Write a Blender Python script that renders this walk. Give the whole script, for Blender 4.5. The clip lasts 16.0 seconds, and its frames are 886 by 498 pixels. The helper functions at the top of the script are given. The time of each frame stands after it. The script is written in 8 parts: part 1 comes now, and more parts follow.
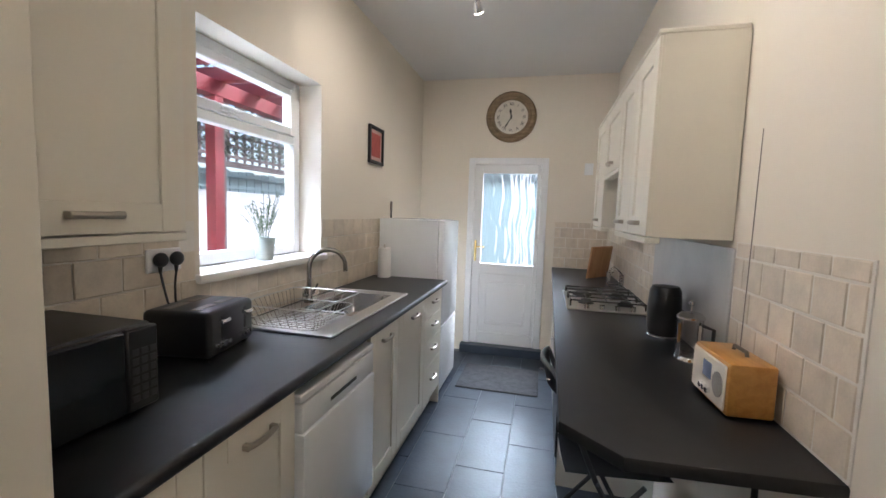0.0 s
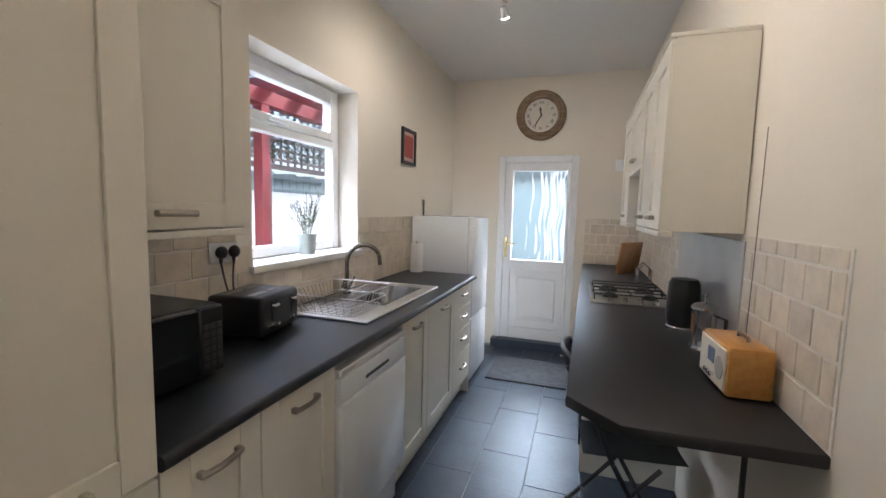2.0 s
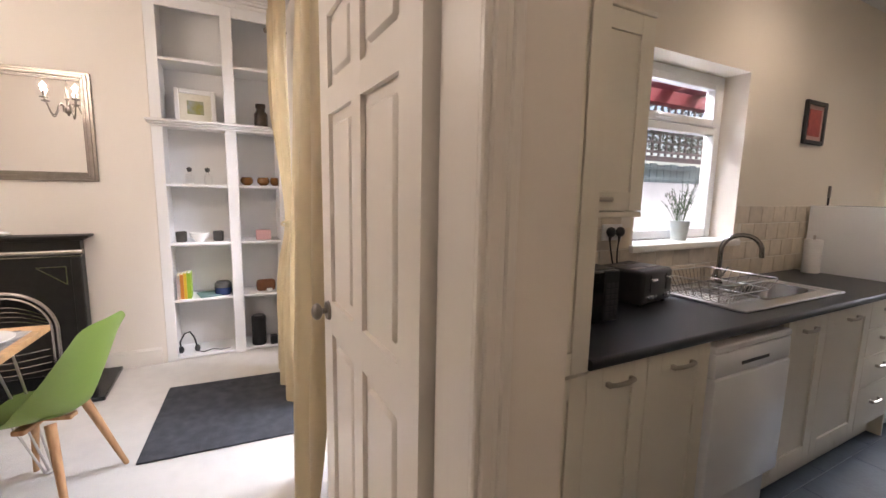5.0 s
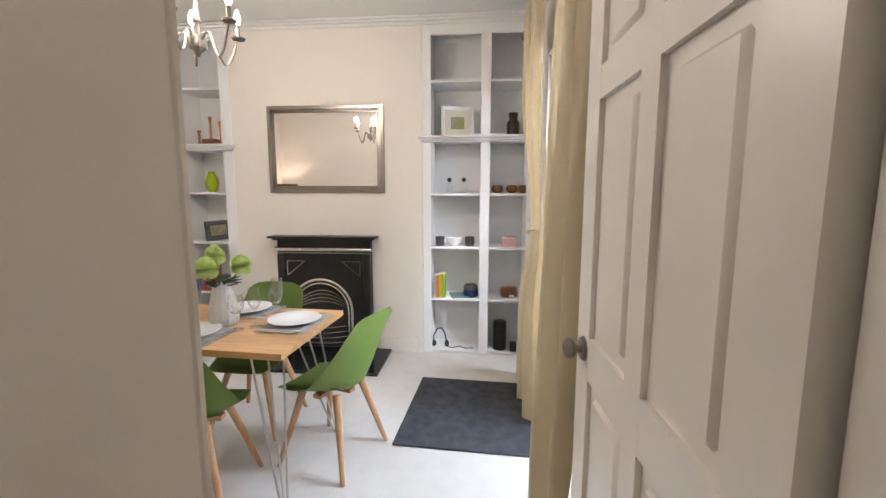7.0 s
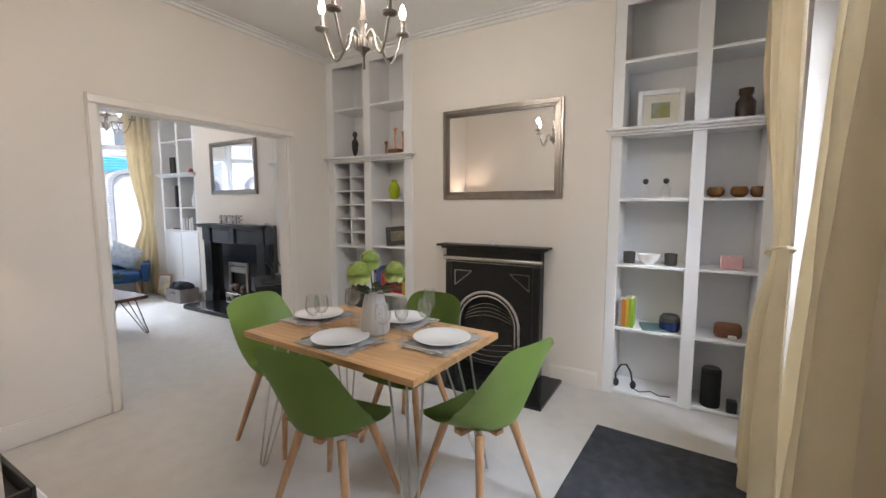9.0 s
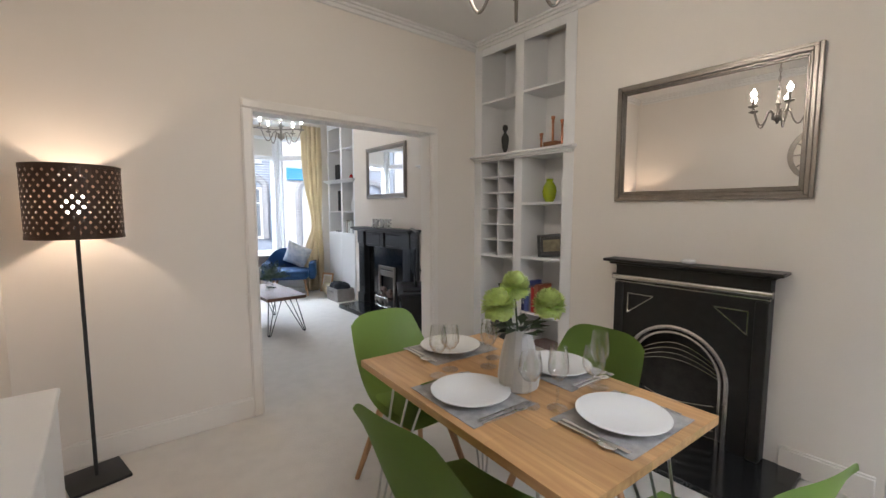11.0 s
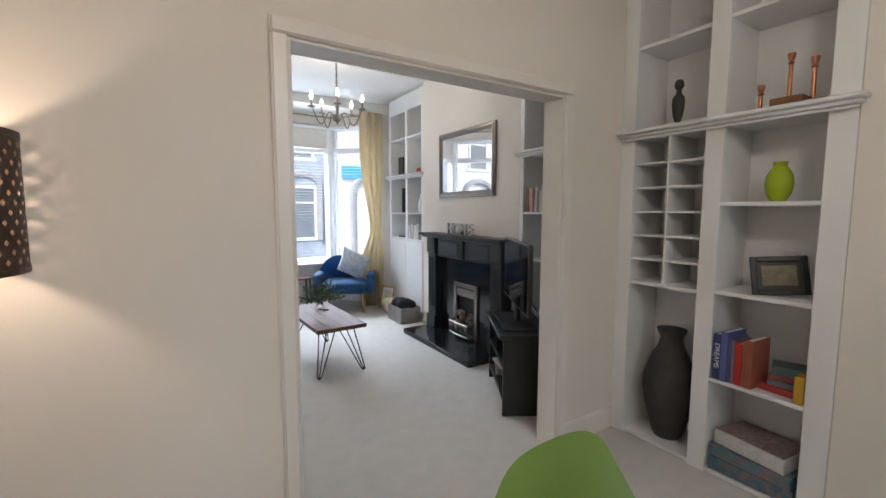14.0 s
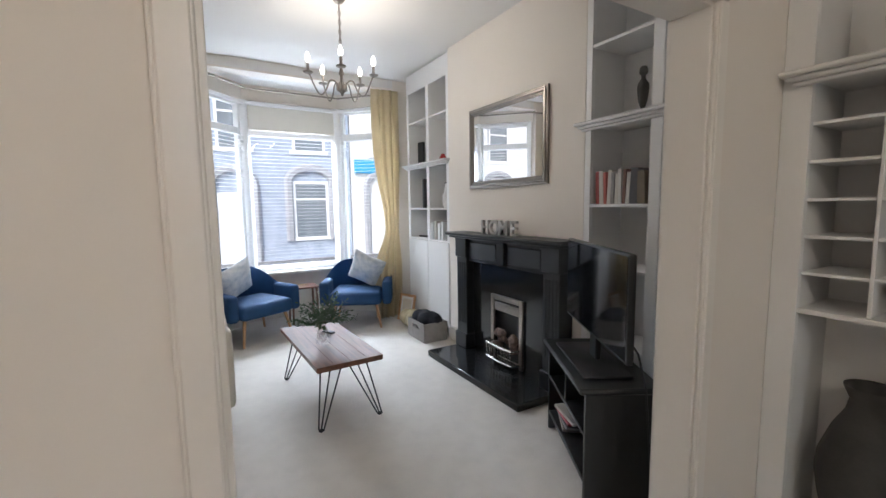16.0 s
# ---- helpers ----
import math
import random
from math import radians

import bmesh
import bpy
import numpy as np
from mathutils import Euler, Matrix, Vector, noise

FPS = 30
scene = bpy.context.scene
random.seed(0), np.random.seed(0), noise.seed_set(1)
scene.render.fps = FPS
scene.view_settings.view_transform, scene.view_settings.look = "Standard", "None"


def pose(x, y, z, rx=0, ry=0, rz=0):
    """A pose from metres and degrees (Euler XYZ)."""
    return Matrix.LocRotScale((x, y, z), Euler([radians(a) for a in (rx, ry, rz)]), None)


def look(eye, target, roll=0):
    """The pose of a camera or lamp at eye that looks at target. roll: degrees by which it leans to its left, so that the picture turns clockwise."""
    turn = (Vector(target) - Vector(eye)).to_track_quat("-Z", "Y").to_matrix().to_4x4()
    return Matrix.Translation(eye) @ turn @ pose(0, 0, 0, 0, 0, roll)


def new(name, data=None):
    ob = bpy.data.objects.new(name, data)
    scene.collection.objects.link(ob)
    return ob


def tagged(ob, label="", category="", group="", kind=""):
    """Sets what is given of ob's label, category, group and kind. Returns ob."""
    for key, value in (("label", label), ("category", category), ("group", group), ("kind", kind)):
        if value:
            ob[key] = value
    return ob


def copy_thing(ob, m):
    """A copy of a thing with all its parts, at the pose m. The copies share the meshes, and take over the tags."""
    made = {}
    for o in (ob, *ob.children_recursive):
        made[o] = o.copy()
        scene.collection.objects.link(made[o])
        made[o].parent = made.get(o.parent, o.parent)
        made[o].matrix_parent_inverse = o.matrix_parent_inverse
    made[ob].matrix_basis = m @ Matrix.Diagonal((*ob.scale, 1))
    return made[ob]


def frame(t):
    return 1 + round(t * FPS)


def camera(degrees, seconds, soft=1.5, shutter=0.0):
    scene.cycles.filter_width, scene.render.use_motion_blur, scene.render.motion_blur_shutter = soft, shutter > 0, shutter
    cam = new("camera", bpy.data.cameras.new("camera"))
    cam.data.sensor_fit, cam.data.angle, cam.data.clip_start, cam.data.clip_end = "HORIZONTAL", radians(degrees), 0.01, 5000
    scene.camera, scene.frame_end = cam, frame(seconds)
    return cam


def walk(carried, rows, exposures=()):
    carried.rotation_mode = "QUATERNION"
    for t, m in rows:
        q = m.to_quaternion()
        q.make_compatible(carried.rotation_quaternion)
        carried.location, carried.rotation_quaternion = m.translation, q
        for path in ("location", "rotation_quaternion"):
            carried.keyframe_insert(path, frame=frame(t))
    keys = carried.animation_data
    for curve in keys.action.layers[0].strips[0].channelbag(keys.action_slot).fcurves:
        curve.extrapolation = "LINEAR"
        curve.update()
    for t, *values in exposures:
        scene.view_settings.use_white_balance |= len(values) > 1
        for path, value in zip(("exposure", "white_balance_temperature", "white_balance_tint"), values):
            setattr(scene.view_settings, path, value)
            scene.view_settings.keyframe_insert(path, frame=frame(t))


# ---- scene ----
cam = camera(93.5, 16.0)
PATH = [
    (0, (0.592, 0.312, 1.454), (0.129, 2.25, 1.279), 1.9),
    (0.5, (0.564, 0.35, 1.454), (0.135, 2.296, 1.287), 1.9),
    (1, (0.568, 0.34, 1.452), (0.125, 2.283, 1.286), 1.8),
    (1.5, (0.609, 0.27, 1.452), (0.093, 2.194, 1.276), 1.6),
    (2, (0.677, 0.177, 1.451), (0.051, 2.067, 1.262), 1.4),
    (2.5, (0.734, 0.074, 1.443), (-0.022, 1.914, 1.229), 1.1),
    (3, (0.739, -0.007, 1.432), (-0.176, 1.755, 1.193), 0.9),
    (3.5, (0.75, -0.084, 1.419), (-0.352, 1.564, 1.16), 0.9),
    (4, (0.775, -0.157, 1.44), (-0.55, 1.315, 1.153), 0.9),
    (4.3, (0.783, -0.188, 1.436), (-0.693, 1.131, 1.149), 0.7),
    (4.5, (0.772, -0.207, 1.448), (-0.787, 1.011, 1.156), 1.0),
    (5, (0.77, -0.225, 1.44), (-0.992, 0.681, 1.167), 1.1),
    (5.2, (0.769, -0.227, 1.445), (-1.054, 0.548, 1.175), 1.2),
    (7.5, (0.406, -0.219, 1.435), (-1.541, -0.606, 1.195), -0.1),
    (8, (0.299, -0.216, 1.423), (-1.597, -0.812, 1.2), 0.1),
    (8.5, (0.159, -0.197, 1.409), (-1.653, -1.016, 1.201), -0.0),
    (9, (0.077, -0.219, 1.404), (-1.638, -1.229, 1.2), -0.0),
    (9.2, (0.036, -0.237, 1.395), (-1.634, -1.321, 1.199), -0.0),
    (11.5, (-0.483, -0.784, 1.414), (-1.638, -2.405, 1.229), 0.1),
    (12, (-0.545, -0.993, 1.424), (-1.617, -2.672, 1.241), 0.3),
    (12.5, (-0.619, -1.191, 1.412), (-1.634, -2.904, 1.222), 0.3),
    (13, (-0.715, -1.411, 1.416), (-1.716, -3.132, 1.231), 0.4),
    (13.5, (-0.773, -1.66, 1.415), (-1.805, -3.363, 1.236), 0.3),
    (14, (-0.807, -1.897, 1.428), (-1.871, -3.58, 1.241), 0.1),
    (14.5, (-0.896, -2.116, 1.402), (-1.991, -3.78, 1.23), -0.1),
    (15, (-0.99, -2.323, 1.413), (-2.083, -3.988, 1.225), -0.6),
    (15.5, (-1.087, -2.562, 1.411), (-2.157, -4.241, 1.22), -0.6),
    (16, (-1.16, -2.765, 1.416), (-2.162, -4.484, 1.208), -0.8),
]
EXPOSURES = [(0, 1.42, 5650, 12), (3.2, 1.30, 5650, 12), (4.0, 1.28, 5950, 17), (5.2, 0.92, 6450, 21), (7.3, 0.84, 5900, 12), (9.2, 0.34, 5900, 12), (11.5, 0.14, 5950, 11), (14, 0.12, 5900, 10), (16, 0.10, 6050, 11)]
walk(cam, [(t, look(eye, target, roll)) for t, eye, target, roll in PATH], EXPOSURES)

# ---- world and light ----
world = bpy.data.worlds.new("sky")
world.use_nodes = True
scene.world = world
wn = world.node_tree.nodes
sky = wn.new("ShaderNodeTexSky")
sky.sky_type = "NISHITA"
sky.sun_disc = False
sky.sun_elevation, sky.sun_rotation = radians(40), radians(40)
sky.air_density, sky.dust_density = 1.0, 3.0
wn["Background"].inputs["Strength"].default_value = 0.15
world.node_tree.links.new(sky.outputs["Color"], wn["Background"].inputs["Color"])
sun_data = bpy.data.lights.new("sun", "SUN")
sun_data.energy, sun_data.angle, sun_data.color = 3.4, radians(12), (1.0, 0.97, 0.93)
sun = new("sun", sun_data)
sun.matrix_world = look((0, 0, 12), (-5.0, -6.0, 5.5))


def area_lamp(name, at, target, w, h, watts, colour):
    d = bpy.data.lights.new(name, "AREA")
    d.shape, d.size, d.size_y, d.energy, d.color = "RECTANGLE", w, h, watts, colour
    ob = new(name, d)
    ob.matrix_world = look(at, target)
    return ob


def bulb_lamp(name, at, watts, colour, r=0.02):
    d = bpy.data.lights.new(name, "POINT")
    d.energy, d.color, d.shadow_soft_size = watts, colour, r
    ob = new(name, d)
    ob.location = at
    return ob


DAY = (0.86, 0.93, 1.0)
WARM = (1.0, 0.74, 0.47)
HALOGEN = (1.0, 0.84, 0.66)
# unseen lamps added outside above the openings, standing in for more sky light
area_lamp("kitchen_sky_fill", (-1.45, 2.22, 2.72), (0.2, 2.22, 0.9), 1.3, 0.5, 66, DAY)
area_lamp("back_door_sky_fill", (0.2, 6.1, 2.95), (0.2, 4.2, 0.2), 1.4, 0.9, 70, DAY)
area_lamp("garden_sky_fill", (-1.95, 1.05, 2.60), (-1.95, -1.2, 0.3), 1.5, 0.9, 60, DAY)
area_lamp("bay_sky_fill", (-2.25, -11.0, 4.6), (-2.25, -7.2, 0.9), 4.5, 2.0, 1650, DAY)

# ---- materials ----
def mat(name, colour, rough=0.5, metal=0.0, vary=0.08, scale=6.0, fine=90.0, bump=0.02, spec=0.5, tint=None, random_amount=0.0, coat=0.0):
    """A surface with blotches at one scale, grain at a finer one and a slight relief."""
    m = bpy.data.materials.new(name)
    m.use_nodes = True
    n, l = m.node_tree.nodes, m.node_tree.links
    b = n["Principled BSDF"]
    b.inputs["Roughness"].default_value, b.inputs["Metallic"].default_value = rough, metal
    b.inputs["Specular IOR Level"].default_value = spec
    b.inputs["Coat Weight"].default_value = coat
    pos = n.new("ShaderNodeNewGeometry")
    big, small = n.new("ShaderNodeTexNoise"), n.new("ShaderNodeTexNoise")
    big.inputs["Scale"].default_value, small.inputs["Scale"].default_value = scale, fine
    big.inputs["Detail"].default_value = 5
    for t in (big, small):
        l.new(pos.outputs["Position"], t.inputs["Vector"])
    mix = n.new("ShaderNodeMix")
    mix.data_type = "RGBA"
    dark = tint or tuple(c * (1 - 2.2 * vary) for c in colour)
    mix.inputs["A"].default_value, mix.inputs["B"].default_value = (*dark, 1), (*colour, 1)
    ramp = n.new("ShaderNodeMapRange")
    ramp.inputs["From Min"].default_value, ramp.inputs["From Max"].default_value = 0.3, 0.62
    add = n.new("ShaderNodeMath")
    add.operation = "MULTIPLY_ADD"
    add.inputs[1].default_value = 0.25
    l.new(small.outputs["Fac"], add.inputs[0])
    sub = n.new("ShaderNodeMath")
    sub.operation = "MULTIPLY"
    sub.inputs[1].default_value = 0.78
    l.new(big.outputs["Fac"], sub.inputs[0])
    l.new(sub.outputs[0], add.inputs[2])
    l.new(add.outputs[0], ramp.inputs["Value"])
    l.new(ramp.outputs["Result"], mix.inputs["Factor"])
    out = mix.outputs["Result"]
    if random_amount:
        info, hsv, rng = n.new("ShaderNodeObjectInfo"), n.new("ShaderNodeHueSaturation"), n.new("ShaderNodeMapRange")
        rng.inputs["To Min"].default_value, rng.inputs["To Max"].default_value = 1 - random_amount, 1 + random_amount
        l.new(info.outputs["Random"], rng.inputs["Value"])
        l.new(rng.outputs["Result"], hsv.inputs["Value"])
        l.new(out, hsv.inputs["Color"])
        out = hsv.outputs["Color"]
    l.new(out, b.inputs["Base Color"])
    if bump:
        bp = n.new("ShaderNodeBump")
        bp.inputs["Strength"].default_value, bp.inputs["Distance"].default_value = min(1, bump * 10), bump * 0.05
        l.new(small.outputs["Fac"], bp.inputs["Height"])
        l.new(bp.outputs["Normal"], b.inputs["Normal"])
    return m


def wood(name, light, dark, rough=0.45, along="X", scale=1.0, random_amount=0.0):
    m = mat(name, light, rough, vary=0.1, bump=0.01)
    n, l = m.node_tree.nodes, m.node_tree.links
    b = n["Principled BSDF"]
    pos = n.new("ShaderNodeTexCoord")
    mp = n.new("ShaderNodeMapping")
    mp.inputs["Scale"].default_value = {"X": (1.2, 18, 18), "Y": (18, 1.2, 18), "Z": (18, 18, 1.2)}[along]
    tex = n.new("ShaderNodeTexNoise")
    tex.inputs["Scale"].default_value, tex.inputs["Detail"].default_value, tex.inputs["Distortion"].default_value = 2.2 * scale, 6, 0.6
    rmp = n.new("ShaderNodeValToRGB")
    rmp.color_ramp.elements[0].color, rmp.color_ramp.elements[1].color = (*dark, 1), (*light, 1)
    rmp.color_ramp.elements[0].position, rmp.color_ramp.elements[1].position = 0.35, 0.62
    l.new(pos.outputs["Object"], mp.inputs["Vector"])
    l.new(mp.outputs["Vector"], tex.inputs["Vector"])
    l.new(tex.outputs["Fac"], rmp.inputs["Fac"])
    out = rmp.outputs["Color"]
    if random_amount:
        info, hsv, rng = n.new("ShaderNodeObjectInfo"), n.new("ShaderNodeHueSaturation"), n.new("ShaderNodeMapRange")
        rng.inputs["To Min"].default_value, rng.inputs["To Max"].default_value = 1 - random_amount, 1 + random_amount
        l.new(info.outputs["Random"], rng.inputs["Value"])
        l.new(rng.outputs["Result"], hsv.inputs["Value"])
        l.new(out, hsv.inputs["Color"])
        out = hsv.outputs["Color"]
    l.new(out, b.inputs["Base Color"])
    return m


def glass_mat(name, colour=(1, 1, 1), rough=0.0, ior=1.45):
    m = bpy.data.materials.new(name)
    m.use_nodes = True
    b = m.node_tree.nodes["Principled BSDF"]
    b.inputs["Base Color"].default_value = (*colour, 1)
    b.inputs["Roughness"].default_value, b.inputs["Transmission Weight"].default_value, b.inputs["IOR"].default_value = rough, 1.0, ior
    return m


def glow_mat(name, colour, strength):
    m = bpy.data.materials.new(name)
    m.use_nodes = True
    b = m.node_tree.nodes["Principled BSDF"]
    b.inputs["Base Color"].default_value = (*colour, 1)
    b.inputs["Emission Color"].default_value, b.inputs["Emission Strength"].default_value = (*colour, 1), strength
    return m


M_CREAM_WALL = mat("cream_wall_paint", (0.80, 0.74, 0.64), 0.75, vary=0.012, scale=1.2, fine=220, bump=0.012, spec=0.25)
M_WHITE_WALL = mat("warm_white_wall_paint", (0.78, 0.73, 0.67), 0.75, vary=0.012, scale=1.2, fine=220, bump=0.012, spec=0.25)
M_CEILING = mat("matt_ceiling_paint", (0.76, 0.75, 0.73), 0.85, vary=0.012, scale=1.5, fine=160, bump=0.012, spec=0.2)
M_GLOSS = mat("white_gloss_trim", (0.80, 0.76, 0.71), 0.32, vary=0.015, scale=3, bump=0.006)
M_SHELF = mat("white_satin_shelf_paint", (0.80, 0.80, 0.80), 0.4, vary=0.012, scale=3, bump=0.006)
M_UPVC = mat("white_upvc", (0.86, 0.87, 0.88), 0.28, vary=0.01, scale=3, bump=0.0)
M_CABINET = mat("cream_cabinet_paint", (0.80, 0.76, 0.66), 0.38, vary=0.015, scale=3, bump=0.005)
M_APPLIANCE = mat("white_appliance_enamel", (0.82, 0.84, 0.86), 0.25, vary=0.01, bump=0.0)
M_WORKTOP = mat("black_laminate_worktop", (0.014, 0.0155, 0.018), 0.38, spec=0.5, vary=0.12, scale=30, fine=400, bump=0.02)
M_SLATE = mat("dark_slate_tile", (0.052, 0.068, 0.094), 0.35, vary=0.16, scale=7, fine=60, bump=0.05, random_amount=0.10)
M_GROUT = mat("grey_grout", (0.30, 0.31, 0.32), 0.8, vary=0.1, bump=0.03)
M_WALLTILE = mat("tumbled_cream_wall_tile", (0.72, 0.635, 0.52), 0.34, vary=0.09, scale=16, fine=120, bump=0.03, random_amount=0.08)
M_TILEGROUT = mat("pale_grout", (0.82, 0.78, 0.71), 0.85, vary=0.04, bump=0.02)
M_CARPET = mat("cream_carpet", (0.78, 0.75, 0.71), 0.95, vary=0.035, scale=9, fine=420, bump=0.10, spec=0.1)
M_STEEL = mat("brushed_steel", (0.62, 0.61, 0.59), 0.28, 1.0, vary=0.04, scale=20, fine=300, bump=0.004)
M_CHROME = mat("chrome", (0.80, 0.80, 0.80), 0.08, 1.0, vary=0.01, bump=0.0)
M_NICKEL = mat("satin_nickel", (0.50, 0.45, 0.38), 0.32, 1.0, vary=0.03, bump=0.0)
M_PEWTER = mat("antique_pewter", (0.30, 0.27, 0.24), 0.35, 1.0, vary=0.1, scale=40, bump=0.01)
M_SILVERFRAME = mat("aged_silver_frame", (0.33, 0.30, 0.27), 0.3, 1.0, vary=0.08, scale=14, bump=0.01)
M_MIRROR = mat("mirror_silvering", (0.92, 0.92, 0.92), 0.01, 1.0, vary=0.0, bump=0.0)
M_BLACK = mat("black_plastic", (0.018, 0.019, 0.022), 0.3, vary=0.06, bump=0.004)
M_BLACKKEY = mat("dull_black_keys", (0.055, 0.055, 0.058), 0.5, vary=0.1, bump=0.0)
M_BLACKMATT = mat("black_powder_coat", (0.02, 0.02, 0.021), 0.5, vary=0.06, bump=0.01)
M_IRON = mat("black_cast_iron", (0.022, 0.021, 0.021), 0.38, 0.3, vary=0.15, scale=20, bump=0.03)
M_POLISHED = mat("polished_iron", (0.55, 0.53, 0.50), 0.25, 1.0, vary=0.08, scale=30, bump=0.01)
M_BLACKWOOD = mat("black_painted_wood", (0.016, 0.018, 0.021), 0.33, vary=0.1, scale=12, bump=0.01)
M_GRANITE = mat("polished_black_granite", (0.018, 0.019, 0.021), 0.14, vary=0.2, scale=60, bump=0.0)
M_GLASS = glass_mat("window_glass")
M_WINEGLASS = bpy.data.materials.new("clear_drinking_glass")
M_WINEGLASS.use_nodes = True
_n, _l = M_WINEGLASS.node_tree.nodes, M_WINEGLASS.node_tree.links
_n.remove(_n["Principled BSDF"])
_clear, _gloss, _mix, _lw, _rng = (_n.new(k) for k in ("ShaderNodeBsdfTransparent", "ShaderNodeBsdfGlossy", "ShaderNodeMixShader", "ShaderNodeLayerWeight", "ShaderNodeMapRange"))
_clear.inputs["Color"].default_value = (0.99, 0.992, 0.99, 1)
_gloss.inputs["Roughness"].default_value = 0.02
_lw.inputs["Blend"].default_value = 0.35
_rng.inputs["To Min"].default_value, _rng.inputs["To Max"].default_value = 0.05, 0.5
_l.new(_lw.outputs["Facing"], _rng.inputs["Value"])
_l.new(_rng.outputs["Result"], _mix.inputs["Fac"])
_l.new(_clear.outputs["BSDF"], _mix.inputs[1])
_l.new(_gloss.outputs["BSDF"], _mix.inputs[2])
_l.new(_mix.outputs["Shader"], _n["Material Output"].inputs["Surface"])
M_OBSCURE = glass_mat("obscured_door_glass", (0.93, 0.98, 0.97), 0.27)
M_GREEN = mat("moss_green_chair_plastic", (0.20, 0.305, 0.060), 0.46, vary=0.04, scale=3, bump=0.006)
M_BEECH = wood("beech_leg_wood", (0.56, 0.33, 0.17), (0.46, 0.25, 0.12), 0.42, "Z")
M_TABLEWOOD = wood("oiled_oak_table_wood", (0.60, 0.36, 0.16), (0.47, 0.26, 0.11), 0.32, "Y", random_amount=0.14)
M_BROWNWOOD = wood("dark_stained_wood", (0.19, 0.085, 0.05), (0.11, 0.05, 0.03), 0.3, "Y", random_amount=0.12)
M_CHINA = mat("white_china", (0.84, 0.84, 0.83), 0.15, vary=0.01, bump=0.0)
M_CURTAIN = mat("gold_satin_curtain", (0.68, 0.575, 0.385), 0.36, vary=0.04, scale=5, fine=300, bump=0.02)
def translucent(m, share):
    """Lets a share of the light through a thin cloth or petal."""
    n, l = m.node_tree.nodes, m.node_tree.links
    b, out = n["Principled BSDF"], n["Material Output"]
    tr, mx = n.new("ShaderNodeBsdfTranslucent"), n.new("ShaderNodeMixShader")
    src = b.inputs["Base Color"].links[0].from_socket
    l.new(src, tr.inputs["Color"])
    mx.inputs["Fac"].default_value = share
    l.new(b.outputs["BSDF"], mx.inputs[1])
    l.new(tr.outputs["BSDF"], mx.inputs[2])
    l.new(mx.outputs["Shader"], out.inputs["Surface"])


translucent(M_CURTAIN, 0.14)
M_LINING = mat("white_curtain_lining", (0.80, 0.78, 0.72), 0.7, vary=0.02, bump=0.01)
M_DOORMAT = mat("charcoal_rug_pile", (0.040, 0.044, 0.056), 0.92, vary=0.22, scale=14, fine=300, bump=0.12, tint=(0.085, 0.09, 0.105))
M_RED = mat("red_painted_timber", (0.24, 0.030, 0.038), 0.5, vary=0.12, scale=5)
M_BLUE = mat("blue_velvet", (0.010, 0.060, 0.17), 0.75, vary=0.1, scale=6, fine=200, bump=0.04)
M_WHITEFABRIC = mat("white_cotton", (0.76, 0.76, 0.75), 0.9, vary=0.03, scale=8, fine=300, bump=0.06)


# ---- building helpers ----
def box(bm, x0, x1, y0, y1, z0, z1, bevel=0.0, seg=1, rot=None):
    """A box between two corners, its edges bevelled; rot turns it about its middle."""
    mid = Vector(((x0 + x1) / 2, (y0 + y1) / 2, (z0 + z1) / 2))
    m = Matrix.Translation(mid) @ (rot or Matrix.Identity(4)) @ Matrix.Diagonal((abs(x1 - x0), abs(y1 - y0), abs(z1 - z0), 1))
    vs = bmesh.ops.create_cube(bm, size=1, matrix=m)["verts"]
    if bevel:
        es = list({e for v in vs for e in v.link_edges})
        bmesh.ops.bevel(bm, geom=es, offset=bevel, segments=seg, affect="EDGES", profile=0.5)
    return bm


def cyl(bm, a, b, r0, r1=None, seg=14, caps=True):
    a, b = Vector(a), Vector(b)
    d = b - a
    m = Matrix.Translation((a + b) / 2) @ d.to_track_quat("Z", "Y").to_matrix().to_4x4()
    bmesh.ops.create_cone(bm, cap_ends=caps, segments=seg, radius1=r0, radius2=r0 if r1 is None else r1, depth=d.length, matrix=m)
    return bm


def ball(bm, at, r, sx=1, sy=1, sz=1, seg=14, rings=9, rot=None):
    m = Matrix.Translation(at) @ (rot or Matrix.Identity(4)) @ Matrix.Diagonal((sx, sy, sz, 1))
    bmesh.ops.create_uvsphere(bm, u_segments=seg, v_segments=rings, radius=r, matrix=m)
    return bm


def lathe(bm, profile, at=(0, 0, 0), seg=24, cap=True):
    """Turns a profile of (radius, height) about the upright axis."""
    rings = []
    for r, z in profile:
        rings.append([bm.verts.new((at[0] + r * math.cos(2 * math.pi * k / seg), at[1] + r * math.sin(2 * math.pi * k / seg), at[2] + z)) for k in range(seg)])
    for p, q in zip(rings, rings[1:]):
        for k in range(seg):
            bm.faces.new((p[k], p[(k + 1) % seg], q[(k + 1) % seg], q[k]))
    if cap:
        if profile[0][0] > 1e-4:
            bm.faces.new(rings[0][::-1])
        if profile[-1][0] > 1e-4:
            bm.faces.new(rings[-1])
    return bm


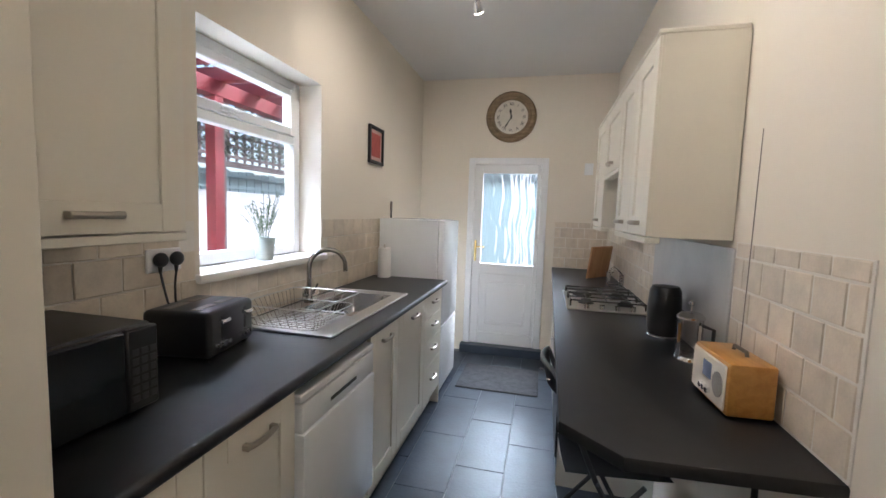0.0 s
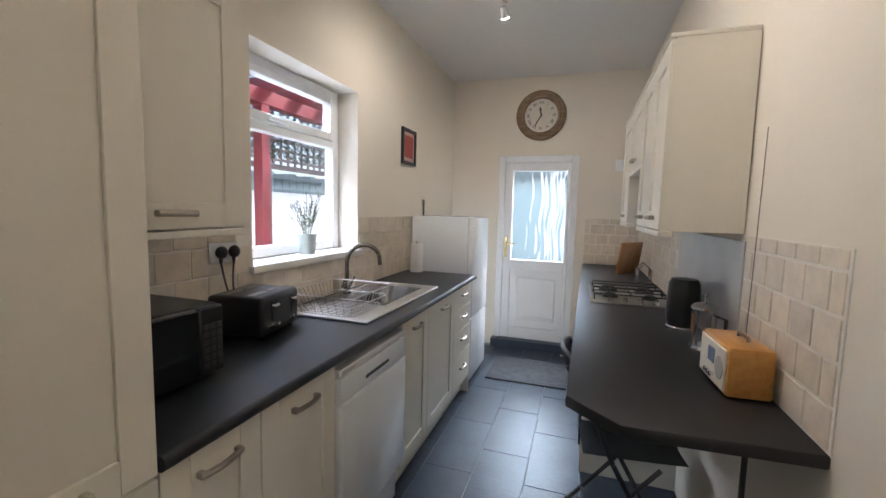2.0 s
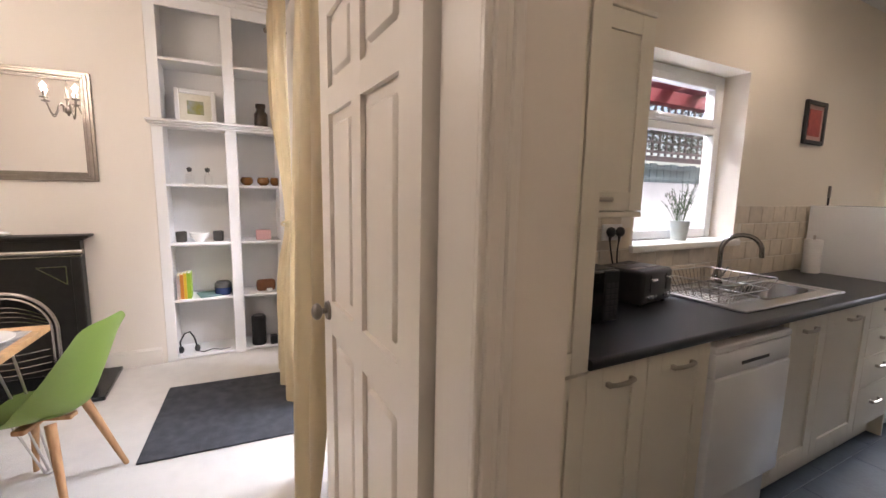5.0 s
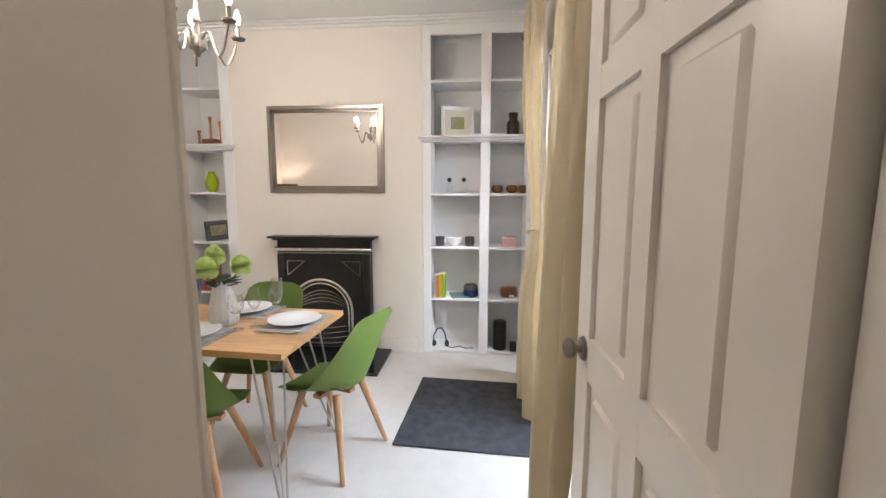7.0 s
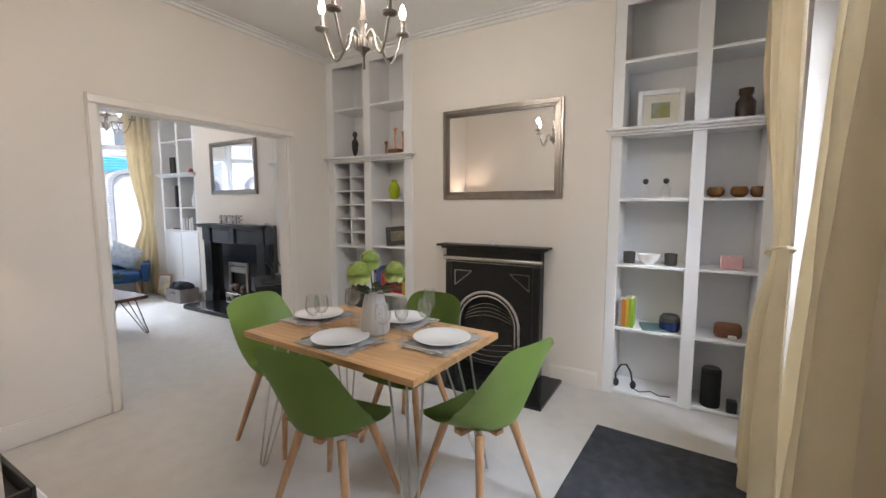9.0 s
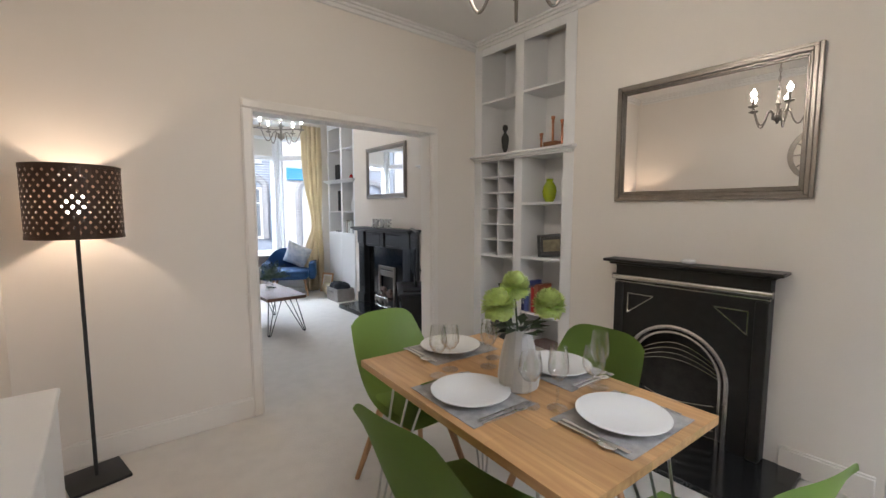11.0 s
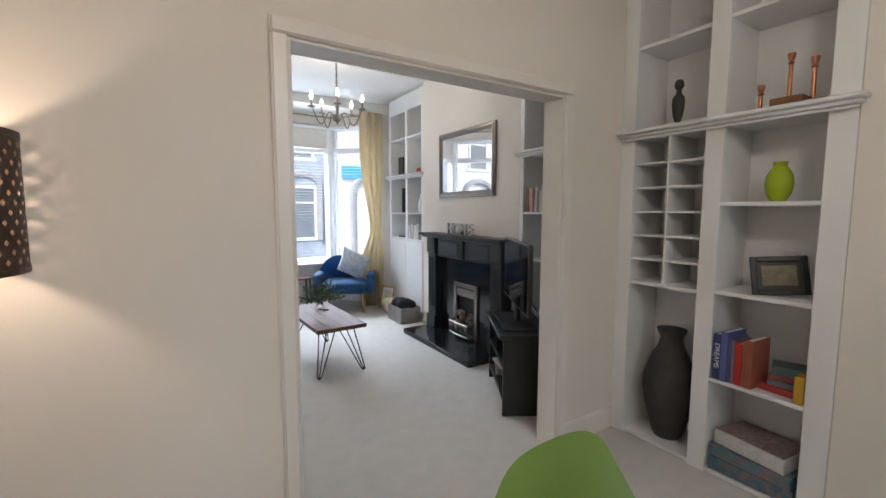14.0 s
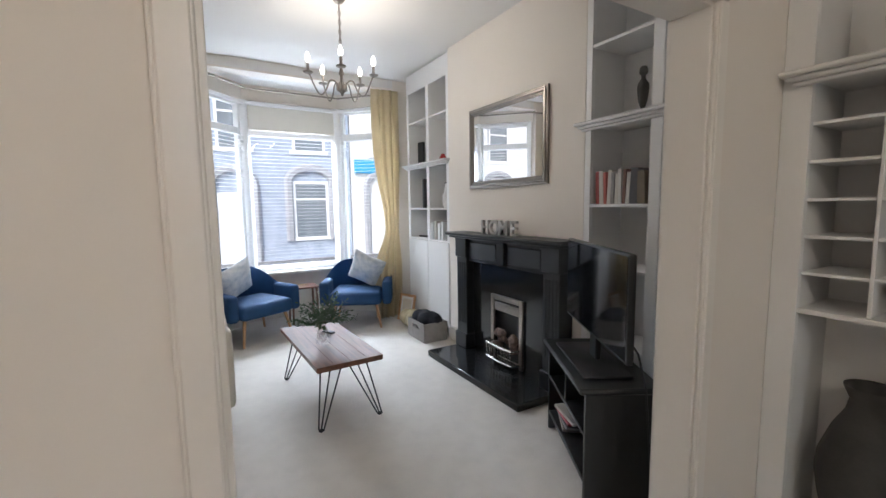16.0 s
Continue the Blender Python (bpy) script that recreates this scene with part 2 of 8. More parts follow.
def tube(bm, points, r, seg=8, closed=False):
    """A round bar bent along points."""
    pts = [Vector(p) for p in points]
    n = len(pts)
    rings, side = [], None
    for i, p in enumerate(pts):
        if closed:
            d = (pts[(i + 1) % n] - pts[i - 1]).normalized()
        else:
            d = (pts[min(i + 1, n - 1)] - pts[max(i - 1, 0)]).normalized()
        if side is None:
            side = d.orthogonal().normalized()
        side = (side - d * side.dot(d)).normalized()
        up = d.cross(side)
        rr = r(i / max(1, n - 1)) if callable(r) else r
        rings.append([bm.verts.new(p + rr * (math.cos(2 * math.pi * k / seg) * side + math.sin(2 * math.pi * k / seg) * up)) for k in range(seg)])
    pairs = list(zip(rings, rings[1:])) + ([(rings[-1], rings[0])] if closed else [])
    for a, b in pairs:
        for k in range(seg):
            bm.faces.new((a[k], a[(k + 1) % seg], b[(k + 1) % seg], b[k]))
    if not closed:
        bm.faces.new(rings[0][::-1])
        bm.faces.new(rings[-1])
    return bm


def prism(bm, outline, z0, z1, axis="z"):
    """An outline pushed through from z0 to z1 along an axis."""
    def put(a, b, c):
        return {"z": (a, b, c), "y": (a, c, b), "x": (c, a, b)}[axis]
    lo = [bm.verts.new(put(a, b, z0)) for a, b in outline]
    hi = [bm.verts.new(put(a, b, z1)) for a, b in outline]
    bm.faces.new(lo[::-1])
    bm.faces.new(hi)
    for k in range(len(outline)):
        j = (k + 1) % len(outline)
        bm.faces.new((lo[k], lo[j], hi[j], hi[k]))
    bmesh.ops.recalc_face_normals(bm, faces=bm.faces)
    return bm


def sheet(bm, rows):
    """A surface through a grid of points."""
    vs = [[bm.verts.new(p) for p in row] for row in rows]
    for a, b in zip(vs, vs[1:]):
        for k in range(len(a) - 1):
            bm.faces.new((a[k], a[k + 1], b[k + 1], b[k]))
    return bm


def B():
    return bmesh.new()


def mesh_object(name, bm, material, smooth=None):
    bmesh.ops.recalc_face_normals(bm, faces=bm.faces)
    me = bpy.data.meshes.new(name)
    bm.to_mesh(me)
    bm.free()
    me.materials.append(material)
    if smooth:
        me.shade_smooth()
        me.set_sharp_from_angle(angle=radians(smooth))
    return new(name, me)


def part(name, bm, material, parent, label="", smooth=38):
    ob = mesh_object(name, bm, material, smooth)
    ob.parent = parent
    if label:
        ob["label"] = label
    return ob


def thing(name, label, category, m=None, group="", kind=""):
    ob = new(name)
    ob.empty_display_size = 0.05
    ob.matrix_world = m or Matrix.Identity(4)
    return tagged(ob, label, category, group, kind)


def solid(name, bm, material, label, category, group="", kind="", smooth=38):
    return tagged(mesh_object(name, bm, material, smooth), label, category, group, kind)


def structure(name, bm, material, label, category="wall", smooth=None):
    return solid(name, bm, material, label, category, kind="structure", smooth=smooth)


# ---- the large structure ----
KX0, KX1, KY1, KF, KC = -0.78, 1.25, 4.89, -0.09, 2.90     # kitchen
DX0, DX1, DY0, DY1, DC = -3.50, 0.02, -3.55, 0.26, 2.93    # dining room
BREAST, LBREAST = -3.17, -3.42                             # chimney breasts
LX0, LY0, LY1, LC = -3.76, -7.75, -3.69, 2.98              # living room
HX, HY = 1.25, -1.40                                       # lobby

b = B()
box(b, -4.2, 1.5, -8.6, 0.30, -0.2, 0)
structure("floor_carpet", b, M_CARPET, "cream cut-pile carpet fitted through both reception rooms", "carpet")
b = B()
box(b, KX0, KX1 + 0.1, 0.301, KY1 + 0.02, KF - 0.2, KF - 0.006)
kitchen_floor = structure("floor_kitchen", b, M_GROUT, "dark slate kitchen floor with pale grout joints", "floor")

# kitchen walls
WY0, WY1, WZ0, WZ1 = 1.74, 2.70, 1.14, 2.21
b = B()
box(b, KX0 - 0.26, KX0, DY1 + 0.26, WY0, -0.3, KC)
box(b, KX0 - 0.26, KX0, DY1, DY1 + 0.26, -0.3, KC)
box(b, KX0 - 0.26, KX0, WY1, KY1 + 0.25, -0.3, KC)
box(b, KX0 - 0.26, KX0, WY0, WY1, -0.3, WZ0)
box(b, KX0 - 0.26, KX0, WY0, WY1, WZ1, KC)
structure("wall_kitchen_window_side", b, M_CREAM_WALL, "cream painted kitchen wall with a deep window reveal")
b = B()
box(b, KX1, KX1 + 0.2, HY, KY1 + 0.25, -0.3, KC)
structure("wall_kitchen_party", b, M_CREAM_WALL, "cream painted kitchen wall above the breakfast bar")
BDX0, BDX1, BDZ = -0.235, 0.615, 2.06
b = B()
box(b, KX0, BDX0, KY1, KY1 + 0.25, -0.3, KC)
box(b, BDX1, KX1, KY1, KY1 + 0.25, -0.3, KC)
box(b, BDX0, BDX1, KY1, KY1 + 0.25, BDZ, KC)
box(b, BDX0, BDX1, KY1, KY1 + 0.25, -0.3, KF - 0.01)
structure("wall_kitchen_back", b, M_CREAM_WALL, "cream painted end wall around the back door")
b = B()
box(b, KX0 - 0.26, KX1 + 0.2, DY1, KY1 + 0.25, KC, KC + 0.15)
box(b, 0.0, KX1 + 0.2, HY, DY1, KC, KC + 0.15)
structure("ceiling_kitchen", b, M_CEILING, "flat white painted kitchen ceiling", "ceiling")

# wall between the dining room and the kitchen lobby, with the doorway
b = B()
box(b, DX1, 0.29, -3.69, -0.60, 0, KC + 0.05)
box(b, 0.16, 0.28, 0.09, 0.20, 0, KC + 0.05)
box(b, 0.16, 0.28, -0.60, 0.09, 2.06, KC + 0.05)
structure("wall_dining_inner", b, M_WHITE_WALL, "warm white painted inner wall of the dining room")
b = B()
box(b, 0.29, HX, HY - 0.12, HY, 0, KC)
structure("wall_lobby", b, M_WHITE_WALL, "plain warm white lobby wall")

# window wall of the dining room, with the tall garden window
GX0, GX1, GZ1 = -2.72, -1.15, 2.45
b = B()
box(b, -3.76, GX0, DY1, DY1 + 0.26, 0, DC)
box(b, GX1, KX0 - 0.26, DY1, DY1 + 0.26, 0, DC)
box(b, KX0 - 0.26, 0.28, 0.20, DY1, 0, DC)
box(b, GX0, GX1, DY1, DY1 + 0.26, GZ1, DC)
structure("wall_dining_garden", b, M_WHITE_WALL, "warm white wall with a tall garden window")
b = B()
box(b, -3.76, -3.50, DY0, DY1, 0, DC)
box(b, -3.50, BREAST, -2.46, -0.73, 0, DC)
structure("wall_dining_chimney", b, M_WHITE_WALL, "warm white chimney breast wall of the dining room")
b = B()
box(b, -3.76, 0.29, DY0, DY1 + 0.26, DC, DC + 0.15)
structure("ceiling_dining", b, M_CEILING, "white painted dining room ceiling", "ceiling")

# wall with the wide opening
OX0, OX1, OZ = -2.65, -1.175, 2.06
b = B()
box(b, -4.0, OX0, LY1, DY0, 0, LC + 0.05)
box(b, OX1, 0.02, LY1, DY0, 0, LC + 0.05)
box(b, OX0, OX1, LY1, DY0, OZ, LC + 0.05)
structure("wall_between_rooms", b, M_WHITE_WALL, "warm white wall with a wide opening to the living room")

# living room
b = B()
box(b, -4.0, LX0, LY0, LY1, 0, LC)
box(b, LX0, LBREAST, -6.50, -4.74, 0, LC)
structure("wall_living_chimney", b, M_WHITE_WALL, "warm white chimney breast wall of the living room")
b = B()
box(b, -0.10, 0.15, LY0, LY1, 0, LC)
structure("wall_living_inner", b, M_WHITE_WALL, "warm white inner wall of the living room")
BX0, BX1 = -3.42, -1.06
b = B()
box(b, -4.0, BX0, LY0 - 0.2, LY0, 0, LC)
box(b, BX1, 0.15, LY0 - 0.2, LY0, 0, LC)
box(b, BX0, BX1, LY0 - 0.2, LY0, 2.86, LC)
structure("wall_living_front", b, M_WHITE_WALL, "warm white front wall around the bay")
b = B()
box(b, -4.0, 0.15, -9.0, LY1, LC, LC + 0.15)
structure("ceiling_living", b, M_CEILING, "white painted living room ceiling", "ceiling")


# ---- trim, doors and windows ----
def skirting(name, runs, parent_label):
    b = B()
    for x0, x1, y0, y1 in runs:
        box(b, x0, x1, y0, y1, 0, 0.13, 0.006)
        if abs(x1 - x0) > abs(y1 - y0):
            box(b, x0, x1, y0 + 0.002, y1 - 0.002, 0.13, 0.142, 0.004)
        else:
            box(b, x0 + 0.002, x1 - 0.002, y0, y1, 0.13, 0.142, 0.004)
    return solid(name, b, M_GLOSS, parent_label, "skirting board", kind="structure")


skirting("baseboard_dining", [(OX1 + 0.06, -0.0, DY0, DY0 + 0.018), (-3.165, OX0 - 0.06, DY0, DY0 + 0.018), (BREAST, BREAST + 0.018, -1.13, -0.76), (BREAST, BREAST + 0.018, -2.44, -2.13), (DX1 - 0.018, DX1, DY0 + 0.02, -0.66)], "white gloss skirting board around the dining room")
skirting("baseboard_living", [(LBREAST, LBREAST + 0.018, -6.49, -6.32), (-3.76, OX0 - 0.06, LY1 - 0.018, LY1), (OX1 + 0.06, -0.1, LY1 - 0.018, LY1)], "white gloss skirting board around the living room")


def architrave(name, axis, face, out, a0, a1, top, label, w=0.065):
    """Moulded casing round an opening: face is the wall plane, out the way it stands proud."""
    b = B()
    def bar(p0, p1, z0, z1, d):
        q0, q1 = sorted((face, face + out * d))
        if axis == "y":
            box(b, p0, p1, q0, q1, z0, z1, 0.004)
        else:
            box(b, q0, q1, p0, p1, z0, z1, 0.004)
    for inset, d in ((0.0, 0.014), (0.012, 0.022), (0.036, 0.018)):
        bar(a0 - w + inset * 0.6, a0 - inset * 0.5, 0, top, d)
        bar(a1 + inset * 0.5, a1 + w - inset * 0.6, 0, top, d)
        bar(a0 - w + inset * 0.6, a1 + w - inset * 0.6, top + inset * 0.5, top + w - inset * 0.6, d + 0.001)
    return solid(name, b, M_GLOSS, label, "door casing", kind="structure")


architrave("trim_opening_dining", "y", DY0, 1, OX0, OX1, OZ, "white gloss moulded casing round the wide opening")
architrave("trim_opening_living", "y", LY1, -1, OX0, OX1, OZ, "white gloss moulded casing on the living room side")
b = B()
box(b, OX0 - 0.001, OX0 + 0.012, LY1, DY0, 0, OZ, 0.002)
box(b, OX1 - 0.012, OX1 + 0.001, LY1, DY0, 0, OZ, 0.002)
box(b, OX0 + 0.012, OX1 - 0.012, LY1, DY0, OZ - 0.012, OZ + 0.001, 0.002)
structure("trim_opening_lining", b, M_GLOSS, "white gloss lining inside the wide opening", "door lining")

# kitchen doorway: casing on the lobby side, lining, panelled door
b = B()
for w0, w1, d in ((0.0, 0.065, 0.014), (0.010, 0.030, 0.022), (0.042, 0.058, 0.019)):
    box(b, 0.28, 0.28 + d, 0.075 + w0, 0.075 + w1, 0, 2.06 + w1, 0.003)
    box(b, 0.28, 0.28 + d + 0.001, -0.60, 0.075 + w1, 2.06 + w0, 2.06 + w1, 0.003)
structure("trim_kitchen_doorway", b, M_GLOSS, "white gloss moulded casing of the kitchen doorway", "door casing")
b = B()
box(b, 0.165, 0.283, 0.075, 0.092, 0, 2.06, 0.002)
box(b, 0.165, 0.283, -0.60, 0.075, 2.045, 2.062, 0.002)
box(b, 0.025, 0.288, -0.602, -0.586, 0, 2.06, 0.002)
structure("trim_kitchen_lining", b, M_GLOSS, "white gloss lining of the kitchen doorway", "door lining")
b = B()
box(b, DX1 - 0.016, DX1 + 0.002, -0.66, -0.586, 0, 2.12, 0.004)
box(b, 0.29, 0.31, -0.67, -0.595, 0, 2.12, 0.004)
structure("trim_dining_jamb", b, M_GLOSS, "white gloss casing beside the dining room wall", "door casing")

door = thing("door_dining", "white six-panel interior door standing open into the room", "door", pose(0.149, 0.072, 0.008, 0, 0, 181.6), kind="structure")
DW, DH = 0.70, 1.985
for x0, x1 in ((0, 0.095), (0.315, 0.385), (0.605, DW)):
    b = B()
    box(b, x0, x1, -0.02, 0.02, 0, DH)
    part("stile", b, M_GLOSS, door)
for z0, z1 in ((0, 0.20), (1.0, 1.10), (1.64, 1.71), (1.90, DH)):
    for x0, x1 in ((0.095, 0.315), (0.385, 0.605)):
        b = B()
        box(b, x0, x1, -0.0198, 0.0198, z0, z1)
        part("rail", b, M_GLOSS, door)
for x0, x1 in ((0.095, 0.315), (0.385, 0.605)):
    for z0, z1 in ((0.20, 1.0), (1.10, 1.64), (1.71, 1.90)):
        b = B()
        box(b, x0, x1, -0.008, 0.008, z0, z1)
        box(b, x0 + 0.028, x1 - 0.028, -0.017, 0.017, z0 + 0.028, z1 - 0.028, 0.009)
        part("door_panel", b, M_GLOSS, door)
for s in (-1, 1):
    b = B()
    cyl(b, (DW - 0.06, s * 0.02, 1.065), (DW - 0.06, s * 0.028, 1.065), 0.03, 0.027, 20)
    cyl(b, (DW - 0.06, s * 0.026, 1.065), (DW - 0.06, s * 0.045, 1.065), 0.009, seg=12)
    ball(b, (DW - 0.06, s * 0.056, 1.065), 0.025, 1, 0.66, 1, 18, 10)
    part("door_knob", b, M_PEWTER, door, "antique metal round door knob")
for z in (0.25, 1.72):
    b = B()
    cyl(b, (-0.002, 0.022, z), (-0.002, 0.022, z + 0.09), 0.006, seg=8)
    part("hinge", b, M_NICKEL, door)

# back door
bd = thing("door_back", "white plastic back door with a wavy obscured glass pane", "door", pose(0, 0, 0), kind="structure")
b = B()
for x0, x1, z0, z1 in ((BDX0, BDX0 + 0.07, KF, BDZ), (BDX1 - 0.07, BDX1, KF, BDZ), (BDX0 + 0.07, BDX1 - 0.07, BDZ - 0.07, BDZ)):
    box(b, x0, x1, KY1 - 0.012, KY1 + 0.07, z0, z1, 0.006)
part("door_frame", b, M_UPVC, bd)
b = B()
x0, x1 = BDX0 + 0.072, BDX1 - 0.072
for a0, a1, z0, z1 in ((x0, -0.075, 0.0, 1.985), (0.505, x1, 0.0, 1.985), (-0.075, 0.505, 1.895, 1.985), (-0.075, 0.505, 0.79, 0.905), (-0.075, 0.505, 0.0, 0.13)):
    box(b, a0, a1, KY1 + 0.004, KY1 + 0.06, z0, z1, 0.005)
part("door_leaf", b, M_UPVC, bd)
b = B()
box(b, -0.075, 0.505, KY1 + 0.022, KY1 + 0.05, 0.13, 0.79)
box(b, 0.0, 0.43, KY1 + 0.012, KY1 + 0.03, 0.22, 0.70, 0.008)
box(b, 0.03, 0.40, KY1 + 0.005, KY1 + 0.02, 0.245, 0.265, 0.004)
part("door_panel", b, M_UPVC, bd)
b = B()
sheet(b, [[(-0.076 + 0.582 * i / 90, KY1 + 0.034 + 0.0035 * math.sin(i / 2.6 + 2.0 * math.sin(j / 9) + 1.1 * math.sin(i / 17)) + 0.002 * math.sin(i / 1.3 + 1.5 * math.sin(j / 5 + i / 20)), 0.90 + 1.0 * j / 60) for i in range(91)] for j in range(61)])
pane = part("pane", b, M_OBSCURE, bd, "wavy obscured glass", 180)
pane.visible_shadow = False
b = B()
box(b, x0 + 0.018, x0 + 0.042, KY1 - 0.004, KY1 + 0.006, 0.93, 1.16, 0.004)
cyl(b, (x0 + 0.03, KY1 - 0.002, 1.09), (x0 + 0.03, KY1 - 0.045, 1.09), 0.009)
tube(b, [(x0 + 0.03, KY1 - 0.045, 1.09), (x0 + 0.08, KY1 - 0.05, 1.092), (x0 + 0.14, KY1 - 0.048, 1.088)], 0.009)
M_BRASS = mat("polished_brass", (0.62, 0.45, 0.17), 0.25, 1.0, vary=0.05, bump=0.0)
part("door_handle", b, M_BRASS, bd, "polished brass lever handle")
b = B()
box(b, BDX0 - 0.02, BDX1 + 0.02, KY1 - 0.10, KY1 + 0.25, KF - 0.01, 0.0, 0.006)
part("threshold", b, M_SLATE, bd, "dark slate threshold")

# kitchen window
kw = thing("window_kitchen", "white plastic casement window with a top-hung opening light", "window", pose(0, 0, 0), kind="structure")
b = B()
FX0, FX1 = -0.99, -0.93
box(b, FX0, FX1, WY0, WY0 + 0.06, WZ0 + 0.03, WZ1, 0.006)
box(b, FX0, FX1, WY1 - 0.06, WY1, WZ0 + 0.03, WZ1, 0.006)
box(b, FX0, FX1, WY0 + 0.06, WY1 - 0.06, WZ0 + 0.03, WZ0 + 0.09, 0.006)
box(b, FX0, FX1, WY0 + 0.06, WY1 - 0.06, WZ1 - 0.05, WZ1, 0.006)
box(b, FX0, FX1, WY0 + 0.06, WY1 - 0.06, 1.835, 1.885, 0.006)
part("window_frame", b, M_UPVC, kw)
b = B()
for y0, y1, z0, z1 in ((WY0 + 0.06, WY0 + 0.11, 1.885, 2.16), (WY1 - 0.11, WY1 - 0.06, 1.885, 2.16), (WY0 + 0.11, WY1 - 0.11, 1.885, 1.935), (WY0 + 0.11, WY1 - 0.11, 2.115, 2.16)):
    box(b, FX0 + 0.005, FX1 + 0.012, y0, y1, z0, z1, 0.006)
part("opening_light", b, M_UPVC, kw)
b = B()
box(b, FX1 + 0.012, FX1 + 0.03, 2.02, 2.06, 1.90, 1.92, 0.003)
box(b, FX1 + 0.026, FX1 + 0.036, 2.02, 2.15, 1.902, 1.918, 0.003)
part("window_handle", b, M_UPVC, kw)
for y0, y1, z0, z1 in ((WY0 + 0.05, WY1 - 0.05, 1.22, 1.84), (WY0 + 0.10, WY1 - 0.10, 1.93, 2.12)):
    b = B()
    box(b, -0.966, -0.960, y0, y1, z0, z1)
    part("pane", b, M_GLASS, kw).visible_shadow = False
b = B()
box(b, -0.995, KX0 + 0.035, WY0 - 0.03, WY1 + 0.04, WZ0 - 0.012, WZ0 + 0.028, 0.01, 2)
part("window_sill", b, M_GLOSS, kw, "deep white gloss window sill")


# ---- kitchen units ----
def bow_handle(b, y, z, x, out, length=0.115, axis="y"):
    """A flat-ended bow pull centred at y, z on a face at x."""
    pts = []
    for k in range(9):
        u = k / 8 * 2 - 1
        d = 0.026 - 0.010 * abs(u) ** 2
        pts.append((x + out * d, y + u * length / 2, z) if axis == "y" else (x + out * d, y, z + u * length / 2))
    tube(b, pts, 0.0085, 8)
    for s in (-1, 1):
        yy, zz = (y + s * length * 0.46, z) if axis == "y" else (y, z + s * length * 0.46)
        x0, x1 = sorted((x, x + out * 0.022))
        box(b, x0, x1, yy - 0.008, yy + 0.008, zz - 0.009, zz + 0.009, 0.002)


def shaker(parent, y0, y1, z0, z1, x, out, handle=None, frame_w=0.075, name="door", flat=False):
    """A framed front on a face at x with its pull."""
    xa, xb = sorted((x, x + out * 0.020))
    xp0, xp1 = sorted((x, x + out * 0.010))
    b = B()
    g = 0.0015
    y0, y1, z0, z1 = y0 + g, y1 - g, z0 + g, z1 - g
    if flat:
        box(b, xa, xb, y0, y1, z0, z1, 0.002)
        d = part(name, b, M_CABINET, parent)
    else:
        w = frame_w
        box(b, xp0, xp1, y0, y1, z0, z1)
        d = part(name, b, M_CABINET, parent)
        f0, f1 = sorted((x + out * 0.0101, x + out * 0.020))
        for piece, a0, a1, c0, c1 in (("stile", y0, y0 + w, z0, z1), ("stile", y1 - w, y1, z0, z1), ("rail", y0 + w, y1 - w, z0, z0 + w), ("rail", y0 + w, y1 - w, z1 - w, z1)):
            b = B()
            box(b, f0, f1, a0 + 0.0002, a1 - 0.0002, c0 + 0.0002, c1 - 0.0002, 0.0015)
            part(piece, b, M_CABINET, d)
    if handle:
        b = B()
        bow_handle(b, handle[0], handle[1], x + out * 0.02, out, handle[2] if len(handle) > 2 else 0.125)
        part("handle", b, M_NICKEL, d, "satin nickel bow handle")
    return d


def base_unit(label, y0, y1, fronts, out=1, x_back=KX0, x_face=-0.19, group="kitchen base units", top=0.872):
    t = thing("base_cabinet", label, "kitchen cabinet", pose(0, 0, KF), group=group)
    b = B()
    xs = sorted((x_back + out * 0.004, x_face))
    box(b, xs[0], xs[1], y0 + 0.001, y1 - 0.001, 0.15, top - KF)
    part("body", b, M_CABINET, t)
    b = B()
    xs = sorted((x_face - out * 0.07, x_face - out * 0.052))
    box(b, xs[0], xs[1], y0, y1, 0, 0.148, 0.002)
    part("plinth", b, M_CABINET, t)
    for f in fronts:
        shaker(t, f[0], f[1], f[2] - KF, f[3] - KF, x_face, out, (f[4], f[5] - KF), flat=len(f) > 6 and f[6], name="drawer" if len(f) > 6 and f[6] else "door")
    return t


base_unit("cream shaker base cabinet beside the tall larder", 0.80, 1.105, [(0.80, 1.105, 0.065, 0.862, 0.955, 0.80)])
base_unit("cream shaker base cabinet beside the dishwasher", 1.107, 1.485, [(1.107, 1.485, 0.065, 0.862, 1.30, 0.80)])
base_unit("cream shaker double cabinet under the sink", 2.10, 3.03, [(2.10, 2.495, 0.065, 0.862, 2.30, 0.80), (2.495, 3.03, 0.065, 0.862, 2.78, 0.80)], top=0.735)
dz = [(0.695, 0.862), (0.525, 0.693), (0.335, 0.523), (0.065, 0.333)]
base_unit("cream four-drawer cabinet with bow handles", 3.032, 3.50, [(3.032, 3.50, a, c, 3.27, (a + c) / 2 + 0.02, True) for a, c in dz])
b = B()
box(b, KX0 + 0.004, -0.172, 3.502, 3.52, KF, 0.872, 0.002)
solid("end_panel", b, M_CABINET, "cream end panel beside the fridge", "panel")

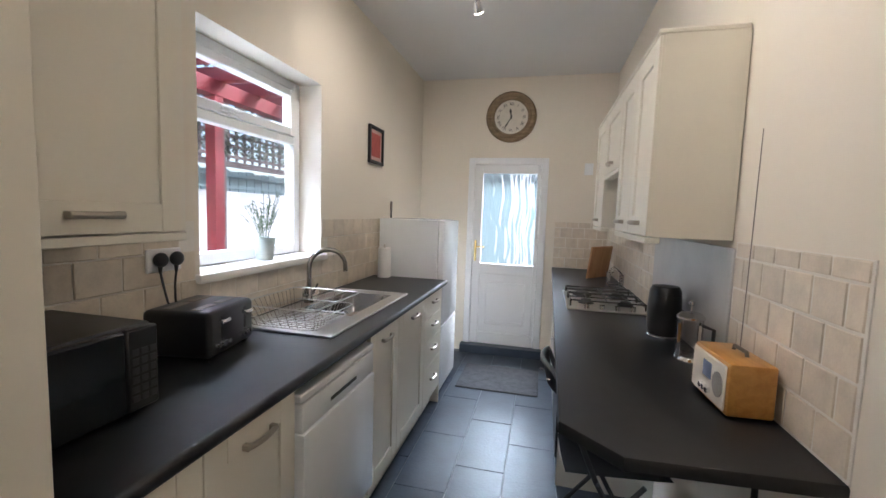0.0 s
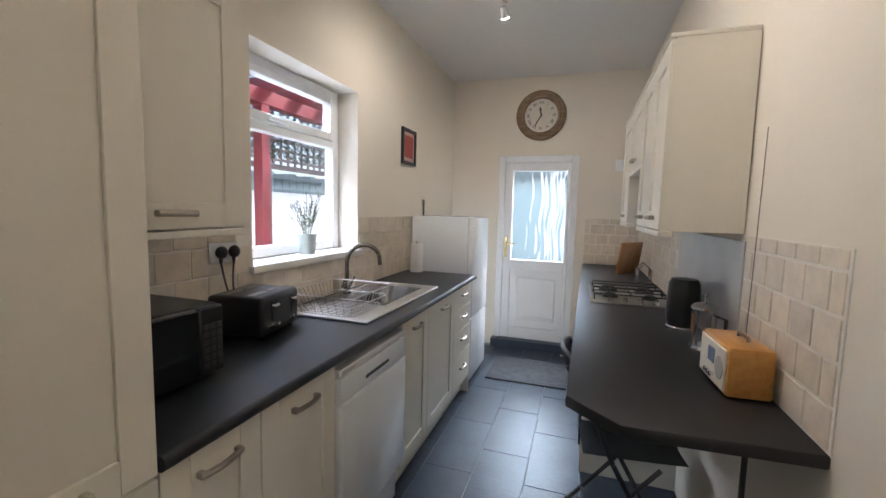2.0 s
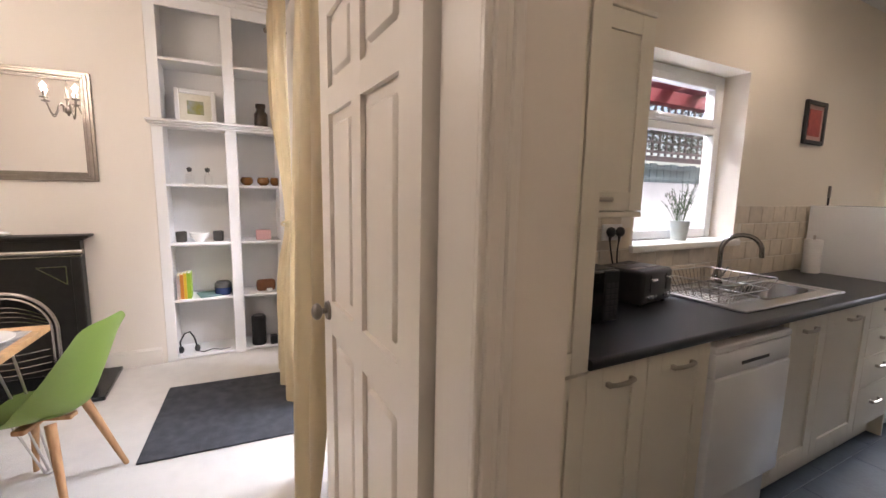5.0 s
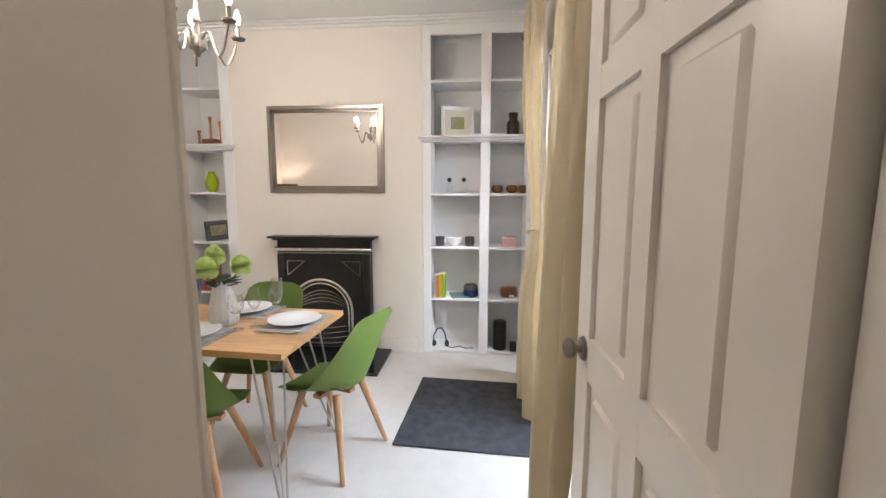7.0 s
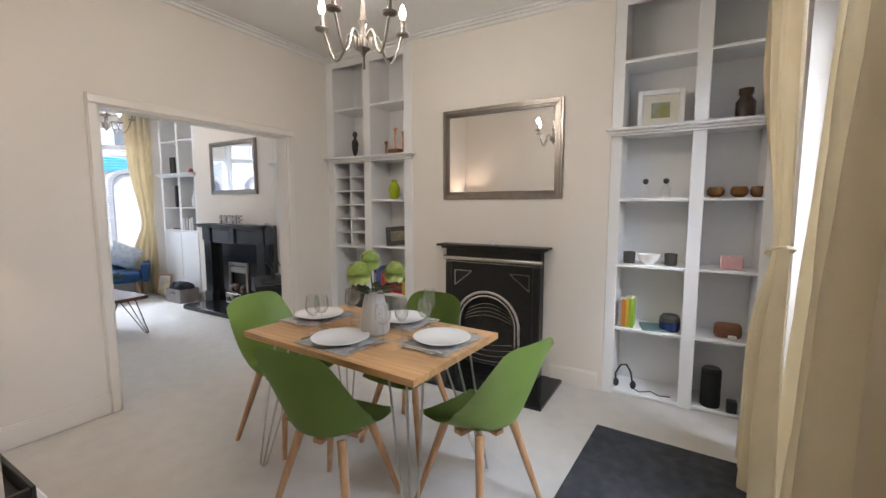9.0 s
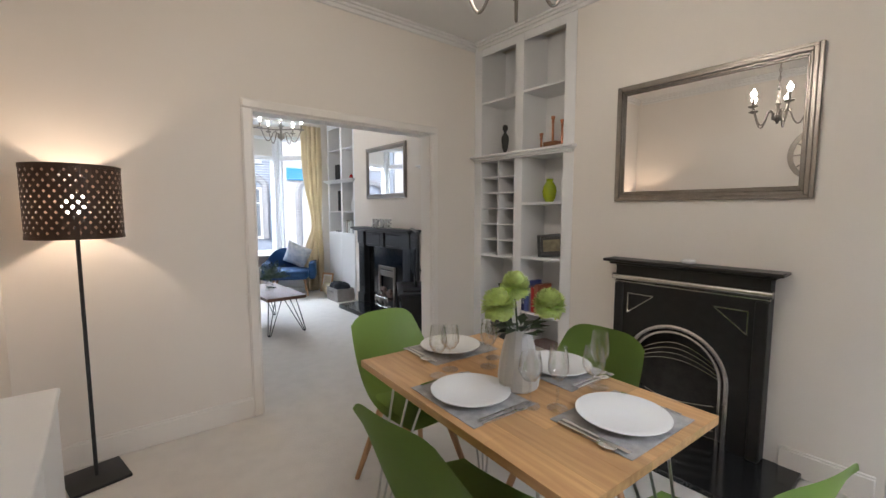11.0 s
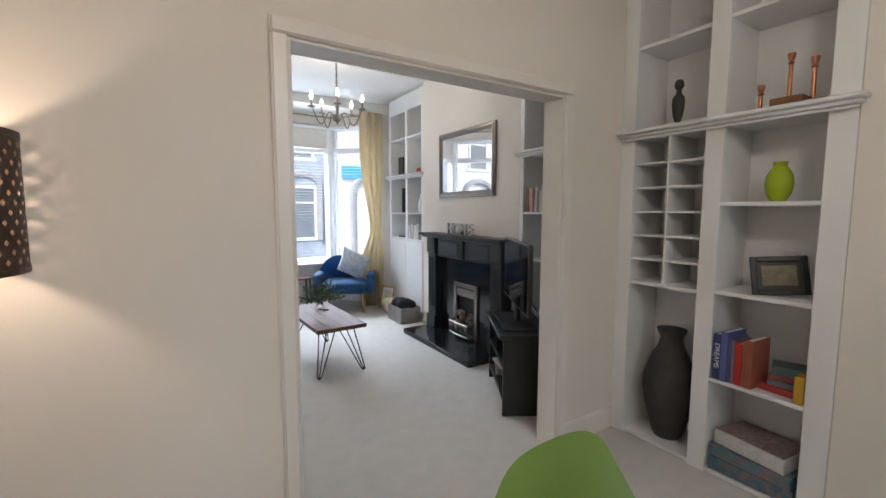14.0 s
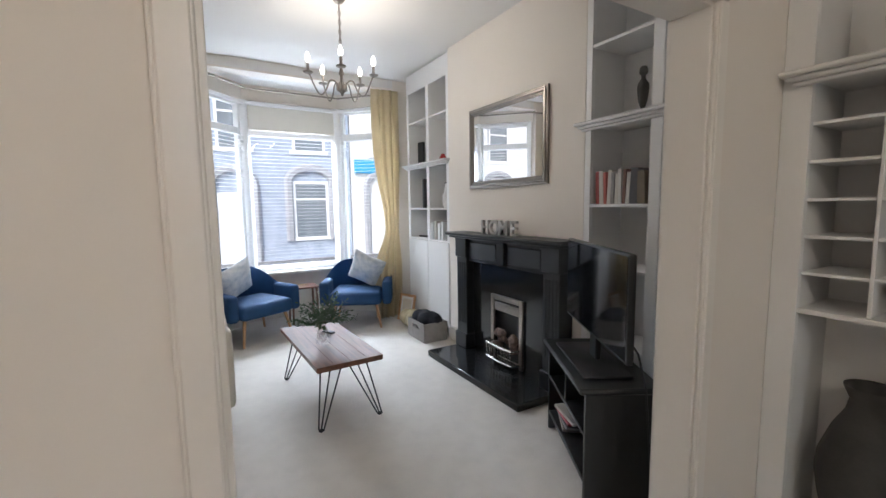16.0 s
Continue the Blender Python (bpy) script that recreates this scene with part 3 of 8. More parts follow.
# tall larder and wall units
t = thing("tall_cabinet", "tall cream shaker larder cabinet with two doors", "kitchen cabinet", pose(0, 0, KF))
b = B()
box(b, KX0 + 0.004, -0.176, 0.395, 0.79, 0.15, 2.13 - KF)
part("body", b, M_CABINET, t)
b = B()
box(b, -0.25, -0.23, 0.395, 0.79, 0, 0.148, 0.002)
part("plinth", b, M_CABINET, t)
shaker(t, 0.40, 0.79, 0.868 - KF, 2.12 - KF, -0.176, 1, (0.59, 0.915 - KF))
shaker(t, 0.40, 0.79, 0.065 - KF, 0.862 - KF, -0.176, 1, (0.59, 0.80 - KF))


def wall_unit(label, y0, y1, z0, z1, x_back, x_face, out, doors, hz, hy=None):
    t = thing("wall_cabinet", label, "kitchen cabinet", pose(0, 0, z0), group="kitchen wall units")
    b = B()
    xs = sorted((x_back + out * 0.004, x_face))
    box(b, xs[0], xs[1], y0, y1, 0, z1 - z0)
    part("body", b, M_CABINET, t)
    b = B()
    xs = sorted((x_back + out * 0.006, x_face + out * 0.026))
    box(b, xs[0], xs[1], y0 - 0.004, y1 + 0.004, z1 - z0, z1 - z0 + 0.018, 0.004)
    part("cornice", b, M_CABINET, t)
    b = B()
    xs = sorted((x_face - out * 0.03, x_face + out * 0.022))
    box(b, xs[0], xs[1], y0, y1, -0.024, -0.001, 0.003)
    part("pelmet", b, M_CABINET, t)
    w = (y1 - y0) / doors
    for k in range(doors):
        ya, yb = y0 + k * w, y0 + (k + 1) * w
        shaker(t, ya, yb, 0.002, z1 - z0 - 0.002, x_face, out, ((ya + yb) / 2, hz, 0.115))
    return t


wall_unit("cream shaker wall cabinet above the microwave", 0.795, 1.305, 1.374, 2.13, KX0, -0.425, 1, 1, 0.048)
wall_unit("cream shaker wall cabinet with two doors", 1.985, 2.68, 1.388, 2.11, KX1, 0.98, -1, 2, 0.05)
wall_unit("short cream bridging cabinet above the hob", 2.685, 3.22, 1.72, 2.11, KX1, 0.98, -1, 1, 0.05)
wall_unit("cream shaker wall cabinet near the back door", 3.225, 3.70, 1.388, 2.11, KX1, 0.98, -1, 1, 0.05)

# worktops
b = B()
z0, z1 = 0.872, 0.91
for x0, x1, y0, y1 in ((KX0 + 0.003, -0.155, 0.792, 2.19), (-0.30, -0.155, 2.19, 2.81), (KX0 + 0.003, -0.68, 2.19, 2.81), (KX0 + 0.003, -0.155, 2.81, 3.565)):
    box(b, x0, x1, y0, y1, z0, z1)
bmesh.ops.remove_doubles(b, verts=b.verts, dist=1e-5)
t = thing("worktop", "black laminate worktop with a rounded front edge", "worktop")
part("slab", b, M_WORKTOP, t)
b = B()
cyl(b, (-0.156, 0.792, 0.891), (-0.156, 3.565, 0.891), 0.019, seg=16)
part("front_edge", b, M_WORKTOP, t, "rounded black front edge")
b = B()
prism(b, [(1.247, 1.322), (0.80, 1.297), (0.658, 1.43), (0.70, 4.888), (1.247, 4.888)], z0, z1)
bmesh.ops.bevel(b, geom=[e for e in b.edges if abs(e.verts[0].co.z - e.verts[1].co.z) < 1e-4], offset=0.008, segments=2, affect="EDGES", profile=0.5)
solid("breakfast_bar", b, M_WORKTOP, "black laminate breakfast bar with a clipped corner", "worktop")

# units under the bar
b = B()
box(b, 0.735, KX1 - 0.003, 2.683, 2.703, KF, 0.872, 0.002)
solid("end_panel", b, M_CABINET, "cream end panel beside the oven", "panel")
b = B()
cyl(b, (1.10, 1.375, KF), (1.10, 1.375, 0.871), 0.007, seg=14)
cyl(b, (1.10, 1.375, 0.862), (1.10, 1.375, 0.8715), 0.035, seg=18)
solid("bar_leg", b, M_BLACKMATT, "slim black metal leg under the breakfast bar", "table leg")
base_unit("cream base cabinet beside the oven", 3.31, 3.80, [(3.31, 3.80, 0.065, 0.862, 3.55, 0.80)], -1, KX1, 0.745)
base_unit("cream base cabinet by the back door", 3.802, 4.87, [(3.802, 4.33, 0.065, 0.862, 4.06, 0.80), (4.33, 4.87, 0.065, 0.862, 4.6, 0.80)], -1, KX1, 0.745)
t = thing("oven", "built-in steel oven with black glass door under the hob", "oven", pose(0, 0, KF))
b = B()
box(b, 0.745, KX1 - 0.01, 2.705, 3.305, 0.1, 0.872 - KF)
part("body", b, M_BLACKMATT, t)
b = B()
box(b, 0.722, 0.744, 2.71, 3.30, 0.15, 0.74, 0.004)
part("door", b, M_BLACK, t, "black glass oven door")
b = B()
box(b, 0.722, 0.744, 2.71, 3.30, 0.75, 0.955, 0.003)
part("control_panel", b, M_STEEL, t)
b = B()
tube(b, [(0.722, 2.78, 0.70), (0.69, 2.79, 0.70), (0.69, 3.22, 0.70), (0.722, 3.23, 0.70)], 0.009)
part("handle", b, M_STEEL, t)
for k in range(5):
    b = B()
    cyl(b, (0.722, 2.8 + 0.1 * k, 0.85), (0.695, 2.8 + 0.1 * k, 0.85), 0.02, 0.017)
    part("knob", b, M_CHROME, t)

# dishwasher
t = thing("dishwasher", "white freestanding dishwasher under the worktop", "dishwasher", pose(0, 1.492, KF))
b = B()
box(b, KX0 + 0.05, -0.19, 0, 0.598, 0.02, 0.80 - KF, 0.006)
part("body", b, M_APPLIANCE, t)
b = B()
box(b, -0.188, -0.142, 0.002, 0.596, 0.11 - KF + 0.03, 0.70 - KF, 0.008, 2)
part("door", b, M_APPLIANCE, t)
b = B()
box(b, -0.188, -0.148, 0.002, 0.596, 0.702 - KF, 0.806 - KF, 0.008, 2)
pan = part("control_panel", b, M_APPLIANCE, t)
b = B()
# black strip set slightly proud of the panel, in place of a recess
box(b, -0.152, -0.1465, 0.19, 0.41, 0.735 - KF, 0.752 - KF, 0.002)
part("grip", b, M_BLACK, pan, "black strip in place of a recessed grip")
b = B()
box(b, KX0 + 0.05, -0.15, 0, 0.598, 0.808 - KF, 0.838 - KF, 0.006)
part("lid", b, M_APPLIANCE, t)
b = B()
box(b, -0.23, -0.21, 0.01, 0.59, 0, 0.13, 0.002)
part("plinth", b, M_APPLIANCE, t)

# fridge
t = thing("fridge_freezer", "white upright fridge freezer beside the counter", "fridge", pose(0, 3.60, KF))
b = B()
box(b, KX0 + 0.03, -0.24, 0, 0.57, 0.03, 1.39 - KF, 0.006)
part("body", b, M_APPLIANCE, t)
for z0, z1 in ((0.05, 0.60), (0.61, 1.475)):
    b = B()
    box(b, -0.236, -0.185, 0.002, 0.568, z0, z1, 0.012, 2)
    part("door", b, M_APPLIANCE, t)
for dx in (-0.7, -0.3):
    for dy in (0.05, 0.52):
        b = B()
        cyl(b, (dx, dy, 0), (dx, dy, 0.032), 0.02)
        part("foot", b, M_BLACKMATT, t)

# sink with tap and drying rack
t = thing("sink", "stainless steel inset sink with a ribbed drainer", "sink", pose(0, 0, 0.91))
b = B()
for x0, x1, y0, y1 in ((-0.73, -0.65, 1.87, 2.87), (-0.33, -0.25, 1.87, 2.87), (-0.65, -0.33, 1.87, 2.22), (-0.65, -0.33, 2.79, 2.87)):
    box(b, x0, x1, y0, y1, 0.001, 0.006)
tube(b, [(-0.73, 1.87, 0.006), (-0.25, 1.87, 0.006), (-0.25, 2.87, 0.006), (-0.73, 2.87, 0.006)], 0.006, 8, True)
part("rim", b, M_STEEL, t)
def oval(cx, cy, hx, hy, z, n, b, count=48):
    """A ring of vertices round a rounded rectangle; a higher n makes squarer corners."""
    out = []
    for k in range(count):
        c, q = math.cos(2 * math.pi * (k + 0.5) / count), math.sin(2 * math.pi * (k + 0.5) / count)
        out.append(b.verts.new((cx + hx * math.copysign(abs(c) ** (2 / n), c), cy + hy * math.copysign(abs(q) ** (2 / n), q), z)))
    return out


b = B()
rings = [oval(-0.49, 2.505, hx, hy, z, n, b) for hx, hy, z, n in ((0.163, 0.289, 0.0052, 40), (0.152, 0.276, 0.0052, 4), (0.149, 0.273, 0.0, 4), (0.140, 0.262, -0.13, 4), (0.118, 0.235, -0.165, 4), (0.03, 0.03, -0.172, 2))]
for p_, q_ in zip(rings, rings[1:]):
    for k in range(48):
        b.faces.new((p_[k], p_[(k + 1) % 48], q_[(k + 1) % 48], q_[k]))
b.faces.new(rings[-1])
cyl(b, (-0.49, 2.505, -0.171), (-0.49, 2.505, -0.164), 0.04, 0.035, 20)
# steel darkened to stand in for the shade and dark reflections in the bowl
part("bowl", b, mat("shaded_steel_bowl", (0.27, 0.265, 0.26), 0.26, 1.0, vary=0.05, scale=20, bump=0.004), t, "round-cornered steel bowl")
for k in range(9):
    b = B()
    tube(b, [(-0.62 + 0.033 * k, 1.93, 0.0055), (-0.62 + 0.033 * k, 2.18, 0.0055)], 0.0035, 6)
    part("drainer_rib", b, M_STEEL, t)
M_TAP = mat("satin_tap_steel", (0.36, 0.345, 0.33), 0.24, 1.0, vary=0.04, bump=0.0)
t = thing("kitchen_tap", "brushed steel swan-neck mixer tap with two levers", "tap", pose(-0.69, 2.42, 0.917))
b = B()
lathe(b, [(0.028, 0), (0.028, 0.012), (0.02, 0.02), (0.018, 0.07), (0.014, 0.08)], seg=18)
part("base", b, M_TAP, t)
b = B()
pts = [(0, 0, 0.07), (0, 0, 0.2)] + [(0.10 * (1 - math.cos(a)) * 0.75, 0.10 * (1 - math.cos(a)) * 0.75, 0.2 + 0.10 * math.sin(a)) for a in [math.pi * k / 12 for k in range(1, 12)]] + [(0.15, 0.15, 0.17)]
tube(b, pts, 0.0135, 12)
part("spout", b, M_TAP, t)
for s in (-1, 1):
    b = B()
    cyl(b, (0.0, s * 0.018, 0.045), (0.0, s * 0.05, 0.05), 0.010)
    tube(b, [(0, s * 0.048, 0.05), (0.01, s * 0.055, 0.075), (0.02, s * 0.06, 0.10)], 0.006)
    part("lever", b, M_TAP, t)
t = thing("dish_rack", "chrome wire dish drying rack on the drainer", "dish rack", pose(-0.50, 2.06, 0.923))
def ring(w, d, z, n=10):
    out = []
    for cx, cy, a0 in ((w - 0.04, d - 0.04, 0), (-w + 0.04, d - 0.04, 90), (-w + 0.04, -d + 0.04, 180), (w - 0.04, -d + 0.04, 270)):
        for k in range(5):
            a = radians(a0 + 90 * k / 4)
            out.append((cx + 0.04 * math.cos(a), cy + 0.04 * math.sin(a), z))
    return out
for w, d, z, r in ((0.19, 0.23, 0.105, 0.0035), (0.17, 0.20, 0.05, 0.0025), (0.15, 0.17, 0.003, 0.003)):
    b = B()
    tube(b, ring(w, d, z), r, 6, True)
    part("rim_wire", b, M_STEEL, t)
for k in range(13):
    y = -0.19 + 0.38 * k / 12
    b = B()
    tube(b, [(-0.19, y * 1.1, 0.105), (-0.15, y * 0.85, 0.003), (0.15, y * 0.85, 0.003), (0.19, y * 1.1, 0.105)], 0.0016, 5)
    part("wire", b, M_PEWTER, t)
for k in range(7):
    x = -0.12 + 0.24 * k / 6
    b = B()
    tube(b, [(x * 1.2, -0.23, 0.105), (x, -0.17, 0.004), (x, 0.17, 0.004), (x * 1.2, 0.23, 0.105)], 0.0016, 5)
    part("wire", b, M_PEWTER, t)

# microwave
t = thing("microwave", "black microwave oven on the worktop", "microwave", pose(-0.58, 0.985, 0.91))
b = B()
box(b, -0.18, 0.17, -0.185, 0.205, 0.012, 0.232, 0.006)
part("body", b, M_BLACK, t)
b = B()
box(b, 0.17, 0.196, -0.183, 0.115, 0.016, 0.228, 0.006)
dr = part("door", b, mat("dark_smoked_glass", (0.012, 0.014, 0.017), 0.1, vary=0.0, bump=0.0), t)
b = B()
box(b, 0.17, 0.194, 0.118, 0.203, 0.016, 0.228, 0.005)
cp = part("control_panel", b, M_BLACK, t)
for r in range(6):
    for c in range(3):
        b = B()
        box(b, 0.193, 0.1965, 0.128 + 0.024 * c, 0.147 + 0.024 * c, 0.04 + 0.024 * r, 0.056 + 0.024 * r, 0.001)
        part("button", b, M_BLACKKEY, cp)
for dx in (-0.15, 0.14):
    for dy in (-0.15, 0.17):
        b = B()
        cyl(b, (dx, dy, 0), (dx, dy, 0.014), 0.015)
        part("foot", b, M_BLACKMATT, t)

# toaster
t = thing("toaster", "black four-slice toaster with chrome dials", "toaster", pose(-0.640, 1.60, 0.91, 0, 0, 10) @ Matrix.Diagonal((0.95, 0.88, 0.95, 1)))
b = B()
box(b, -0.13, 0.13, -0.165, 0.165, 0.012, 0.185, 0.022, 3)
part("body", b, M_BLACK, t)
for dx in (-0.055, 0.055):
    for dy in (-0.075, 0.075):
        b = B()
        box(b, dx - 0.017, dx + 0.017, dy - 0.06, dy + 0.06, 0.183, 0.1875, 0.001)
        part("slot", b, M_PEWTER, t, "steel-lined slot")
for dy in (-0.085, 0.085):
    b = B()
    box(b, 0.128, 0.133, dy - 0.006, dy + 0.006, 0.075, 0.16)
    part("lever_track", b, M_BLACKMATT, t)
    b = B()
    box(b, 0.13, 0.155, dy - 0.025, dy + 0.025, 0.135, 0.150, 0.004)
    part("lever", b, M_CHROME, t)
    for k, r in ((-0.035, 0.010), (0.0, 0.014), (0.035, 0.010)):
        b = B()
        cyl(b, (0.128, dy + k, 0.055), (0.145, dy + k, 0.055), r, r * 0.85)
        part("dial", b, M_CHROME, t)
for dx in (-0.1, 0.1):
    for dy in (-0.13, 0.13):
        b = B()
        cyl(b, (dx, dy, 0), (dx, dy, 0.02), 0.012)
        part("foot", b, M_BLACKMATT, t)

# sockets with plugs and flexes
t = thing("double_socket", "white double wall socket with two black plugs", "socket", pose(KX0 + 0.008, 1.56, 1.245))
b = B()
box(b, 0.0, 0.012, -0.073, 0.073, -0.043, 0.043, 0.004)
part("faceplate", b, M_UPVC, t)
for s in (-1, 1):
    b = B()
    ball(b, (0.03, s * 0.034, 0.004), 0.027, 0.8, 1, 1)
    cyl(b, (0.026, s * 0.034, -0.02), (0.026, s * 0.034, -0.045), 0.008, 0.005)
    plug = part("plug", b, M_BLACK, t)
    b = B()
    tube(b, [(0.026, s * 0.034, -0.04), (0.028, s * 0.025, -0.09), (0.035, s * 0.018, -0.14), (0.05, 0.012 * s, -0.2), (0.07, 0.01 * s, -0.29), (0.09, 0.05 + 0.01 * s, -0.32)], 0.004, 6)
    part("flex", b, M_BLACK, t)
t = thing("light_switch", "white wall switch plate by the back door", "switch", pose(1.015, KY1, 1.945))
b = B()
box(b, -0.043, 0.043, -0.012, -0.0005, -0.06, 0.06, 0.004)
part("plate", b, M_UPVC, t)
b = B()
box(b, -0.012, 0.012, -0.017, -0.012, -0.02, 0.02, 0.002)
part("rocker", b, M_UPVC, t)

# hob
t = thing("gas_hob", "stainless steel four-burner gas hob set in the worktop", "hob", pose(0.985, 3.16, 0.91))
b = B()
box(b, -0.235, 0.23, -0.33, 0.30, 0.001, 0.009, 0.004)
part("plate", b, M_STEEL, t)
for dx in (-0.11, 0.12):
    for dy, r in ((-0.13, 0.04), (0.14, 0.055)):
        b = B()
        lathe(b, [(r + 0.008, 0.009), (r, 0.022), (r * 0.75, 0.024), (r * 0.75, 0.033), (0.0, 0.035)], (dx, dy, 0), 20)
        part("burner", b, M_BLACKMATT, t)
for dy in (-0.13, 0.14):
    b = B()
    tube(b, [(-0.21, dy - 0.12, 0.045), (0.21, dy - 0.12, 0.045), (0.21, dy + 0.12, 0.045), (-0.21, dy + 0.12, 0.045)], 0.005, 6, True)
    for dx in (-0.11, 0.0, 0.12):
        tube(b, [(dx, dy - 0.12, 0.045), (dx, dy + 0.12, 0.045)], 0.0045, 6)
    tube(b, [(-0.21, dy, 0.045), (0.21, dy, 0.045)], 0.0045, 6)
    for cx in (-0.21, 0.21):
        for cy in (dy - 0.12, dy + 0.12):
            cyl(b, (cx, cy, 0.008), (cx, cy, 0.045), 0.005)
    part("pan_support", b, M_BLACKMATT, t, "black enamelled pan support")
for k in range(4):
    b = B()
    cyl(b, (-0.12 + 0.085 * k, -0.29, 0.008), (-0.12 + 0.085 * k, -0.29, 0.034), 0.018, 0.015)
    part("knob", b, M_CHROME, t)
b = B()
box(b, KX1 - 0.010, KX1 - 0.002, 1.955, 3.0, 0.912, 1.362, 0.002)
solid("splashback", b, mat("dull_grey_splashback", (0.58, 0.565, 0.55), 0.42, 0.45, vary=0.05, scale=8, bump=0.004), "brushed steel splashback panel above the bar", "splashback")

# things on the bar
t = thing("radio", "honey-coloured wooden table radio with a pale front", "radio", pose(1.158, 1.69, 0.91, 0, 0, 3) @ Matrix.Diagonal((1, 0.76, 0.90, 1)))
b = B()
box(b, -0.058, 0.065, -0.15, 0.15, 0.008, 0.175, 0.010, 2)
M_RADIO = wood("honey_wood_veneer", (0.55, 0.28, 0.07), (0.45, 0.21, 0.05), 0.3, "Y")
part("case", b, M_RADIO, t)
b = B()
box(b, -0.064, -0.057, -0.138, 0.138, 0.02, 0.163, 0.004)
M_CREAMPL = mat("cream_plastic", (0.76, 0.72, 0.64), 0.4, vary=0.02, bump=0.0)
fr = part("front_panel", b, M_CREAMPL, t)
b = B()
box(b, -0.067, -0.063, -0.035, 0.035, 0.085, 0.14, 0.002)
part("display", b, mat("lcd_blue_grey", (0.22, 0.27, 0.40), 0.2, vary=0.0, bump=0.0), fr)
b = B()
cyl(b, (-0.063, -0.09, 0.09), (-0.0665, -0.09, 0.09), 0.04, seg=24)
part("speaker_grille", b, mat("grey_speaker_cloth", (0.42, 0.41, 0.39), 0.9, vary=0.1, scale=200), fr)
for y in (-0.03, 0.0, 0.03):
    b = B()
    cyl(b, (-0.063, y, 0.05), (-0.076, y, 0.05), 0.009)
    part("knob", b, M_CHROME, fr)
b = B()
tube(b, [(0.02, -0.05, 0.176), (0.02, -0.045, 0.19), (0.02, 0.045, 0.19), (0.02, 0.05, 0.176)], 0.006)
part("handle", b, M_PEWTER, t)
b = B()
tube(b, [(0.055, 0.10, 0.15), (0.062, 0.11, 0.5), (0.070, 0.125, 0.92)], 0.0015, 6)
part("aerial", b, M_PEWTER, t, "thin telescopic aerial")
t = thing("cafetiere", "glass and chrome coffee press on the bar", "coffee press", pose(1.165, 2.08, 0.91))
b = B()
lathe(b, [(0.045, 0.012), (0.045, 0.16), (0.048, 0.17), (0.043, 0.165), (0.041, 0.016)], seg=22, cap=False)
part("beaker", b, M_WINEGLASS, t)
b = B()
lathe(b, [(0.05, 0), (0.05, 0.014), (0.046, 0.02)], seg=22)
for a in range(4):
    c, s = math.cos(a * math.pi / 2 + 0.4), math.sin(a * math.pi / 2 + 0.4)
    box(b, c * 0.048 - 0.005, c * 0.048 + 0.005, s * 0.048 - 0.005, s * 0.048 + 0.005, 0.01, 0.15)
part("frame", b, M_CHROME, t)
b = B()
lathe(b, [(0.05, 0.168), (0.05, 0.176), (0.036, 0.19), (0.004, 0.196), (0.004, 0.215), (0.011, 0.222), (0.011, 0.232), (0.0, 0.238)], seg=22)
part("lid", b, M_CHROME, t)
b = B()
tube(b, [(0.03, -0.04, 0.15), (0.055, -0.075, 0.145), (0.055, -0.075, 0.05), (0.032, -0.042, 0.04)], 0.007)
part("handle", b, M_BLACK, t)
t = thing("kettle", "black filter coffee machine on the bar", "kettle", pose(1.155, 2.40, 0.91) @ Matrix.Diagonal((0.80, 0.80, 0.92, 1)))
b = B()
lathe(b, [(0.078, 0.018), (0.088, 0.05), (0.09, 0.15), (0.083, 0.24), (0.07, 0.262), (0.0, 0.27)], seg=24)
part("body", b, M_BLACK, t)
b = B()
lathe(b, [(0.085, 0), (0.085, 0.012), (0.078, 0.018)], seg=24)
part("base", b, M_CHROME, t)
b = B()
tube(b, [(0.0, 0.07, 0.24), (0.0, 0.125, 0.235), (0.0, 0.13, 0.10), (0.0, 0.085, 0.07)], 0.011)
part("handle", b, M_BLACK, t)
def paddle(name, label, at, tilt, w, h, material):
    t = thing(name, label, "chopping board", at)
    b = B()
    box(b, -0.009, 0.009, -w / 2, w / 2, 0, h, 0.008, 2, pose(0, 0, 0, 0, tilt, 0))
    part("board", b, material, t)
    return t
M_BOARD = wood("pale_board_wood", (0.52, 0.30, 0.15), (0.42, 0.22, 0.10), 0.5, "Z")
paddle("chopping_board", "rounded wooden chopping board leaning on the wall", pose(1.10, 4.28, 0.909, 0, 0, -40), 8, 0.32, 0.29, M_BOARD)
t = thing("toast_rack", "chrome wire toast rack on the bar", "rack", pose(1.17, 3.86, 0.91))
for k in range(5):
    b = B()
    y = -0.08 + 0.04 * k
    tube(b, [(-0.05, y, 0.004), (-0.05, y, 0.1), (0.0, y, 0.15), (0.05, y, 0.1), (0.05, y, 0.004)], 0.003, 6)
    part("wire", b, M_CHROME, t)
b = B()
tube(b, [(-0.05, -0.08, 0.004), (0.05, -0.08, 0.004), (0.05, 0.08, 0.004), (-0.05, 0.08, 0.004)], 0.003, 6, True)
part("base_wire", b, M_CHROME, t)

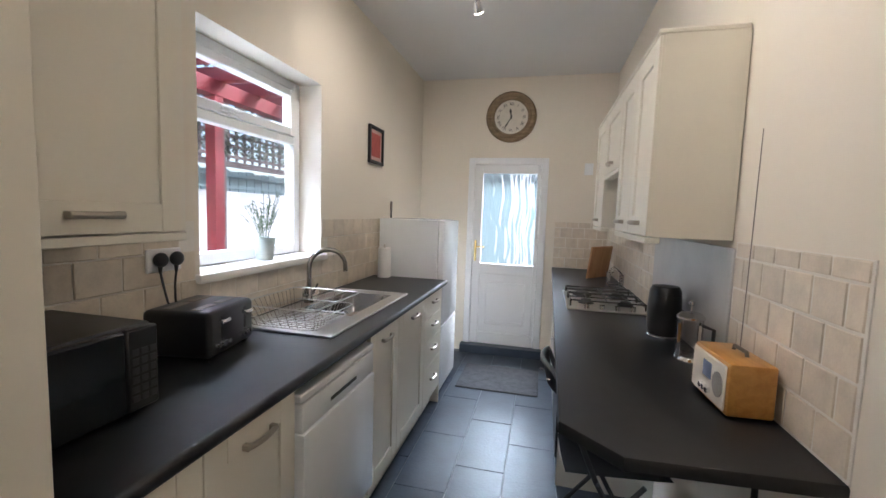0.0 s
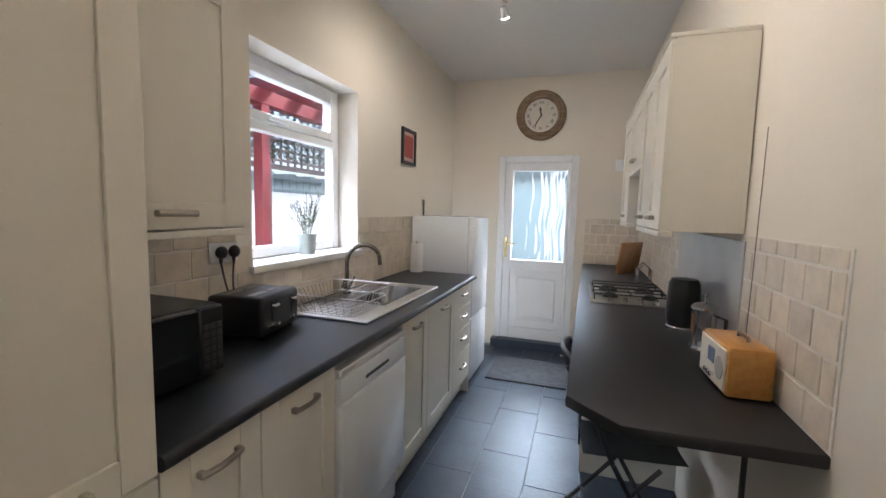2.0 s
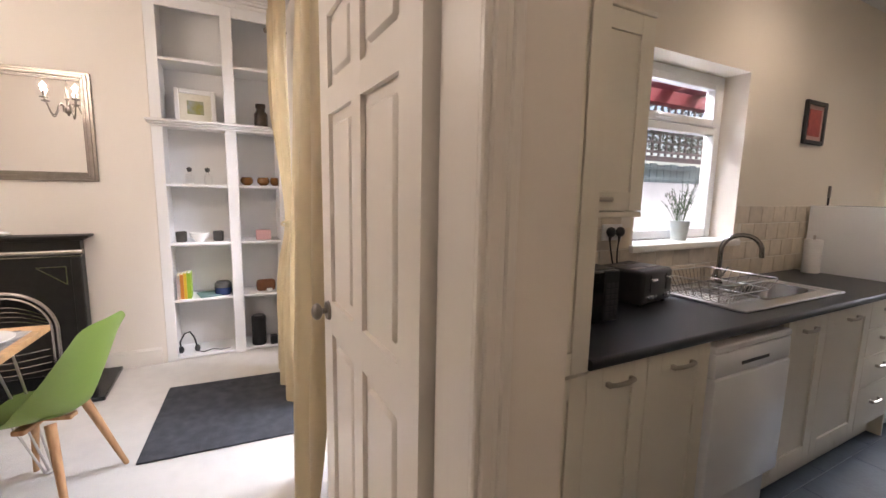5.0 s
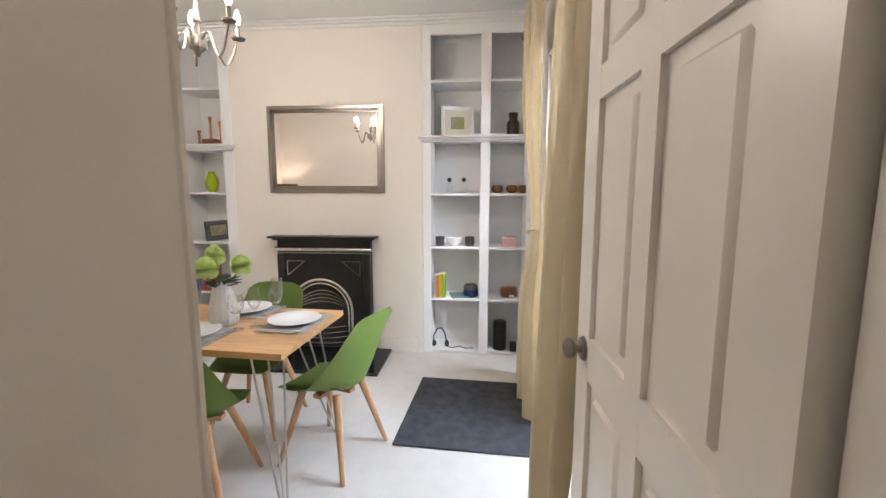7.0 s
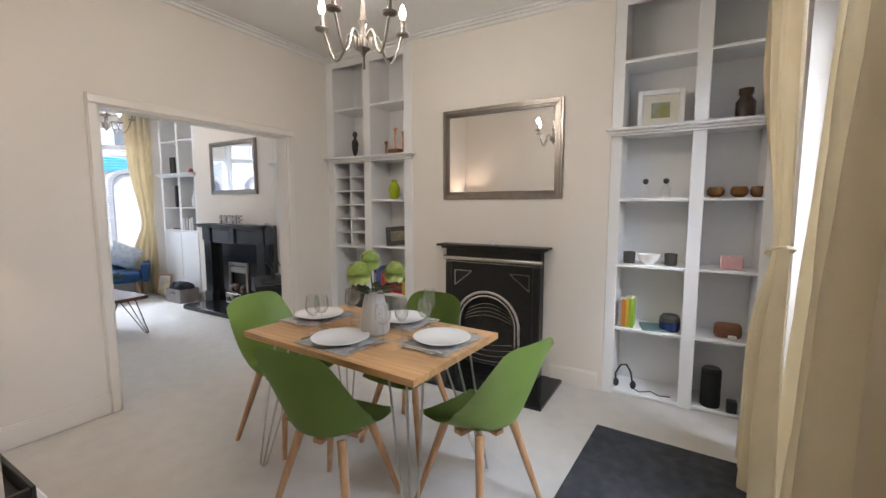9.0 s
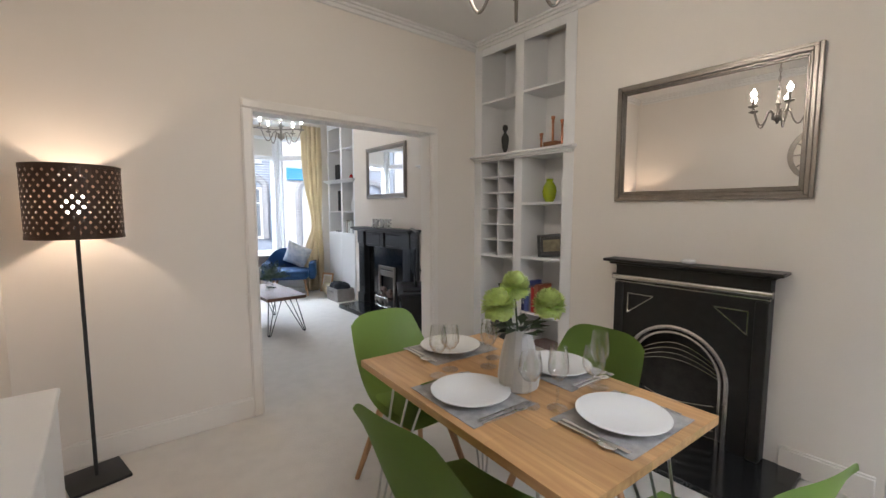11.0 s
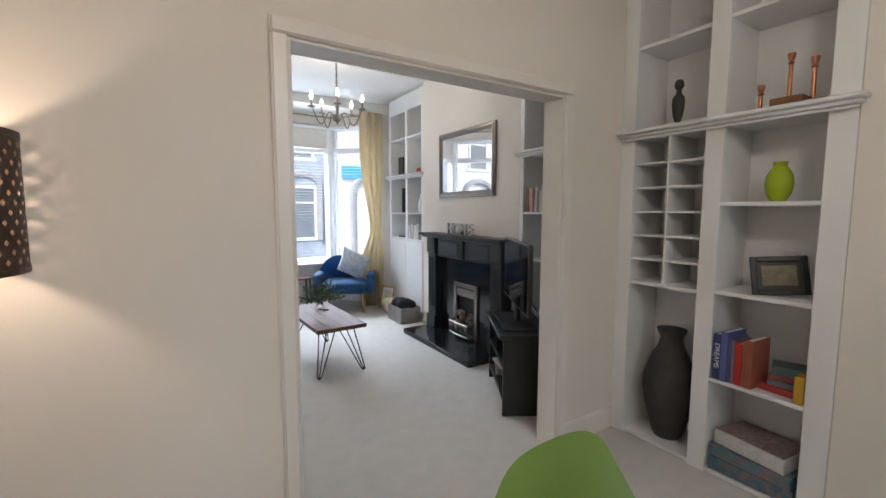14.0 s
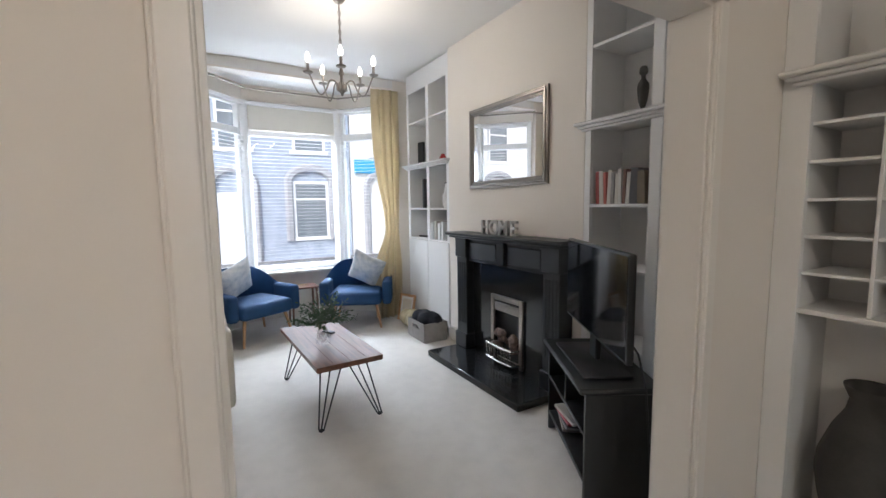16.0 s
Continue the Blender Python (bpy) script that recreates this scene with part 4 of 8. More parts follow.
# paper roll, pot plant, picture, clock, spotlights, door mat
t = thing("kitchen_roll", "white paper towel roll standing by the fridge", "paper towel", pose(-0.66, 3.50, 0.91))
b = B()
lathe(b, [(0.02, 0.0), (0.052, 0.001), (0.053, 0.005), (0.053, 0.235), (0.05, 0.24), (0.02, 0.24)], seg=24)
part("paper", b, M_WHITEFABRIC, t)
b = B()
cyl(b, (0, 0, 0), (0, 0, 0.27), 0.008)
part("spindle", b, M_STEEL, t)
t = thing("hanging_brush", "dark handled brush hung on the wall above the fridge", "brush", pose(KX0 + 0.012, 3.92, 1.40))
b = B()
box(b, -0.008, 0.008, -0.014, 0.014, 0.05, 0.14, 0.006)
part("head", b, M_PEWTER, t)
b = B()
cyl(b, (0, 0, -0.01), (0, 0, 0.06), 0.007)
part("handle", b, M_BLACK, t)
t = thing("pot_plant", "sprigs of green herb in a pale galvanised pot", "plant", pose(-0.86, 2.26, WZ0 + 0.028) @ Matrix.Scale(1.18, 4))
b = B()
lathe(b, [(0.036, 0), (0.047, 0.10), (0.050, 0.103), (0.046, 0.10), (0.0, 0.085)], seg=20)
part("pot", b, mat("pale_galvanised_pot", (0.50, 0.55, 0.53), 0.45, 0.2, vary=0.08, scale=20, bump=0.01), t, "pale galvanised pot")
b = B()
for k in range(30):
    a, r, h = random.uniform(0, 6.28), random.uniform(0.01, 0.10), random.uniform(0.10, 0.23)
    p = Vector((r * math.cos(a), r * math.sin(a), 0.09 + h))
    tube(b, [(r * 0.2 * math.cos(a), r * 0.2 * math.sin(a), 0.085), (p.x * 0.6, p.y * 0.6, 0.09 + h * 0.6), p], 0.0009, 4)
    for q in range(12):
        f = random.uniform(0.3, 1.0)
        c = Vector((p.x * f, p.y * f, 0.09 + h * f))
        d = Vector((random.uniform(-1, 1), random.uniform(-1, 1), random.uniform(0.1, 1))).normalized() * random.uniform(0.010, 0.022)
        s = d.orthogonal().normalized() * 0.0022
        v = [b.verts.new(c), b.verts.new(c + d * 0.5 + s), b.verts.new(c + d), b.verts.new(c + d * 0.5 - s)]
        b.faces.new(v)
M_LEAF = mat("herb_leaf_green", (0.12, 0.17, 0.09), 0.6, vary=0.2, scale=30)
part("foliage", b, M_LEAF, t)
t = thing("picture_frame", "dark framed picture with a red panel on the wall", "picture", pose(KX0, 3.54, 1.976))
def framed(t, w, h, d, fw, frame_mat, art_mat, mount_mat=None, mount=0.0):
    """A frame facing +x about its middle."""
    b = B()
    box(b, 0.001, d, -w / 2, -w / 2 + fw, -h / 2, h / 2, 0.004)
    box(b, 0.001, d, w / 2 - fw, w / 2, -h / 2, h / 2, 0.004)
    box(b, 0.001, d, -w / 2 + fw, w / 2 - fw, -h / 2, -h / 2 + fw, 0.004)
    box(b, 0.001, d, -w / 2 + fw, w / 2 - fw, h / 2 - fw, h / 2, 0.004)
    part("frame", b, frame_mat, t)
    b = B()
    box(b, 0.002, d * 0.45, -w / 2 + fw, w / 2 - fw, -h / 2 + fw, h / 2 - fw)
    part("mount" if mount_mat else "art", b, mount_mat or art_mat, t)
    if mount_mat:
        b = B()
        box(b, d * 0.45, d * 0.45 + 0.002, -w / 2 + fw + mount, w / 2 - fw - mount, -h / 2 + fw + mount, h / 2 - fw - mount)
        part("art", b, art_mat, t)
M_PINKISH = mat("faded_pink_mount", (0.55, 0.36, 0.32), 0.6, vary=0.05)
M_REDART = mat("brick_red_print", (0.42, 0.075, 0.06), 0.6, vary=0.15, scale=25)
framed(t, 0.29, 0.30, 0.025, 0.028, M_BLACKWOOD, M_REDART, M_PINKISH, 0.03)

t = thing("wall_clock", "round wooden wall clock with roman numerals", "clock", pose(0.198, KY1, 2.485, 90, 0, 0))
b = B()
lathe(b, [(0.175, 0.002), (0.265, 0.002), (0.266, 0.018), (0.245, 0.04), (0.215, 0.03), (0.20, 0.042), (0.182, 0.036), (0.175, 0.012)], seg=56, cap=False)
M_CLOCKWOOD = wood("weathered_clock_wood", (0.27, 0.19, 0.11), (0.17, 0.115, 0.065), 0.6, "X")
part("rim", b, M_CLOCKWOOD, t)
b = B()
cyl(b, (0, 0, 0.002), (0, 0, 0.014), 0.178, seg=48)
face = part("face", b, mat("aged_ivory_dial", (0.66, 0.62, 0.54), 0.5, vary=0.06, scale=20), t)
for k, txt in enumerate(("XII", "I", "II", "III", "IIII", "V", "VI", "VII", "VIII", "IX", "X", "XI")):
    a = radians(90 - 30 * k)
    cu = bpy.data.curves.new("numeral", "FONT")
    cu.body, cu.size, cu.align_x, cu.align_y, cu.extrude = txt, 0.045, "CENTER", "CENTER", 0.0008
    cu.materials.append(M_BLACKMATT)
    ob = new("numeral", cu)
    ob.parent = face
    ob.matrix_basis = pose(0.135 * math.cos(a), 0.135 * math.sin(a), 0.0155, 0, 0, math.degrees(a) - 90)
for nm, ang, ln, w in (("hour_hand", 98, 0.085, 0.007), ("minute_hand", -120, 0.125, 0.005)):
    b = B()
    box(b, -0.02, ln, -w, w, 0.016, 0.0185)
    ball(b, (ln * 0.72, 0, 0.017), w * 1.8, 1.6, 1, 0.15)
    h = part(nm, b, M_BLACKMATT, t)
    h.matrix_basis = pose(0, 0, 0, 0, 0, ang)
M_BULB = glow_mat("lit_bulb_glass", (1.0, 0.86, 0.66), 14)
t = thing("ceiling_spotlights", "chrome ceiling bar with four small spotlights", "ceiling light", pose(0.09, 2.32, KC))
b = B()
box(b, -0.022, 0.022, -0.95, 0.86, -0.025, -0.001, 0.01, 2)
part("bar", b, M_CHROME, t)
for dy, d, watts in ((-0.88, (1.0, -0.42, -0.85), 16), (-0.32, (0.9, 0.35, -0.9), 11), (0.26, (-0.6, 0.25, -1), 11), (0.80, (0.15, 0.7, -0.8), 11)):
    d = Vector(d).normalized()
    p = Vector((0, dy, -0.025))
    b = B()
    cyl(b, p, p + Vector((0, 0, -0.04)), 0.007)
    cyl(b, p + Vector((0, 0, -0.04)), p + Vector((0, 0, -0.04)) + d * 0.07, 0.022, 0.032, 18)
    part("spot", b, M_CHROME, t)
    b = B()
    q = p + Vector((0, 0, -0.04)) + d * 0.072
    cyl(b, q, q + d * 0.004, 0.028, seg=18)
    part("bulb", b, M_BULB, t)
    lamp = bpy.data.lights.new("kitchen_spot", "SPOT")
    lamp.energy, lamp.color, lamp.spot_size, lamp.spot_blend, lamp.shadow_soft_size = watts, HALOGEN, radians(130), 0.9, 0.03
    lo = new("kitchen_spot", lamp)
    at = Vector((0.09, 2.32, KC)) + q + d * 0.02
    lo.matrix_world = look(at, at + d)
b = B()
box(b, -0.10, 0.62, 3.84, 4.44, KF, KF + 0.012, 0.005)
solid("kitchen_doormat", b, mat("grey_coir_mat", (0.115, 0.115, 0.12), 0.95, vary=0.2, scale=20, fine=300, bump=0.1), "worn grey door mat inside the back door", "door mat")


# folding chairs at the bar
def folding_chair(m):
    t = thing("folding_chair", "black metal folding chair tucked under the bar", "folding chair", m, "chairs at the breakfast bar")
    b = B()
    side = [(-0.185, 0.20, 0.0), (-0.185, -0.05, 0.45), (-0.185, -0.20, 0.80), (-0.183, -0.226, 0.868), (-0.165, -0.238, 0.892)]
    top = [(-0.165 + 0.33 * k / 8, -0.24 - 0.035 * math.sin(math.pi * k / 8), 0.897) for k in range(1, 8)]
    tube(b, side + top + [(-x, y, z) for x, y, z in reversed(side)], 0.0115, 10)
    part("frame", b, M_TUBE, t, "bent grey steel tube frame")
    for s in (-1, 1):
        b = B()
        tube(b, [(s * 0.165, -0.21, 0.0), (s * 0.165, 0.15, 0.44)], 0.0105, 10)
        part("back_leg", b, M_TUBE, t)
        b = B()
        cyl(b, (s * 0.155, -0.045, 0.445), (s * 0.197, -0.045, 0.445), 0.009)
        part("pivot", b, M_CHROME, t)
        for y, x in ((0.20, 0.185), (-0.21, 0.165)):
            b = B()
            cyl(b, (s * x, y, 0.0), (s * x, y * 0.97, 0.022), 0.015, 0.014, 12)
            part("foot", b, M_BLACK, t)
    b = B()
    sheet(b, [[(-0.160 + 0.32 * i / 8, -0.17 + 0.43 * j / 8, 0.462 - 0.014 * math.sin(math.pi * i / 8) + 0.012 * (j / 8) ** 2) for i in range(9)] for j in range(9)])
    bmesh.ops.solidify(b, geom=b.faces, thickness=0.028)
    part("seat", b, M_BLACK, t, "black padded seat")
    b = B()
    sheet(b, [[(-0.172 + 0.344 * i / 14, -0.218 - 0.036 * math.sin(math.pi * i / 14) - 0.004 * j, 0.795 + 0.021 * j) for i in range(15)] for j in range(5)])
    bmesh.ops.solidify(b, geom=b.faces, thickness=0.02)
    back = part("backrest", b, M_BLACK, t, "curved black back pad")
    for x in (-0.12, 0.0, 0.12):
        b = B()
        y = -0.245 - 0.036 * math.cos(math.pi * x / 0.344)
        cyl(b, (x, y + 0.01, 0.845), (x, y - 0.006, 0.845), 0.006, 0.004, 10)
        part("rivet", b, M_CHROME, back, "bright steel rivet")
    for y, z, w in ((0.095, 0.19, 0.178), (-0.135, 0.092, 0.16)):
        b = B()
        tube(b, [(-w, y, z), (w, y, z)], 0.007, 8)
        part("stretcher", b, M_TUBE, t)
    return t


M_TUBE = mat("dark_grey_steel_tube", (0.09, 0.09, 0.092), 0.36, 0.7, vary=0.06, bump=0.004)
fc = folding_chair(pose(0.955, 1.34, KF, 0, 0, -4))
copy_thing(fc, pose(0.895, 2.25, KF, 0, 0, -86))


# ---- tiles ----
def tile_mesh(name, w, h, d, bevel, material, wobble=0.0):
    b = B()
    box(b, -w / 2, w / 2, -h / 2, h / 2, 0, d, bevel)
    if wobble:
        for v in b.verts:
            v.co += Vector((random.uniform(-1, 1), random.uniform(-1, 1), random.uniform(-1, 1) * 0.5)) * wobble
    bmesh.ops.recalc_face_normals(b, faces=b.faces)
    me = bpy.data.meshes.new(name)
    b.to_mesh(me)
    b.free()
    me.materials.append(material)
    return me


def tiling(wall, u0, u1, v0, v1, w, h, gap, place, thick, material, bond=0.5, name="wall_tile", skip=None):
    """Lays tiles over a rectangle u, v; place(u, v) gives a tile's pose; cut tiles get meshes of their own."""
    kinds = {}
    r, v = 0, v0
    while v < v1 - 0.012:
        hh = min(h, v1 - v)
        u = u0 - (w * bond if r % 2 else 0)
        while u < u1 - 0.012:
            a, c = max(u, u0), min(u + w, u1)
            if c - a > 0.015 and not (skip and skip((a + c) / 2, v + hh / 2)):
                key = (round(c - a, 3), round(hh, 3), random.randrange(3))
                if key not in kinds:
                    kinds[key] = tile_mesh(name, key[0] - gap, key[1] - gap, thick, 0.0022 if thick < 0.008 else 0.0009, material, 0.0012 if thick < 0.008 else 0.0005)
                ob = new(name, kinds[key])
                ob.parent = wall
                ob.matrix_basis = place((a + c) / 2, v + hh / 2)
            u += w
        v += h
        r += 1


TT = 0.0045
b = B()
box(b, KX0 + 0.0005, KX0 + 0.004, 0.80, 3.70, 0.905, 1.126)
box(b, KX0 + 0.0005, KX0 + 0.004, 0.80, WY0 - 0.03, 1.126, 1.386)
box(b, KX0 + 0.0005, KX0 + 0.004, WY1 + 0.04, 3.70, 1.126, 1.386)
tl = structure("wall_tiles_window_side", b, M_TILEGROUT, "tumbled cream wall tiles behind the sink", "wall tiles")
tiling(tl, 0.80, 3.70, 0.912, 1.386, 0.152, 0.1185, 0.005, lambda u, v: Matrix.Translation((KX0 + 0.003, u, v)) @ Matrix(((0, 0, 1, 0), (1, 0, 0, 0), (0, 1, 0, 0), (0, 0, 0, 1))), TT, M_WALLTILE, skip=lambda u, v: WY0 - 0.06 < u < WY1 + 0.06 and v > 1.12)
b = B()
box(b, KX1 - 0.004, KX1 - 0.0005, 1.325, 1.95, 0.905, 1.386)
box(b, KX1 - 0.004, KX1 - 0.0005, 3.005, KY1, 0.905, 1.386)
tr_ = structure("wall_tiles_bar", b, M_TILEGROUT, "tumbled cream wall tiles above the breakfast bar", "wall tiles")
flip = Matrix(((0, 0, -1, 0), (-1, 0, 0, 0), (0, 1, 0, 0), (0, 0, 0, 1)))
for a0, a1 in ((1.33, 1.95), (3.005, KY1)):
    tiling(tr_, a0, a1, 0.912, 1.386, 0.122, 0.1055, 0.007, lambda u, v: Matrix.Translation((KX1 - 0.003, u, v)) @ flip, TT, M_WALLTILE)
b = B()
box(b, 0.705, KX1 - 0.014, KY1 - 0.004, KY1 - 0.0005, 0.905, 1.395)
tb = structure("wall_tiles_end", b, M_TILEGROUT, "tumbled cream wall tiles beside the back door", "wall tiles")
tiling(tb, 0.705, KX1 - 0.014, 0.912, 1.395, 0.122, 0.1055, 0.007, lambda u, v: Matrix.Translation((u, KY1 - 0.003, v)) @ Matrix(((-1, 0, 0, 0), (0, 0, -1, 0), (0, 1, 0, 0), (0, 0, 0, 1))), TT, M_WALLTILE)
tiling(kitchen_floor, 0.31, KY1 - 0.10, -0.46, KX1, 0.60, 0.30, 0.004, lambda u, v: Matrix.Translation((v, u, KF - 0.0085)) @ Matrix.Rotation(math.pi / 2, 4, "Z"), 0.0085, M_SLATE, bond=0.45, name="floor_tile")


# ---- dining room ----
M_DARKVASE = mat("charcoal_ceramic", (0.050, 0.049, 0.047), 0.6, vary=0.15, scale=12, bump=0.03)
M_COPPER = mat("polished_copper", (0.60, 0.27, 0.15), 0.25, 1.0, vary=0.08, bump=0.0)
M_LIME = mat("lime_green_glaze", (0.36, 0.47, 0.012), 0.12, vary=0.06, bump=0.0)
M_WALNUT = wood("walnut_block", (0.20, 0.085, 0.03), (0.13, 0.05, 0.02), 0.4, "Y")
M_AMBER = glass_mat("amber_glass", (0.55, 0.22, 0.04))
M_PINK = mat("dusty_pink_card", (0.62, 0.36, 0.36), 0.6, vary=0.05)
M_STONEVASE = mat("grey_stone_glaze", (0.52, 0.49, 0.45), 0.45, vary=0.06, scale=8, bump=0.01)
M_PETAL = mat("lime_green_petal", (0.70, 0.80, 0.30), 0.55, vary=0.12, scale=40, bump=0.0)
translucent(M_PETAL, 0.35)
M_STEM = mat("dark_leaf_green", (0.035, 0.06, 0.018), 0.5, vary=0.2, scale=30)
M_NAPKIN = mat("grey_woven_placemat", (0.45, 0.435, 0.425), 0.85, vary=0.16, scale=30, fine=400, bump=0.06)


def colour_mat(name, c, rough=0.5):
    return mat(name, c, rough, vary=0.05, scale=20, bump=0.004)


def shelving(name, label, m, front, back, stiles, bays, ledge_z, ledge_y, top, crown, solid_to=None):
    """Built-in alcove shelving. stiles: spans along y; bays: (y0, y1, shelf heights)."""
    t = thing(name, label, "shelving", m)
    lo, hi = min(s[0] for s in stiles), max(s[1] for s in stiles)
    b = B()
    box(b, back + 0.002, back + 0.014, lo, hi, 0.002, crown)
    part("back_panel", b, M_SHELF, t)
    for k, (y0, y1) in enumerate(stiles):
        b = B()
        box(b, front - 0.022, front, y0, y1, 0.001, crown, 0.002)
        mid = (y0 + y1) / 2
        w = 0.011 if y1 - y0 > 0.05 else 0.009
        yc = {0: y1 - w, len(stiles) - 1: y0 + w}.get(k, mid)
        ww = (y1 - y0) / 2 if 0 < k < len(stiles) - 1 else w
        box(b, back + 0.014, front - 0.022, yc - ww, yc + ww, 0.001, crown)
        part("upright", b, M_SHELF, t)
    for y0, y1, zs in bays:
        for z in zs:
            b = B()
            box(b, back + 0.014, front - 0.003, y0, y1, z - 0.02, z, 0.002)
            part("shelf", b, M_SHELF, t)
        b = B()
        box(b, front - 0.02, front - 0.001, y0, y1, top, crown, 0.002)
        part("header", b, M_SHELF, t)
    b = B()
    box(b, front + 0.0, front + 0.075, ledge_y[0], ledge_y[1], ledge_z - 0.016, ledge_z + 0.004, 0.006)
    box(b, front + 0.0, front + 0.052, ledge_y[0] + 0.015, ledge_y[1] - 0.015, ledge_z - 0.034, ledge_z - 0.016, 0.006)
    box(b, front + 0.0, front + 0.03, ledge_y[0] + 0.03, ledge_y[1] - 0.03, ledge_z - 0.05, ledge_z - 0.034, 0.005)
    part("ledge", b, M_SHELF, t, "moulded white ledge")
    return t


SL = shelving("alcove_shelving", "white built-in alcove shelving with a wine rack", pose(0, 0, 0), BREAST, DX0, [(-3.548, -3.455), (-3.052, -2.962), (-2.56, -2.462)],
              [(-3.455, -3.052, (0.03, 0.995, 1.875, 2.39)), (-2.962, -2.56, (0.03, 0.535, 1.01, 1.47, 1.875, 2.40))], 1.895, (-3.54, -2.43), 2.80, 2.90)
for k in range(1, 7):
    b = B()
    z = 0.995 + 0.143 * k
    if k < 6:
        box(b, DX0 + 0.016, BREAST - 0.02, -3.454, -3.053, z - 0.012, z, 0.001)
        part("wine_shelf", b, M_SHELF, SL)
b = B()
box(b, DX0 + 0.016, BREAST - 0.018, -3.259, -3.247, 0.996, 1.853, 0.001)
part("wine_divider", b, M_SHELF, SL)
SR = shelving("alcove_shelving", "white built-in alcove shelving beside the window", pose(0, 0, 0), BREAST, DX0, [(-0.728, -0.655), (-0.225, -0.142), (0.175, 0.255)],
              [(-0.655, -0.225, (0.03, 0.515, 0.985, 1.46, 1.935, 2.415)), (-0.142, 0.175, (0.03, 0.515, 0.985, 1.46, 1.935, 2.415))], 1.945, (-0.76, 0.25), 2.78, 2.90)
b = B()
for x0, x1, y0, y1 in ((BREAST, BREAST + 0.05, -2.46, -0.73), (BREAST, BREAST + 0.05, -0.73, DY1), (BREAST, BREAST + 0.05, DY0 + 0.05, -2.46), (BREAST, DX1, DY0, DY0 + 0.05), (BREAST + 0.05, 0.16, DY1 - 0.05, DY1) , (DX1 - 0.05, DX1, DY0 + 0.05, -0.6)):
    for s, z0, z1 in ((1.0, DC - 0.018, DC), (0.7, DC - 0.04, DC - 0.018), (0.35, DC - 0.07, DC - 0.04)):
        if x1 - x0 < 0.06:
            if x0 < -1:
                box(b, x0, x0 + 0.05 * s, y0, y1, z0, z1, 0.004)
            else:
                box(b, x1 - 0.05 * s, x1, y0, y1, z0, z1, 0.004)
        elif y0 < -1:
            box(b, x0, x1, y0, y0 + 0.05 * s, z0, z1, 0.004)
        else:
            box(b, x0, x1, y1 - 0.05 * s, y1, z0, z1, 0.004)
structure("trim_cornice", b, M_CEILING, "white plaster cornice round the dining room", "cornice")


def turned(name, label, category, profile, material, m, group=""):
    b = B()
    lathe(b, profile, seg=24)
    ob = solid(name, b, material, label, category, group)
    ob.matrix_world = m
    return ob


def boxed(name, label, category, x, y, z, w, d, h, material, rz=0.0, bevel=0.004, group=""):
    b = B()
    box(b, -d / 2, d / 2, -w / 2, w / 2, 0, h, bevel)
    ob = solid(name, b, material, label, category, group)
    ob.matrix_world = pose(x, y, z, 0, 0, rz)
    return ob


def book(x, y, z, w, d, h, c, rz=0.0, tilt=0.0, label="upright hardback book on the shelf"):
    t = thing("book", label, "book", pose(x, y, z, tilt, 0, rz), "books")
    b = B()
    cm = colour_mat("book_cover", c, 0.45)
    box(b, -d / 2, d / 2, -w / 2, -w / 2 + 0.003, 0, h)
    box(b, -d / 2, d / 2, w / 2 - 0.003, w / 2, 0, h)
    box(b, d / 2 - 0.003, d / 2, -w / 2 + 0.003, w / 2 - 0.003, 0, h)
    part("cover", b, cm, t)
    b = B()
    box(b, -d / 2 + 0.004, d / 2 - 0.0035, -w / 2 + 0.0032, w / 2 - 0.0032, 0.004, h - 0.004)
    part("pages", b, M_PAPER, t)
    return t


M_PAPER = mat("book_pages", (0.72, 0.68, 0.58), 0.9, vary=0.08, scale=200)
XS = -3.32
urn = [(0.045, 0), (0.045, 0.012), (0.018, 0.03), (0.014, 0.05), (0.034, 0.10), (0.044, 0.17), (0.040, 0.20), (0.018, 0.225), (0.016, 0.245), (0.032, 0.262), (0.030, 0.285), (0.022, 0.30), (0.0, 0.30)]
turned("ornamental_urn", "dark metal footed urn ornament on the shelf", "ornament", [(r * 0.78, z) for r, z in urn], M_DARKVASE, pose(XS + 0.03, -3.27, 1.876))
t = thing("candle_holder", "three copper candlesticks on a stepped wooden block", "candle holder", pose(XS + 0.03, -2.745, 1.876))
b = B()
box(b, -0.05, 0.05, -0.17, -0.06, 0, 0.045, 0.003)
box(b, -0.05, 0.05, -0.06, 0.07, 0, 0.085, 0.003)
box(b, -0.05, 0.05, 0.07, 0.16, 0, 0.055, 0.003)
part("block", b, M_WALNUT, t)
for y, z0, z1 in ((-0.115, 0.045, 0.17), (0.0, 0.085, 0.29), (0.09, 0.055, 0.25)):
    b = B()
    lathe(b, [(0.010, z0), (0.009, z1 - 0.05), (0.015, z1 - 0.045), (0.009, z1 - 0.035), (0.015, z1 - 0.02), (0.017, z1), (0.0, z1)], (0, y, 0), 14)
    part("candlestick", b, M_COPPER, t)
turned("green_vase", "glossy lime green ceramic vase on the shelf", "vase", [(0.035, 0), (0.058, 0.04), (0.067, 0.085), (0.061, 0.13), (0.042, 0.16), (0.03, 0.175), (0.036, 0.195), (0.03, 0.196), (0.024, 0.175), (0.0, 0.17)], M_LIME, pose(XS + 0.05, -2.75, 1.471) @ Matrix.Diagonal((0.86, 0.86, 0.97, 1)))
t = thing("photo_frame", "small black picture frame leaning on the shelf", "picture frame", pose(XS + 0.03, -2.73, 1.108, 5, -14, 30))
